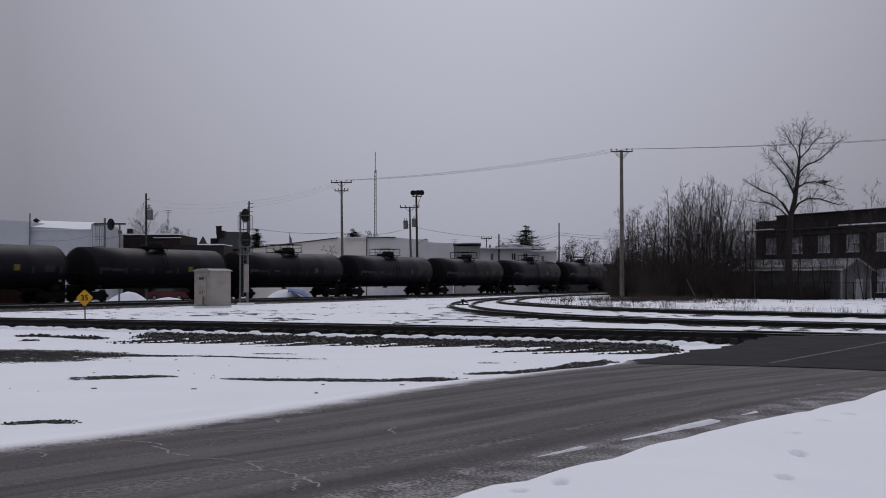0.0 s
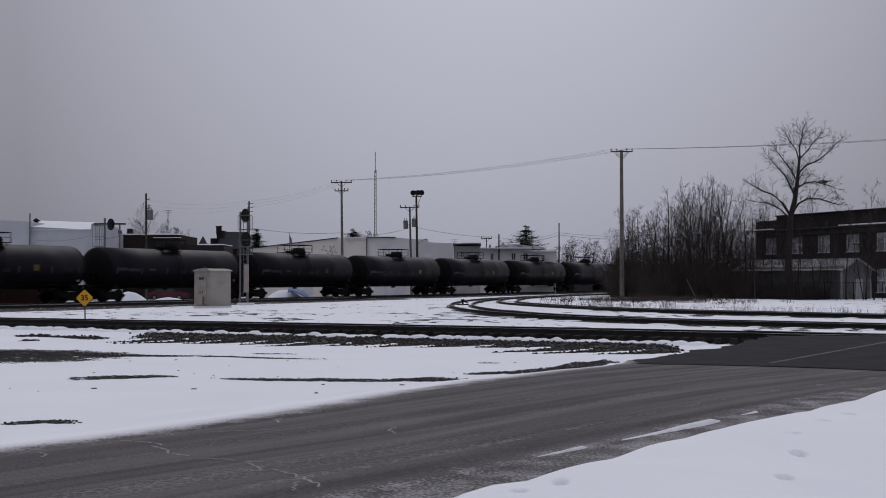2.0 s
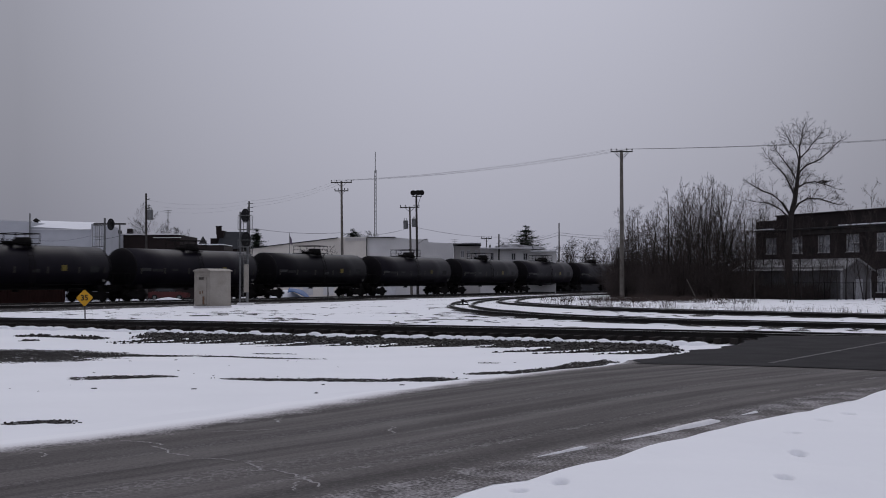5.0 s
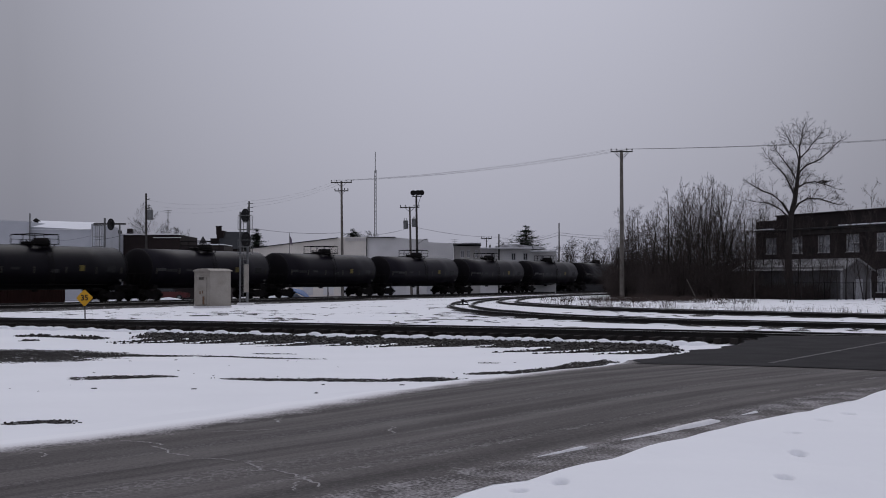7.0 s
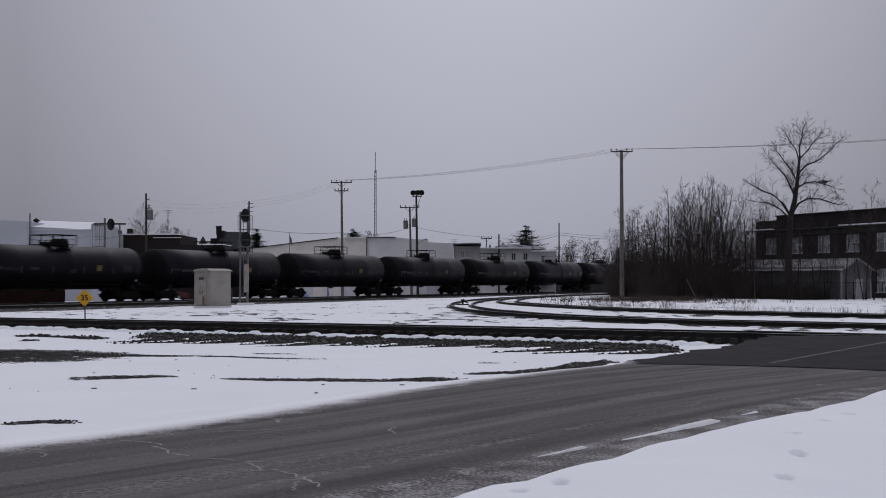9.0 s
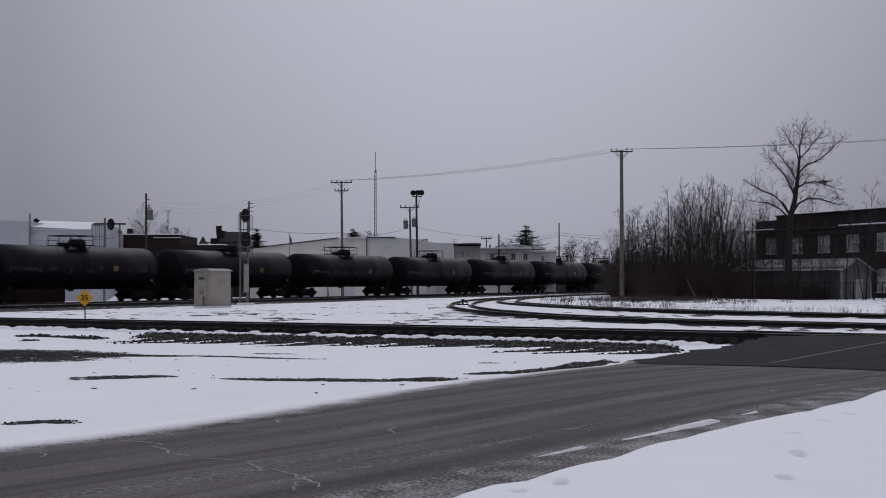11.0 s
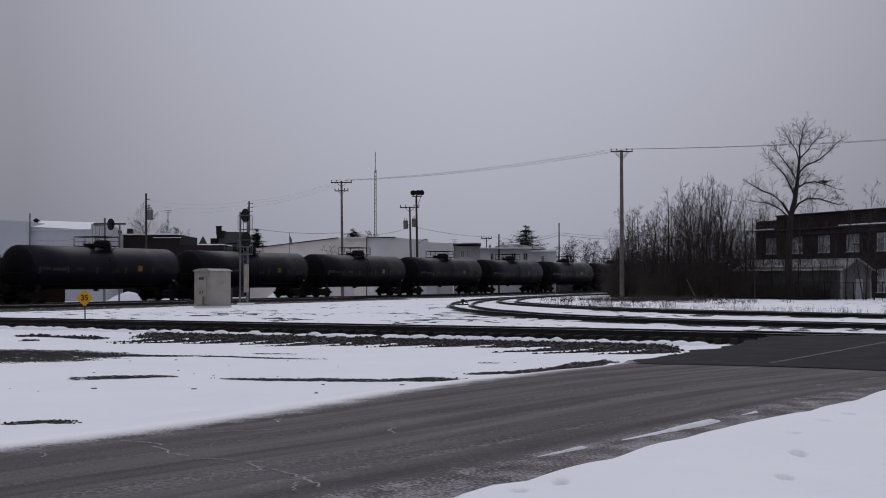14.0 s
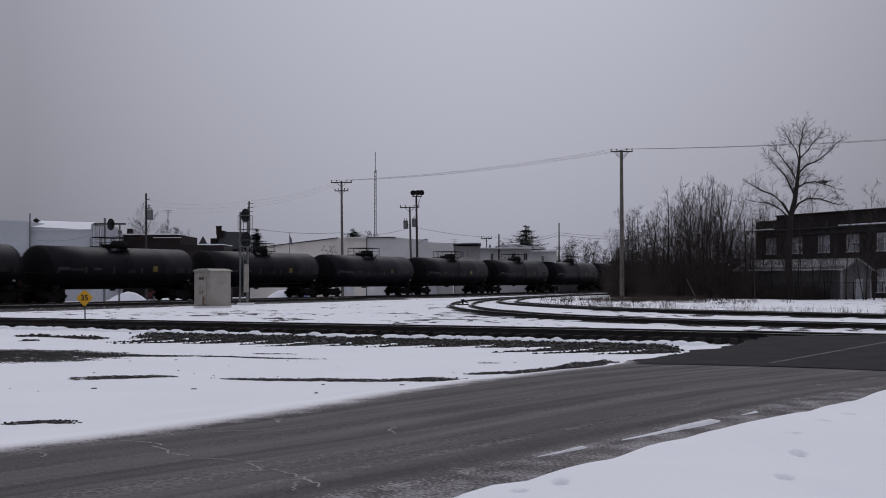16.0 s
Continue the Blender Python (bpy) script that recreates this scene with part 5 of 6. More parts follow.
def window(parent, x0, x1, z0, z1, y, bars=(1, 1), pane=None, frame_mat=None, f=0.07):
    bm = bmesh.new()
    w, h = x1 - x0, z1 - z0
    for x in (x0 + f / 2, x1 - f / 2):
        box(bm, x, y, (z0 + z1) / 2, f, 0.08, h)
    for z in (z0 + f / 2, z1 - f / 2):
        box(bm, (x0 + x1) / 2, y, z, w - 2 * f, 0.08, f)
    for i in range(1, bars[0]):
        box(bm, x0 + w * i / bars[0], y, (z0 + z1) / 2, 0.05, 0.06, h - 2 * f)
    for i in range(1, bars[1]):
        box(bm, (x0 + x1) / 2, y, z0 + h * i / bars[1], w - 2 * f, 0.055, 0.05)
    win = part("window", bm, frame_mat or TRIM, parent, "multi-paned window")
    bm = bmesh.new()
    box(bm, (x0 + x1) / 2, y + 0.045, (z0 + z1) / 2, w - f, 0.02, h - f)
    part("pane", bm, pane or GLASS, win)
    bm = bmesh.new()
    box(bm, (x0 + x1) / 2, y - 0.12, z0 - 0.04, w - 0.01, 0.3, 0.07)
    part("sill", bm, GREYWALL, win, "stone sill")


def white_shed():
    D = 128.0
    b = thing("metal_warehouse", Matrix.Translation((0, D, -0.65)), "pale blue-grey metal warehouse with snow on its roof", "building")
    xa, xb, xc = -43.60, -37.02, -50.48
    za, zb, zc = 7.26 + 0.65, 6.96 + 0.65, 7.92 + 0.65
    bm = bmesh.new()
    plate(bm, [(xa, 0), (xb, 0), (xb, zb), (xa, za)], (0, 18))
    part("wall", bm, WHITEWALL, b)
    bm = bmesh.new()
    plate(bm, [(xc, 0), (xa, 0), (xa, zc - 0.1), (xa - 2.0, zc), (xc, zc + 0.1)], (-0.4, 18))
    part("wall", bm, WHITEWALL, b)
    bm = bmesh.new()
    vs = [bm.verts.new(p) for p in ((xa, -0.1, za + 0.02), (xb - 0.3, -0.1, zb + 0.02), (-39.55, 9, zb + 1.22), (-46.6, 9, za + 1.16), (-39.55, 18, zb), (-46.6, 18, za))]
    for f in ((0, 1, 2, 3), (3, 2, 4, 5), (0, 3, 5), (1, 4, 2), (0, 5, 4, 1)):
        bm.faces.new([vs[i] for i in f])
    part("roof", bm, SNOW, b, "snow-covered low roof")
    bm = bmesh.new()
    box(bm, (xa + xb) / 2, -0.09, (za + zb) / 2 - 0.12, xb - xa, 0.12, 0.10)
    part("gutter", bm, TRIM, b)
    bm = bmesh.new()
    box(bm, xb + 0.1, 4, zb / 2 + 0.3, 0.45, 9, zb + 0.6, bevel=0.03)
    part("parapet", bm, WHITEWALL, b)
    bm = bmesh.new()
    tube(bm, (xa, -0.5, 0), (xa, -0.5, zc + 0.75), 0.08)
    part("vent_pipe", bm, GALV, b)
    bm = bmesh.new()
    lathe(bm, [(0, 0.22), (0.5, 0.22), (0.5, 0.5), (0.85, 0.05)], (xa - 0.5, 3, zc - 0.42), "Z", 12)
    part("roof_vent", bm, DARK, b, "conical roof vent")
    return b


def brick_row():
    D = 140.0
    b = thing("brick_building", Matrix.Translation((0, D, -0.65)), "low sooty brick building with roof chimneys", "building")
    xa, xb = -40.30, -30.49
    z = 6.87 + 0.65
    bm = bmesh.new()
    box(bm, (xa + xb) / 2, 5, z / 2, xb - xa, 10, z)
    part("wall", bm, BRICKD, b)
    bm = bmesh.new()
    box(bm, (xa + xb) / 2 + 1.5, -0.06, z + 0.06, xb - xa - 3.0, 0.35, 0.14)
    box(bm, -31.93, -0.1, z - 0.32, 3.2, 0.1, 0.08)
    part("coping", bm, GREYWALL, b, "pale stone coping")
    for x, w, h in ((-37.81, 0.55, 0.55), (-36.50, 0.6, 0.75)):
        bm = bmesh.new()
        box(bm, x, 1.0, z + h / 2, w, 0.7, h, bevel=0.03)
        part("chimney", bm, BRICKR, b)
    xc, z2 = -25.38, 5.69 + 0.65
    bm = bmesh.new()
    box(bm, (xb + xc) / 2, 3, z2 / 2, xc - xb, 6, z2)
    part("annex", bm, BRICKR, b, "low dark annex")
    bm = bmesh.new()
    box(bm, (xb + xc) / 2 + 1.2, 3, z2 + 0.06, xc - xb - 2.6, 6.2, 0.12, bevel=0.04)
    part("snow_edge", bm, SNOW, b, "snow on the annex roof")
    return b


def green_house():
    D = 155.0
    b = thing("house", Matrix.Translation((0, D, -0.65)), "dark brick house with green shingle roof and chimney", "house")
    xa, xb = -30.28, -26.07
    ze, zr = 5.83 + 0.65, 7.97 + 0.65
    prism("wall", [(xa, 0), (xb, 0), (xb, ze), (xa, ze)], 0, 8, BRICKR, b)
    bm = bmesh.new()
    vs = [bm.verts.new(p) for p in ((xa + 1.2, -0.4, ze - 0.2), (xb, -0.4, ze - 0.2), (xb, 4, zr), (xa + 1.2, 4, zr), (xb, 8.4, ze - 0.2), (xa + 1.2, 8.4, ze - 0.2))]
    for f in ((0, 1, 2, 3), (3, 2, 4, 5), (0, 3, 5), (1, 4, 2), (0, 5, 4, 1)):
        bm.faces.new([vs[i] for i in f])
    part("roof", bm, ROOFG, b, "dark green shingle roof")
    bm = bmesh.new()
    for i, (w, z) in enumerate(((0.0, zr - 0.9), (0.8, zr + 0.1))):
        box(bm, xa + w + 0.45, 3.5, z / 2, 0.9, 2.2, z)
    part("stepped_gable", bm, BRICKD, b, "stepped brick gable")
    bm = bmesh.new()
    box(bm, -29.37, 3.4, zr + 0.15, 0.62, 0.7, 1.1, bevel=0.03)
    box(bm, -29.37, 3.4, zr + 0.68, 0.74, 0.82, 0.12)
    part("chimney", bm, BRICKD, b, "brick chimney")
    return b


def spire():
    D = 230.0
    b = thing("church_spire", Matrix.Translation((-45.68, D, -0.7)), "distant small grey church spire", "spire")
    z = 8.47 + 0.7
    bm = bmesh.new()
    box(bm, 0, 0, z / 2, 1.2, 1.2, z)
    part("tower", bm, GREYWALL, b)
    bm = bmesh.new()
    tube(bm, (0, 0, z), (0, 0, z + 1.5), 0.85, 0.03, seg=4)
    part("spire_roof", bm, ROOFD, b)


def long_hall():
    D = 152.0
    b = thing("long_building", Matrix.Translation((0, D, -0.65)), "long pale beige rendered commercial building", "building")

    def q(x, y):
        return x, y + 0.65
    x1, x2, x3 = -24.43, -9.59, 1.28
    prism("wall", [(x1, 0), (x2, 0), q(x2, 7.03), q(-12.64, 7.03), q(-13.21, 6.89), q(x1, 5.54)], 0, 16, BEIGEWALL, b, "beige rendered front with a sloping parapet")
    prism("wall", [(x2, 0), (x3, 0), q(x3, 6.25), q(-1.85, 6.39), q(-1.92, 6.74), q(-3.84, 6.81), q(-5.97, 6.99), q(x2, 6.96)], 0.25, 16, GREYWALL, b, "pale grey front with a stepped parapet")
    bm = bmesh.new()
    n = 13
    for i in range(n):
        x = -12.22 + (-9.73 + 12.22) * i / (n - 1)
        box(bm, x, -0.08, 6.71 + 0.65, 0.10, 0.16, 0.34)
    box(bm, (-12.22 - 9.73) / 2, -0.1, 6.92 + 0.65, 2.7, 0.2, 0.10)
    part("dentil_band", bm, GREYWALL, b)
    bm = bmesh.new()
    L = math.dist((x1, 5.54), (-13.21, 6.89))
    a = (x1 - 13.21) / 2, (5.54 + 6.89) / 2 + 0.65
    ang = math.atan2(6.89 - 5.54, -13.21 - x1)
    box(bm, 0, 0, 0, L, 0.4, 0.12)
    bmesh.ops.transform(bm, verts=bm.verts, matrix=Matrix.Translation((a[0], 0, a[1] + 0.05)) @ Matrix.Rotation(-ang, 4, "Y"))
    part("coping", bm, ROOFD, b, "dark parapet coping")
    bm = bmesh.new()
    box(bm, (x2 - 5.97) / 2, 0.1, 6.97 + 0.70, -5.97 - x2, 0.5, 0.1)
    part("coping", bm, ROOFD, b, "dark parapet coping")
    bm = bmesh.new()
    tube(bm, (x2, -0.1, 0), (x2, -0.1, 6.96 + 0.6), 0.06, seg=6)
    part("downpipe", bm, ROOFD, b)
    for i in range(7):
        x = -16.98 + i * 2.6
        bm = bmesh.new()
        box(bm, x, -0.03, 1.35, 1.3, 0.08, 1.9, bevel=0.02)
        part("shutter", bm, GREYWALL if i % 2 else TRIM, b, "closed loading door")
    return b


def flat_shop():
    D = 168.0
    b = thing("flat_roofed_building", Matrix.Translation((0, D, -0.65)), "white flat-roofed building with snow on its canopy", "building")
    x1, x2, x3, x4 = 1.49, 5.18, 12.25, 15.70
    za, zb, zc = 6.33 + 0.65, 5.94 + 0.65, 5.55 + 0.65
    for xa, xb, z, wins in ((x1, x2, za, ((2.43, 2.98), (3.30, 3.77), (4.47, 4.79))), (x2, x3, zb, ((9.50, 10.13), (11.15, 11.78), (6.59, 7.07))), (x3, x4, zc, ((13.66, 14.05),))):
        bm = bmesh.new()
        holes = [(a, c, z - 1.55, z - 0.55) for a, c in wins]
        opening_wall(bm, xa, xb, 0, z, 0, 0.3, holes)
        w = part("wall", bm, TAUPE if z == za else GREYWALL, b)
        bm = bmesh.new()
        box(bm, (xa + xb) / 2, 5.2, z / 2, xb - xa - 0.02, 9.2, z - 0.02)
        part("rear_block", bm, GREYWALL, b)
        for h in holes:
            window(w, *h, 0.2, (2, 1), GLASS if h[0] > x2 else PALEPANE)
    bm = bmesh.new()
    plate(bm, [(x1 - 0.7, za + 0.28), (x2 + 0.1, za + 0.05), (x2 + 0.1, za + 0.22), (x1 - 0.75, za + 0.42)], (-1.0, 9))
    part("roof", bm, ROOFD, b, "dark flat canopy edge")
    bm = bmesh.new()
    box(bm, (x1 + x2) / 2 + 0.6, 4, za + 0.42, x2 - x1 - 1.0, 9.5, 0.16, bevel=0.05)
    part("roof_snow", bm, SNOW, b, "snow on the roof")
    bm = bmesh.new()
    box(bm, (x2 + x3) / 2, 4, zb + 0.08, x3 - x2 + 0.2, 10.3, 0.2, bevel=0.03)
    part("roof", bm, TRIM, b, "white roof edge")
    bm = bmesh.new()
    box(bm, (x3 + x4) / 2, 4, zc + 0.07, x4 - x3 + 0.2, 10.2, 0.18, bevel=0.03)
    part("roof", bm, TRIM, b, "white roof edge")
    bm = bmesh.new()
    plate(bm, [(7.4, zb + 0.15), (14.6, zb + 0.05), (14.4, zb + 0.28), (10.2, zb + 0.78), (7.5, zb + 0.50)], (3.0, 8.5))
    part("roof", bm, SNOWROOF, b, "low rear roof patched with snow")
    for x, h in ((6.6, 0.45), (12.6, 0.5)):
        bm = bmesh.new()
        tube(bm, (x, 2.0, zb + 0.1), (x, 2.0, zb + 0.2 + h), 0.12, seg=8)
        part("flue", bm, GALV, b)
    c = thing("distant_building", Matrix.Translation((0, 215, -0.7)), "distant low grey buildings beyond the street", "building")
    bm = bmesh.new()
    box(bm, 24.71, 5, 2.2, 9.5, 8, 4.4, bevel=0.05)
    part("wall", bm, ROOFD, c)
    bm = bmesh.new()
    box(bm, 24.71, 5, 4.5, 10, 8.5, 0.2)
    part("roof", bm, GREYWALL, c)


def brick_works():
    """Two-storey brick building; its front runs towards the camera on the right."""
    ax, ay = 36.76, 142.0
    bx, by = 46.14, 121.0
    L = math.hypot(bx - ax, by - ay)
    turn = math.atan2(by - ay, bx - ax)
    b = thing("brick_works", Matrix.Translation((ax, ay, -0.5)) @ Matrix.Rotation(turn, 4, "Z"), "two-storey dark brick works with broken windows, panes coloured sky-pale", "building")
    H = 9.0
    holes, low = [], []
    for i in range(5):
        x = 1.55 + i * 4.39
        if x + 2.1 > L:
            continue
        holes.append((x, x + 2.1, 5.15, 7.0))
        low.append((x, x + 2.1, 0.9, 3.3))
    bm = bmesh.new()
    opening_wall(bm, 0, L, 0, H, 0, 0.45, holes + low)
    front = part("wall", bm, BRICKR, b, "sooty brick front wall")
    bm = bmesh.new()
    box(bm, 0.2, 6.2, H / 2, 0.4, 11.5, H)
    part("wall", bm, BRICKR, b)
    bm = bmesh.new()
    box(bm, L - 0.2, 6.2, H / 2, 0.4, 11.5, H)
    part("wall", bm, BRICKR, b)
    bm = bmesh.new()
    box(bm, L / 2, 12.0, H / 2, L, 0.4, H)
    part("wall", bm, BRICKR, b)
    bm = bmesh.new()
    box(bm, L / 2, 6, H - 0.4, L - 0.9, 11.2, 0.2)
    box(bm, L / 2, 6, 3.6, L - 0.9, 11.2, 0.2)
    part("roof", bm, ROOFD, b, "flat felt roof")
    bm = bmesh.new()
    box(bm, L / 2, -0.22, 7.80, L + 0.5, 0.5, 0.20, bevel=0.04)
    part("cornice", bm, ROOFD, b, "dark cornice")
    bm = bmesh.new()
    box(bm, L / 2 + 3, -0.06, 7.42, L - 6.2, 0.14, 0.5, bevel=0.02)
    part("fascia", bm, FASCIA, b, "weathered grey fascia band")
    for x0, x1 in ((0.2, 3.4), (14.2, L)):
        bm = bmesh.new()
        box(bm, (x0 + x1) / 2, -0.24, 7.97, x1 - x0, 0.42, 0.14, bevel=0.04)
        part("ledge_snow", bm, SNOW, b, "snow on the cornice")
    bm = bmesh.new()
    box(bm, L / 2 + 1.6, 1.0, H + 0.2, L - 3.2, 1.2, 0.5)
    box(bm, L / 2 + 1.6, 0.95, H + 0.5, L - 3.0, 1.4, 0.14, bevel=0.03)
    part("parapet", bm, BRICKR, b, "stepped brick parapet")
    for h in holes:
        window(front, *h, 0.25, (2, 2), PALEPANE, GREYWALL, 0.05)
    for h in low:
        window(front, *h, 0.25, (2, 2), PALEPANE, GREYWALL, 0.05)
    return b


def garden_shed():
    ax, ay = 31.04, 128.0
    cx, cy = 38.54, 117.0
    L = math.hypot(cx - ax, cy - ay)
    turn = math.atan2(cy - ay, cx - ax)
    s = thing("shed", Matrix.Translation((ax, ay, -0.35)) @ Matrix.Rotation(turn, 4, "Z"), "long grey shed with snowy pitched roof and white trim", "shed")
    W_, E_, R_ = 4.4, 3.12, 4.15
    bm = bmesh.new()
    plate(bm, [(0, 0), (W_, 0), (W_, E_), (W_ / 2, R_ - 0.05), (0, E_)], (0.0, L), "X")
    part("wall", bm, SHEDWALL, s, "grey board walls")
    for i in range(22):
        bm = bmesh.new()
        box(bm, L * (i + 0.5) / 22, -0.012, E_ / 2, 0.04, 0.03, E_)
        part("batten", bm, SHEDWALL, s)
    for k, (y0, z0, y1, z1) in enumerate(((-0.35, E_ - 0.18, W_ / 2, R_), (W_ + 0.35, E_ - 0.18, W_ / 2, R_))):
        bm = bmesh.new()
        vs = [bm.verts.new(p) for p in ((-0.3, y0, z0), (L + 0.35, y0, z0), (L + 0.35, y1, z1), (-0.3, y1, z1))]
        f = bm.faces.new(vs)
        bmesh.ops.solidify(bm, geom=[f], thickness=0.09)
        part("roof", bm, SNOWROOF, s, "roof half covered with thin snow")
        bm = bmesh.new()
        tube(bm, (L + 0.37, y0, z0 - 0.03), (L + 0.37, y1, z1 - 0.03), 0.06, seg=4)
        part("bargeboard", bm, SHEDTRIM, s, "white bargeboard")
    bm = bmesh.new()
    for x, y in ((0.0, -0.03), (L, -0.03), (L, W_ + 0.03)):
        box(bm, x, y, E_ / 2, 0.16, 0.16, E_)
    part("corner_board", bm, SHEDTRIM, s, "white corner boards")
    bm = bmesh.new()
    box(bm, L + 0.03, W_ * 0.58, 1.05, 0.06, 1.3, 2.1, bevel=0.015)
    part("door", bm, SHEDTRIM, s, "white door")
    return s


SHEDTRIM = mat("dingy_white_trim", (0.30, 0.30, 0.31), (0.20, 0.20, 0.205), 0.8, 2, 20)
FASCIA = mat("weathered_grey_timber", (0.050, 0.045, 0.043), (0.026, 0.023, 0.022), 0.9, 1.2, 14)
SHEDWALL = mat("weathered_grey_boards", (0.115, 0.112, 0.115), (0.065, 0.062, 0.064), 0.9, 1.2, 14)
SNOWROOF = mat("thin_snow_on_shingles", (0.62, 0.62, 0.64), (0.085, 0.080, 0.080), 0.9, 1.1, 9, contrast=0.55)
white_shed()
brick_row()
green_house()
spire()
long_hall()
flat_shop()
brick_works()
garden_shed()
tv_mast(-32.09, 141.0, 6.91 - 0.2, 9.80)
tv_mast(1.57, 160.0, -0.6, 7.01)


def flag():
    f = thing("flagpole", Matrix.Translation((-18.78, 148.0, -0.6)), "thin flagpole with a limp faded flag", "flagpole")
    z = 7.37 + 0.6
    bm = bmesh.new()
    tube(bm, (0, 0, 0), (0, 0, z), 0.04, seg=6)
    part("pole", bm, GALV, f)
    bm = bmesh.new()
    plate(bm, [(0.03, z - 0.3), (0.25, z - 0.7), (0.36, z - 1.5), (0.2, z - 1.35), (0.03, z - 1.3)], (-0.03, 0.03))
    part("flag", bm, GREYBLUE, f, "faded grey-red cloth")


GREYBLUE = mat("faded_flag_cloth", (0.18, 0.13, 0.15), (0.12, 0.12, 0.17), 0.9, 3, 20)
flag()


def container():
    p = np.array((-31.19, 97.0)) - TD * 6.1
    c = thing("shipping_container", Matrix.Translation((p[0], p[1], -0.62)) @ Matrix.Rotation(MAIN_TURN, 4, "Z"), "rust-red steel shipping container", "container")
    bm = bmesh.new()
    box(bm, 0, 0, 1.3, 12.0, 2.36, 2.5)
    for i in range(40):
        for y in (-1.19, 1.19):
            box(bm, -5.85 + i * 0.3, y, 1.3, 0.15, 0.06, 2.3)
    part("body", bm, CONTAINER, c)
    for x in (-6.02, 6.02):
        for y in (-1.16, 1.16):
            bm = bmesh.new()
            box(bm, x, y, 1.3, 0.16, 0.16, 2.6)
            part("corner_post", bm, CONTAINER, c)
    bm = bmesh.new()
    for y in (-0.6, 0.6):
        box(bm, 6.05, y, 1.3, 0.06, 1.1, 2.3, bevel=0.01)
        tube(bm, (6.1, y, 0.2), (6.1, y, 2.4), 0.03)
    part("door", bm, CONTAINER, c)


def snow_mound(x, y, a, b, h, seed, label):
    r = random.Random(seed)
    V, F, n, rings = [(x, y, -0.6 + h)], [], 28, 9
    for k in range(1, rings + 1):
        f = k / rings
        for i in range(n):
            t = 6.2832 * i / n
            w = 1 + 0.12 * math.sin(2 * t + seed) + 0.08 * math.sin(5 * t + seed * 2)
            px, py = x + a * f * w * math.cos(t), y + b * f * w * math.sin(t)
            z = -0.62 + h * (math.cos(f * math.pi) * 0.5 + 0.5) ** 0.8 + 0.12 * h * (float(vnoise(px * 4, py * 4, 1.7)) - 0.5) * (f < 1)
            V.append((px, py, z))
    for i in range(n):
        F.append((0, 1 + i, 1 + (i + 1) % n))
        for k in range(rings - 1):
            o = 1 + k * n
            F.append((o + i, o + n + i, o + n + (i + 1) % n, o + (i + 1) % n))
    return tagged(new("snow_mound", pydata("snow_mound", V, F, SNOW, True)), label, "snow", "snow mounds")


def blue_tarp():
    x0, y0 = -15.53, 123.4
    V, F, n, m = [], [], 14, 10
    for i in range(n + 1):
        for j in range(m + 1):
            u, v = i / n, j / m
            x = x0 - 0.2 + 2.2 * u
            y = y0 - 1.0 + 2.6 * v
            z = -0.58 + 1.42 * max(0.0, 1 - ((x - x0 - 0.2) / 2.1) ** 2) * (0.62 + 0.38 * math.sin(v * 2.6 + 0.2)) + 0.05 * math.sin(7 * u + 5 * v)
            V.append((x, y, z))
    for i in range(n):
        for j in range(m):
            k = i * (m + 1) + j
            F.append((k, k + m + 1, k + m + 2, k + 1))
    me = pydata("tarpaulin", V, F, TARP, True)
    ob = tagged(new("tarpaulin", me), "blue tarpaulin over a snowy heap", "tarpaulin")
    md = ob.modifiers.new("thickness", "SOLIDIFY")
    md.thickness = 0.02


def parked_car():
    c = thing("parked_car", Matrix.Translation((-30.82, 136.0, -0.62)), "dark red parked car with snow on its roof", "car")
    bm = bmesh.new()
    plate(bm, [(-2.2, 0.3), (2.2, 0.3), (2.25, 0.75), (1.5, 0.92), (0.9, 0.95), (-1.6, 0.98), (-2.2, 0.85)], (-0.85, 0.85))
    bmesh.ops.bevel(bm, geom=bm.edges[:], offset=0.06, segments=2, affect="EDGES")
    part("body", bm, CARRED, c)
    bm = bmesh.new()
    plate(bm, [(-1.5, 0.96), (0.95, 0.94), (0.35, 1.42), (-1.0, 1.45)], (-0.72, 0.72))
    bmesh.ops.bevel(bm, geom=bm.edges[:], offset=0.05, segments=2, affect="EDGES")
    part("cabin", bm, GLASS, c, "dark glazed cabin")
    bm = bmesh.new()
    box(bm, -0.35, 0, 1.5, 1.3, 1.35, 0.12, bevel=0.05)
    part("snow_cap", bm, SNOW, c, "snow on the roof")
    for x in (-1.4, 1.35):
        for y in (-0.8, 0.8):
            bm = bmesh.new()
            tube(bm, (x, y - 0.1, 0.32), (x, y + 0.1, 0.32), 0.32, seg=18)
            w = part("wheel", bm, RUBBER, c)
            bm = bmesh.new()
            tube(bm, (x, y - 0.115, 0.32), (x, y + 0.115, 0.32), 0.19, seg=12)
            part("rim", bm, GALV, w)


container()
snow_mound(-30.40, 117.0, 2.4, 1.6, 1.15, 2, "white heap of ploughed snow beyond the track")
snow_mound(-16.30, 125.0, 3.1, 1.8, 1.25, 5, "snow heap half covered by a tarpaulin")
snow_mound(-27.14, 120.0, 2.6, 1.2, 0.55, 9, "low ridge of ploughed snow")
snow_mound(-18.71, 110.0, 1.2, 0.9, 0.6, 12, "small heap of snow beside the cabin")
blue_tarp()
parked_car()

# ---------------------------------------------------------------- trees and undergrowth


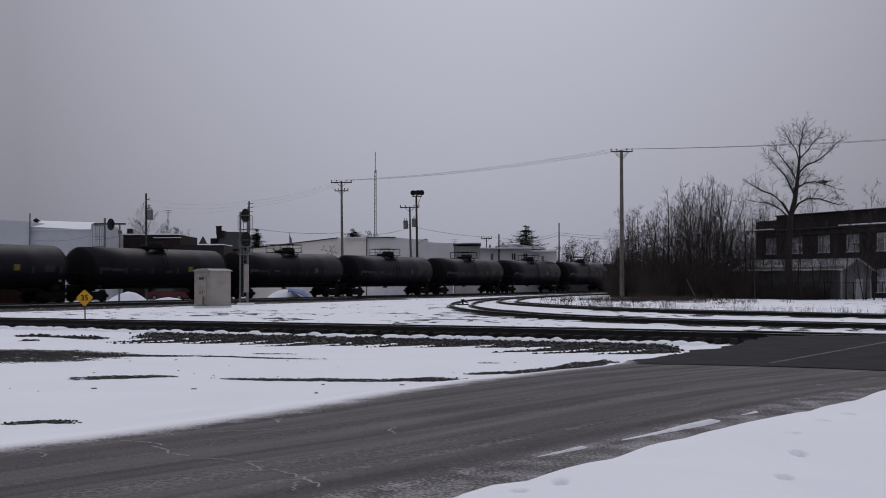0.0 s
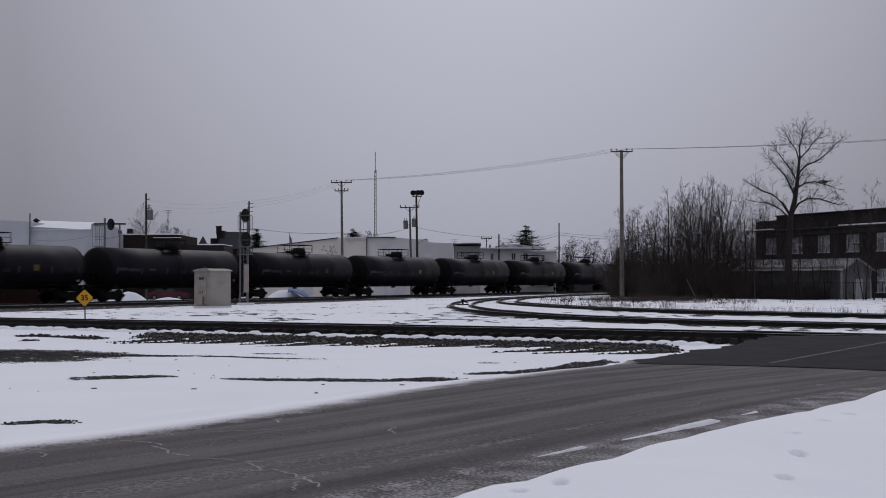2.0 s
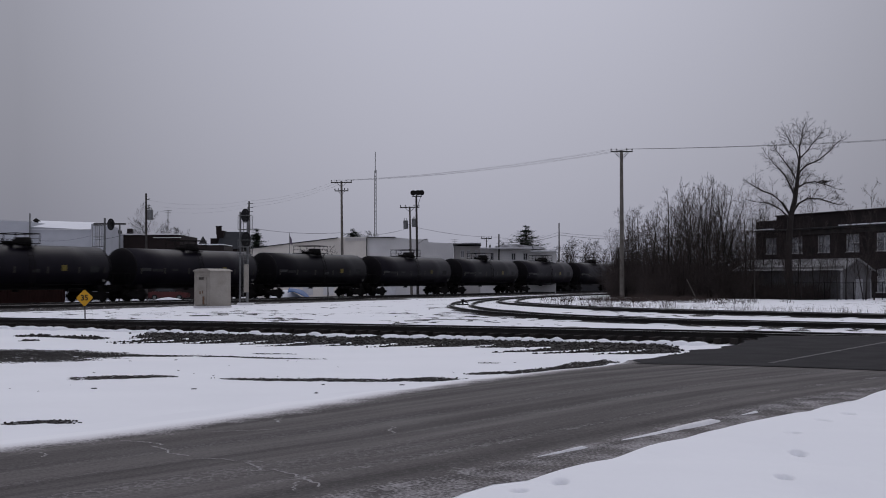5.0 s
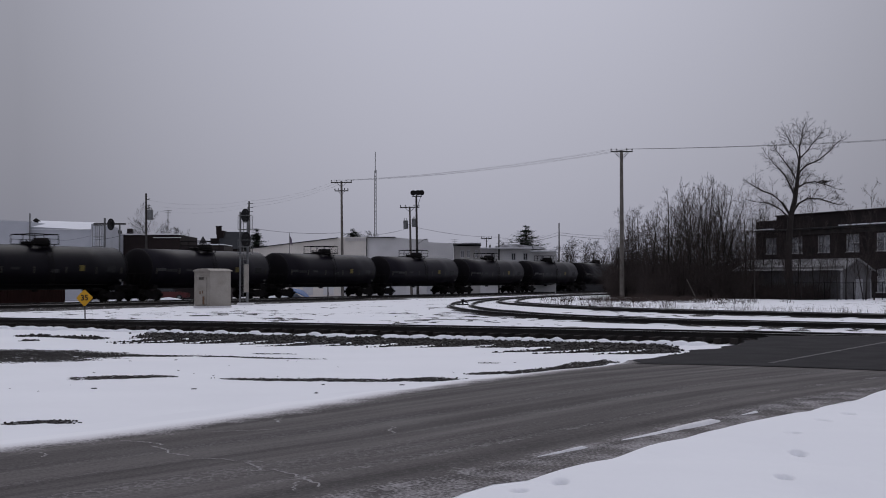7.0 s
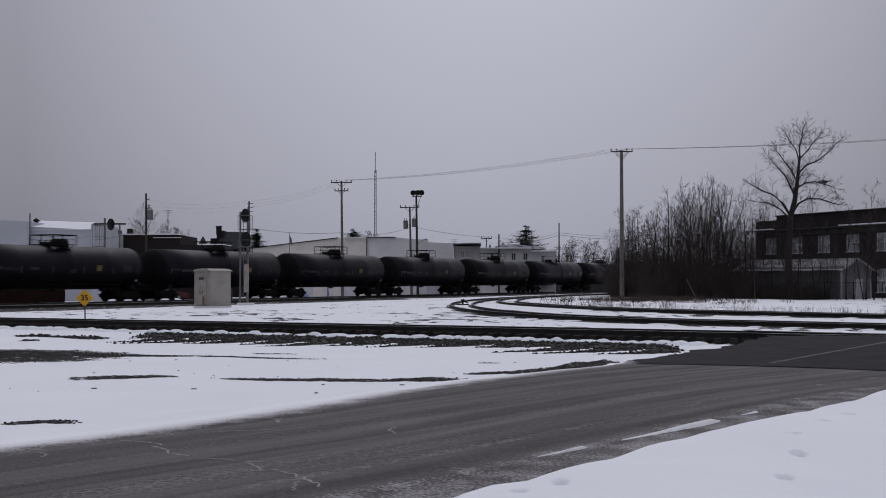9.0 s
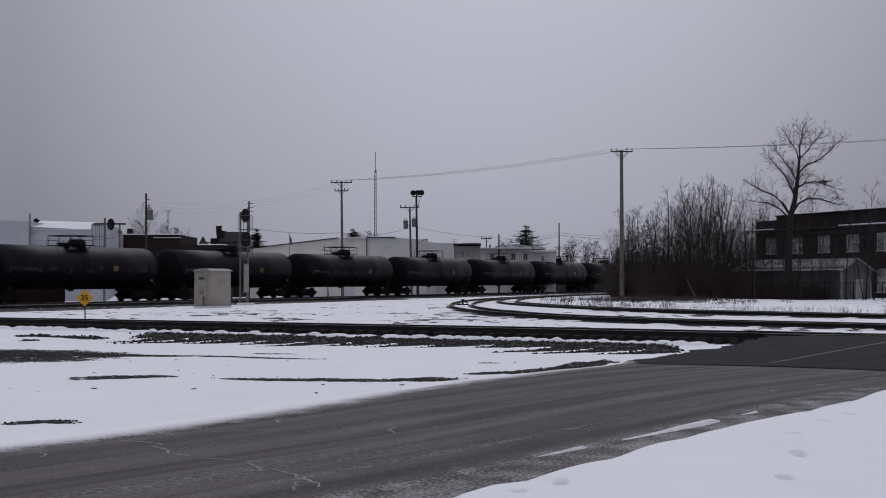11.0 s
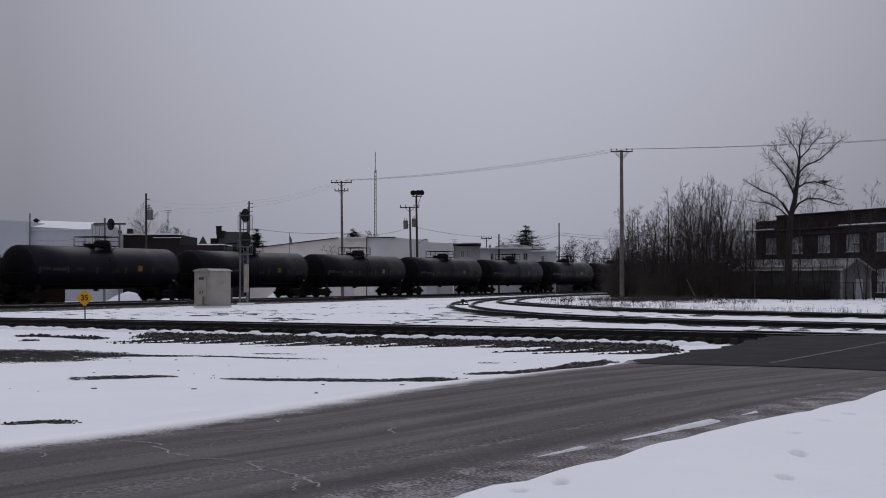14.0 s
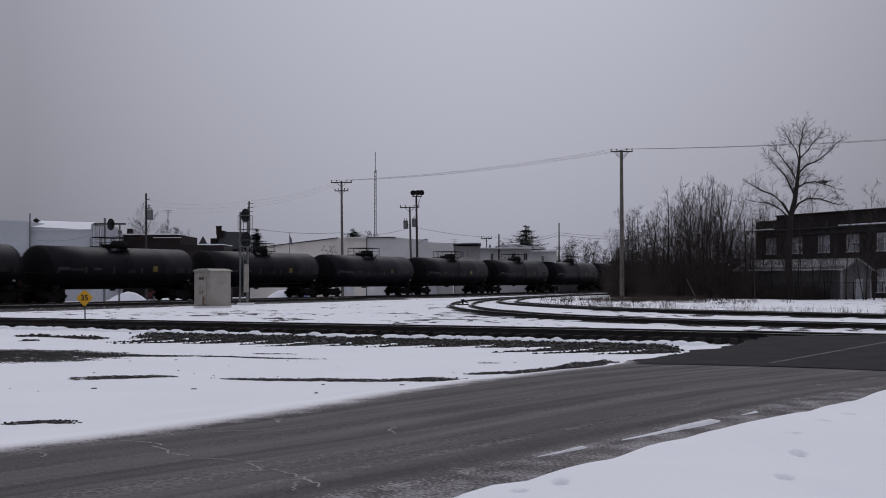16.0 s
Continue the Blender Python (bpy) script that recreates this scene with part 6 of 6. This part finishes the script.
class Twigs:
    """Collects tapered branches as one mesh."""

    def __init__(self, seed):
        self.V, self.F, self.r = [], [], random.Random(seed)

    def limb(self, pts, radii, sides):
        base = len(self.V)
        n = len(pts)
        for i, (p, rad) in enumerate(zip(pts, radii)):
            d = (pts[min(i + 1, n - 1)] - pts[max(i - 1, 0)]).normalized()
            u = d.orthogonal().normalized()
            w = d.cross(u)
            for k in range(sides):
                t = 6.2832 * k / sides
                self.V.append(p + (u * math.cos(t) + w * math.sin(t)) * rad)
        for i in range(n - 1):
            for k in range(sides):
                a, b = base + i * sides + k, base + i * sides + (k + 1) % sides
                self.F.append((a, b, b + sides, a + sides))

    def grow(self, p, d, length, rad, level, spread=0.75, lift=0.12, kids=(5, 6, 5, 4), ratio=0.55, thin=0.006, start=0.25, skip=0):
        """A wavering branch with its side branches; level 0 has none."""
        r = self.r
        n = 5 if level > 1 else 4 if level else 3
        pts, radii, q = [p.copy()], [rad], d.normalized()
        for i in range(n):
            q = (q + Vector((r.gauss(0, 1), r.gauss(0, 1), r.gauss(0, 0.7))) * (0.10 if level < 3 else 0.06) + Vector((0, 0, lift))).normalized()
            pts.append(pts[-1] + q * (length / n))
            radii.append(max(thin, rad * (1 - 0.72 * (i + 1) / n)))
        if not skip:
            self.limb(pts, radii, 7 if level > 2 else 5 if level == 2 else 3)
        if level <= 0:
            return pts
        count = kids[min(level - 1, len(kids) - 1)]
        for c in range(count):
            f = start + (1 - start) * (c + r.random() * 0.8) / count
            x = min(f * n, n - 0.01)
            i = int(x)
            at = pts[i].lerp(pts[i + 1], x - i)
            ax = (pts[i + 1] - pts[i]).normalized()
            side = ax.orthogonal()
            side.rotate(Matrix.Rotation(c * 2.4 + r.uniform(-0.6, 0.6), 3, ax))
            dd = (ax * (1.1 - spread * 0.5) + side.normalized() * spread * r.uniform(0.7, 1.3)).normalized()
            self.grow(at, dd, length * ratio * (1.25 - 0.6 * f) * r.uniform(0.8, 1.2), max(thin, radii[i] * 0.55), level - 1, spread, lift, kids, ratio, thin, 0.2)
        return pts

    def mesh(self, name, material):
        return pydata(name, self.V, self.F, material, True)


def bare_tree(m, label, seed, height, trunk_h, rad, crown_kids, spread, limb_len, group="", limbs=7, thin=0.012, lift=0.10, levels=3):
    t = thing("bare_tree", m, label, "tree", group)
    tw = Twigs(seed)
    lean = Vector((tw.r.uniform(-0.04, 0.04), tw.r.uniform(-0.04, 0.04), 1))
    n = 9
    pts, p = [], Vector((0, 0, -0.2))
    for i in range(n + 1):
        pts.append(p.copy())
        p = p + (lean + Vector((tw.r.gauss(0, 0.05), tw.r.gauss(0, 0.05), 0))) * (height * 0.9 / n)
    tw.limb(pts, [rad * (1.25 if i == 0 else 1 - 0.85 * i / n) for i in range(n + 1)], 9)
    part("trunk", tw.mesh("trunk", BARK), BARK, t, "dark bare trunk")
    cr = Twigs(seed + 50)
    for c in range(limbs):
        f = trunk_h / height + (0.97 - trunk_h / height) * (c / max(1, limbs - 1)) ** 0.9
        x = min(f / 0.9 * n, n - 0.01)
        i = int(x)
        at = pts[i].lerp(pts[i + 1], x - i)
        a = c * 2.4 + cr.r.uniform(-0.4, 0.4)
        d = Vector((math.cos(a) * spread, math.sin(a) * spread, 0.75 + 0.5 * f))
        cr.grow(at, d, limb_len * (1.25 - 0.75 * f) * cr.r.uniform(0.85, 1.15), rad * (0.55 - 0.35 * f), levels, 0.8, lift, crown_kids, 0.52, thin)
    part("crown", cr.mesh("crown", BARK), BARK, t, "leafless crown of fine twigs")
    return t


def tall_tree():
    """A straight trunk that forks at eight metres into a leader and wide, arching limbs."""
    t = thing("bare_tree", Matrix.Translation((34.03, 119.0, -0.7)), "tall bare deciduous tree with a wide leafless crown", "tree")
    tw = Twigs(21)
    pts = [Vector(p) for p in ((0, 0, -0.2), (0.03, 0, 2.0), (-0.04, 0.05, 4.2), (0.08, 0.0, 6.6), (0.22, 0, 8.6), (0.62, 0.05, 10.1), (0.86, 0, 11.7), (1.05, 0.1, 13.2), (1.15, 0, 14.6))]
    tw.limb(pts, [0.46, 0.37, 0.33, 0.31, 0.29, 0.25, 0.20, 0.15, 0.11], 10)
    part("trunk", tw.mesh("trunk", BARK), BARK, t, "dark straight trunk")
    cr = Twigs(72)
    # each limb: its bends, its thickness, the length of its side branches
    limbs = (([(1.15, 0, 14.6), (1.2, 0.2, 15.6), (1.42, 0.1, 16.4), (1.5, 0.2, 17.2)], 0.09, 1.9),
             ([(1.1, 0, 14.0), (0.7, -0.3, 15.2), (0.1, -0.5, 15.9), (-0.3, -0.4, 16.6)], 0.07, 1.7),
             ([(1.0, 0, 12.9), (1.9, 0.3, 13.7), (3.1, 0.4, 14.2), (4.1, 0.3, 15.0), (4.9, 0.2, 15.9)], 0.11, 1.8),
             ([(1.15, 0, 14.3), (1.9, -0.4, 15.2), (2.3, -0.8, 15.9), (2.8, -0.8, 16.4)], 0.07, 1.6),
             ([(0.85, 0, 11.4), (1.6, -0.3, 11.9), (2.5, -0.5, 12.0), (3.6, -0.5, 11.7), (4.6, -0.6, 11.3)], 0.10, 1.7),
             ([(0.35, 0, 8.9), (1.1, 0.3, 9.9), (2.0, 0.5, 10.4), (3.3, 0.6, 10.4), (4.5, 0.7, 10.0), (5.4, 0.8, 9.8)], 0.13, 1.6),
             ([(0.25, 0, 8.6), (-0.5, 0.2, 9.9), (-1.5, 0.2, 10.8), (-2.6, 0.3, 11.2), (-3.7, 0.3, 11.9)], 0.14, 1.9),
             ([(0.2, 0, 8.3), (-0.9, -0.4, 9.3), (-2.1, -0.6, 9.9), (-3.5, -0.7, 10.0)], 0.10, 1.7),
             ([(0.7, 0, 10.4), (0.1, -0.5, 11.5), (-0.6, -0.8, 12.7), (-1.6, -0.9, 13.7), (-2.3, -1.0, 14.5)], 0.10, 1.9),
             ([(0.9, 0, 12.0), (0.5, 0.6, 13.2), (-0.2, 1.0, 14.3), (-0.9, 1.2, 15.4)], 0.08, 1.7),
             ([(0.6, 0, 10.0), (0.9, 1.0, 11.2), (1.6, 2.0, 12.4), (2.3, 2.7, 13.2)], 0.09, 1.8),
             ([(0.6, 0, 9.8), (0.2, -1.2, 10.9), (-0.3, -2.3, 12.0), (-0.4, -3.1, 13.2)], 0.09, 1.8))
    for bends, rad, ln in limbs:
        bends = [Vector(p) for p in bends]
        n = len(bends)
        cr.limb(bends, [max(0.02, rad * (1 - 0.8 * i / (n - 1))) for i in range(n)], 6)
        for k in range(3 * n + 1):
            f = (k + 0.6 * cr.r.random()) / (3 * n + 1) * (n - 1.001)
            f = 0.5 + f * (n - 1.55) / (n - 1)
            i = int(f)
            at = bends[i].lerp(bends[i + 1], f - i)
            ax = (bends[i + 1] - bends[i]).normalized()
            side = ax.orthogonal()
            side.rotate(Matrix.Rotation(k * 2.4 + cr.r.uniform(-0.5, 0.5), 3, ax))
            d = ax * 0.75 + side.normalized() * 0.8 + Vector((0, 0, 0.25))
            cr.grow(at, d, ln * cr.r.uniform(0.4, 1.05), 0.024, 2, 0.8, 0.04, (4, 4), 0.5, 0.008, 0.2)
        cr.grow(bends[-1], bends[-1] - bends[-2], ln * 0.45, 0.022, 2, 0.7, 0.04, (4, 5), 0.5, 0.008, 0.1)
    part("crown", cr.mesh("crown", BARK), BARK, t, "leafless crown of fine twigs")
    nest = Twigs(5)
    for i in range(60):
        a = nest.r.uniform(0, 6.28)
        c = Vector((3.3 + 0.25 * math.cos(a), -0.5 + 0.3 * math.sin(a), 11.95 + nest.r.uniform(-0.12, 0.15)))
        nest.limb([c, c + Vector((nest.r.gauss(0, 0.25), nest.r.gauss(0, 0.25), nest.r.gauss(0, 0.06)))], [0.03, 0.02], 3)
    part("nest", nest.mesh("nest", BARK), BARK, t, "small dark twig nest")


tall_tree()


def sapling(seed, h, stems, label, group):
    """A slender tree of one to three upright stems with steep, fine branches."""
    t = thing("bare_tree", Matrix(), label, "tree", group)
    tw, cr = Twigs(seed), Twigs(seed + 50)
    for k in range(stems):
        a = 6.28 * k / stems + tw.r.uniform(-0.5, 0.5)
        out = (0.16 if stems > 1 else 0.04) * tw.r.uniform(0.5, 1.2)
        hh = h * (1 if k == 0 else tw.r.uniform(0.7, 0.95))
        n = 8
        pts, p, q = [], Vector((0.1 * math.cos(a), 0.1 * math.sin(a), -0.2)), Vector((math.cos(a) * out, math.sin(a) * out, 1))
        for i in range(n + 1):
            pts.append(p.copy())
            q = q + Vector((tw.r.gauss(0, 0.035), tw.r.gauss(0, 0.035), 0))
            p = p + q * (hh / n)
        rad = 0.011 * hh * (1 if stems == 1 else 0.8)
        tw.limb(pts, [max(0.012, rad * (1.2 if i == 0 else 1 - 0.9 * i / n)) for i in range(n + 1)], 6)
        count = 16
        for c in range(count):
            f = 0.22 + 0.75 * (c + tw.r.random() * 0.7) / count
            i = int(f * n)
            at = pts[i].lerp(pts[min(i + 1, n)], f * n - i)
            b = c * 2.4 + cr.r.uniform(-0.6, 0.6)
            d = Vector((math.cos(b) * 0.75, math.sin(b) * 0.75, 0.8))
            cr.grow(at, d, hh * 0.27 * (1.2 - 0.85 * f) * cr.r.uniform(0.6, 1.3), max(0.014, rad * 0.42 * (1.1 - f)), 2, 0.7, 0.03, (4, 4), 0.52, 0.008, 0.2)
    part("trunk", tw.mesh("trunk", BARK), BARK, t, "dark slender stem")
    part("crown", cr.mesh("crown", TWIG), TWIG, t, "leafless crown of fine twigs")
    return t


HK = (10.5, 9.5, 11.5, 9.0, 10.0)
kinds = [sapling(60 + k, h, n, "slender bare tree of the dense trackside thicket", "thicket trees") for k, (h, n) in enumerate(zip(HK, (1, 2, 1, 3, 2)))]
rt = random.Random(8)


def thicket_height(x):
    """The thicket's outline, by distance along it."""
    return float(np.interp(x, [17, 18.5, 20, 22, 24.7, 27.6, 30, 33.5], [9.2, 9.2, 9.0, 10.3, 11.4, 12.4, 11.0, 9.8]))


for i in range(62):
    x = 18.0 + 15.4 * (i + rt.random()) / 62
    y = rt.uniform(121, 146) if x > 20.6 else rt.uniform(129, 148)
    h = thicket_height(x) * y / 127 * rt.uniform(0.70, 1.08)
    k = i % 5
    ob = kinds[k] if i < 5 else copy_thing(kinds[k], Matrix())
    w = h / HK[k] * rt.uniform(0.8, 1.1)
    ob.matrix_basis = Matrix.Translation((x * y / 127, y, -0.35)) @ Matrix.Rotation(rt.uniform(0, 6.28), 4, "Z") @ Matrix.Diagonal((w, w, h / HK[k], 1))
# sparse saplings before the shed and the works
for x, y, h in ((39.4, 113, 11.2), (37.2, 117, 7.5), (35.3, 120, 9.0), (33.6, 118, 8.4), (39.5, 116, 6.0), (41.5, 113, 7.2), (34.4, 124, 8.8), (44.2, 112, 8.2), (47.5, 128, 13.0), (43.0, 136, 12.6), (36.3, 122, 7.0), (32.8, 121, 9.2), (34.0, 115, 8.0), (36.8, 113, 7.0), (38.3, 115, 8.6), (40.6, 114, 6.4), (35.8, 116, 9.4), (42.9, 111, 7.8), (33.2, 116, 7.6), (45.6, 114, 9.0)):
    k = rt.randrange(4)
    ob = copy_thing(kinds[k], Matrix())
    tagged(ob, "thin bare sapling standing before the shed", "tree", "saplings by the shed")
    ob.matrix_basis = Matrix.Translation((x, y, -0.35)) @ Matrix.Rotation(rt.uniform(0, 6.28), 4, "Z") @ Matrix.Diagonal((h / HK[k] * 0.7, h / HK[k] * 0.7, h / HK[k], 1))


def brushwood(name, label, count, where, hmin, hmax, material, seed, thin, kids=3):
    tw = Twigs(seed)
    r = tw.r
    for _ in range(count):
        x, y = where(r)
        gz = -0.35
        h = hmin + (hmax - hmin) * r.random() ** 1.5
        for _s in range(kids):
            d = Vector((r.gauss(0, 0.33), r.gauss(0, 0.33), 1))
            tw.grow(Vector((x + r.gauss(0, 0.2), y + r.gauss(0, 0.2), gz)), d, h * r.uniform(0.6, 1.1), thin * 1.8, 1, 0.6, 0.02, (5,), 0.5, thin)
    return tagged(new(name, tw.mesh(name, material)), label, "undergrowth", kind="stuff")


def in_thicket(r):
    x = r.uniform(17.6, 33.0)
    y = r.uniform(119, 147) if x > 20.4 else r.uniform(128.5, 148)
    return x * y / 127, y


def by_shed(r):
    f, off = r.uniform(-0.1, 0.95), r.uniform(0.8, 4.5)
    return 31.04 + 7.5 * f - 0.83 * off, 128.0 - 11.0 * f - 0.56 * off


brushwood("undergrowth", "dense tangle of bare brush beneath the thicket", 950, in_thicket, 0.9, 5.0, TWIG, 3, 0.013, 4)
brushwood("undergrowth", "low bare brush along the shed", 620, by_shed, 0.4, 1.9, TWIG, 13, 0.013, 3)


def chain_link_fence():
    """Posts, a top rail and woven wire before the shed."""
    f = thing("chain_link_fence", Matrix.Translation((33.6, 115.2, -0.36)) @ Matrix.Rotation(math.atan2(-1.4, 10.5), 4, "Z"), "dark chain-link fence with thin posts before the shed", "fence")
    L, H = 10.6, 1.75
    for i in range(5):
        bm = bmesh.new()
        tube(bm, (L * i / 4, 0, -0.2), (L * i / 4, 0, H + 0.08), 0.035, seg=8)
        part("post", bm, DARK, f)
    bm = bmesh.new()
    tube(bm, (0, 0, H), (L, 0, H), 0.025, seg=6)
    part("top_rail", bm, DARK, f)
    w = Twigs(1)
    n = int(L / 0.16)
    for i in range(n):
        x = 0.16 * i
        for x2 in (x + H * 0.7, x - H * 0.7):
            e = min(max(x2, 0), L)
            k = (e - x) / (x2 - x)
            w.limb([Vector((x, 0, 0.03)), Vector((e, 0, 0.03 + (H - 0.03) * k))], [0.0035, 0.0035], 3)
    part("wire_mesh", w.mesh("wire_mesh", DARK), DARK, f, "woven wire mesh")


chain_link_fence()


def weeds(name, count, where, hmin, hmax, seed, label, wide=0.012):
    r = random.Random(seed)
    V, F = [], []
    pts = [where(r) for _ in range(count)]
    zs = ground_z(np.array([p[0] for p in pts]), np.array([p[1] for p in pts]))
    for (x, y), z in zip(pts, zs):
        tall = r.uniform(0.35, 1.0) ** 1.5
        for _ in range(r.randint(3, 11)):
            h = hmin + (hmax - hmin) * tall * r.uniform(0.3, 1.1)
            a, lean = r.uniform(0, 6.28), r.uniform(0.05, 0.8)
            bx, by = x + r.gauss(0, 0.22), y + r.gauss(0, 0.22)
            tx, ty = bx + math.cos(a) * lean * h, by + math.sin(a) * lean * h
            k = len(V)
            V += [(bx - wide, by, z - 0.02), (bx + wide, by, z - 0.02), (bx, by + wide, z - 0.02), (tx, ty, z + h)]
            F += [(k, k + 1, k + 3), (k + 1, k + 2, k + 3), (k + 2, k, k + 3)]
            if r.random() < 0.5:
                k = len(V)
                mx, my, mz = (bx + tx) / 2, (by + ty) / 2, z + h * 0.55
                ux, uy = mx + r.gauss(0, 0.12), my + r.gauss(0, 0.12)
                V += [(mx - wide * 0.6, my, mz), (mx + wide * 0.6, my, mz), (mx, my + wide * 0.6, mz), (ux, uy, mz + h * 0.35)]
                F += [(k, k + 1, k + 3), (k + 1, k + 2, k + 3), (k + 2, k, k + 3)]
    return tagged(new(name, pydata(name, V, F, DRYGRASS)), label, "weeds", kind="stuff")


def by_curve(r):
    i = r.randrange(len(CA))
    while not (CA[i][0] < 30 and 55 < CA[i][1] < 92):
        i = r.randrange(len(CA))
    p = CA[i] - CAN[i] * (2.2 + abs(r.gauss(0, 4.0)))
    return float(p[0]), float(p[1])


weeds("dry_weeds", 170, by_curve, 0.15, 0.7, 17, "dry brown weed stalks standing out of the snow", 0.008)
weeds("dry_weeds", 420, lambda r: (r.gauss(19, 4.0), min(118, 116 - abs(r.gauss(0, 9)))), 0.12, 0.75, 19, "dry brown grass tufts before the thicket", 0.016)

# distant bare trees behind the roofs
for x, y, h, s, lab in ((-44.61, 185, 12.6, 1, "bare tree behind the brick building"), (-42.97, 190, 10.2, 2, "bare tree behind the brick building"), (-41.45, 192, 9.6, 3, "bare tree behind the brick building"), (-47.09, 188, 10.6, 7, "bare tree behind the brick building"),
                        (-12.96, 215, 10.2, 4, "distant bare tree above the long roof"), (2.81, 215, 8.0, 5, "distant bare tree above the long roof"), (12.19, 235, 9.0, 6, "distant bare tree above the long roof")):
    bare_tree(Matrix.Translation((x, y, -0.8)), lab, 200 + s, h, h * 0.35, 0.16, (5, 4, 4), 0.75, h * 0.38, "distant trees", 8, 0.011, 0.08, 3)
far = bare_tree(Matrix.Translation((24.82, 235, -0.8)), "distant hazy bare tree at the end of the street", 230, 9.5, 3.0, 0.18, (4, 4, 3), 0.55, 3.6, "distant trees", 9, 0.012, 0.08, 3)
for i in range(16):
    x = 22.6 + i * 0.95
    ob = copy_thing(far, Matrix())
    ob.matrix_basis = Matrix.Translation((x + rt.uniform(-0.4, 0.4), 236 + rt.uniform(0, 20), -0.8)) @ Matrix.Rotation(rt.uniform(0, 6.28), 4, "Z") @ Matrix.Diagonal((rt.uniform(0.75, 1.05),) * 3).to_4x4()
# small bare shrub on the front of the long building
bare_tree(Matrix.Translation((-14.20, 149, -0.6)), "small bare tree before the beige wall", 240, 6.3, 3.2, 0.09, (4, 3), 0.9, 2.0, "distant trees", 6, 0.016, 0.0, 2)


def spruce(x, y, z_top, width, seed, label):
    t = thing("spruce", Matrix.Translation((x, y, -0.8)), label, "conifer", "conifers")
    H = z_top + 0.8
    r = random.Random(seed)
    bm = bmesh.new()
    tube(bm, (0, 0, -0.2), (0, 0, H), width * 0.09, 0.02, seg=7)
    part("trunk", bm, BARK, t)
    V, F = [], []
    for b in range(200):
        f = (int(b / 15) + 0.80 * r.random()) / 13.9
        z = H * (0.20 + 0.79 * f)
        L = (width * (1 - f) ** 0.8 + 0.15) * r.uniform(0.55, 1.15)
        a = b * 2.4 + r.uniform(-0.5, 0.5)
        for s in range(12):
            q = (s + 0.5) / 12
            px, py, pz = math.cos(a) * L * q, math.sin(a) * L * q, z - 0.35 * L * q + 0.38 * L * q * q
            e = (0.20 + 0.05 * width * (1 - f)) * (1.15 - 0.7 * q)
            for _ in range(4):
                c = Vector((px + r.gauss(0, e), py + r.gauss(0, e), pz + r.gauss(0, e * 0.35)))
                g = Vector((math.cos(a) + r.gauss(0, 0.5), math.sin(a) + r.gauss(0, 0.5), r.gauss(-0.1, 0.25))) * e * 1.1
                w = Vector((-g.y, g.x, 0)) * 0.6
                i = len(V)
                V += [c - w, c + w, c + g]
                F.append((i, i + 1, i + 2))
    part("crown", pydata("crown", V, F, NEEDLE), NEEDLE, t, "dark green needle boughs")


spruce(15.46, 225.0, 11.90, 11.5, 1, "dark conifer standing above the white roofs")
spruce(-30.93, 200.0, 10.20, 5.6, 2, "narrow dark spruce behind the signal")
spruce(-15.23, 205.0, 10.42, 11.5, 3, "dark conifer top above the long building")


def leaning_stake():
    s = thing("leaning_stake", Matrix.Translation((24.39, 116.0, -0.35)) @ Matrix.Rotation(radians(-26), 4, "Y"), "pale leaning wooden stake before the thicket", "stake")
    bm = bmesh.new()
    tube(bm, (0, 0, -0.1), (0, 0, 2.35), 0.035, 0.03)
    part("pole", bm, WOODPOLE, s)


leaning_stake()


def litter():
    """Stones and clods lying singly on the snow."""
    r = random.Random(77)
    V, F = [], []
    ks = [rock(r, 1.0) for _ in range(5)]
    spots = [(r.uniform(-9, 4), r.uniform(24, 34)) for _ in range(30)]
    zs = ground_z(np.array([p[0] for p in spots]), np.array([p[1] for p in spots]))
    for (x, y), z in zip(spots, zs):
        if float(dist_line(np.array([x]), np.array([y]), ROAD_MID)[0]) < 3.9:
            continue
        bv, bf = r.choice(ks)
        s = r.choice((0.014, 0.02, 0.03, 0.045)) * r.uniform(0.8, 1.2)
        k = len(V)
        V += [(x + a * s * 1.3, y + b * s, z + c * s * 0.8) for a, b, c in bv]
        F += [tuple(i + k for i in f) for f in bf]
    tagged(new("loose_stones", pydata("loose_stones", V, F, STONE)), "loose dark stones and clods on the snow", "stones", kind="stuff")


litter()


def motions():
    times = [0.0, 1 / 30] + [float(i) for i in range(1, 16)] + [16.0 - 1 / 30, 16.0]
    for k, car in zip(range(FIRST, LAST + 1), CARS):
        walk(car, [(t, car_pose(k, t)) for t in times])
    # wheels roll on the rails; like wheelsets share one action
    steps = [i / 30 for i in range(481)]
    shared = {}
    for car in CARS:
        for truck in car.children:
            for w in truck.children:
                if not w.name.startswith("wheelset"):
                    continue
                x = round(w.matrix_basis.translation.x, 2)
                if x not in shared:
                    walk(w, [(t, Matrix.Translation((x, 0, 0.457)) @ Matrix.Rotation(-SPEED * t / 0.457, 4, "Y")) for t in steps])
                    shared[x] = w.animation_data
                else:
                    w.rotation_mode = "QUATERNION"
                    own = w.animation_data_create()
                    own.action, own.action_slot = shared[x].action, shared[x].action_slot


motions()
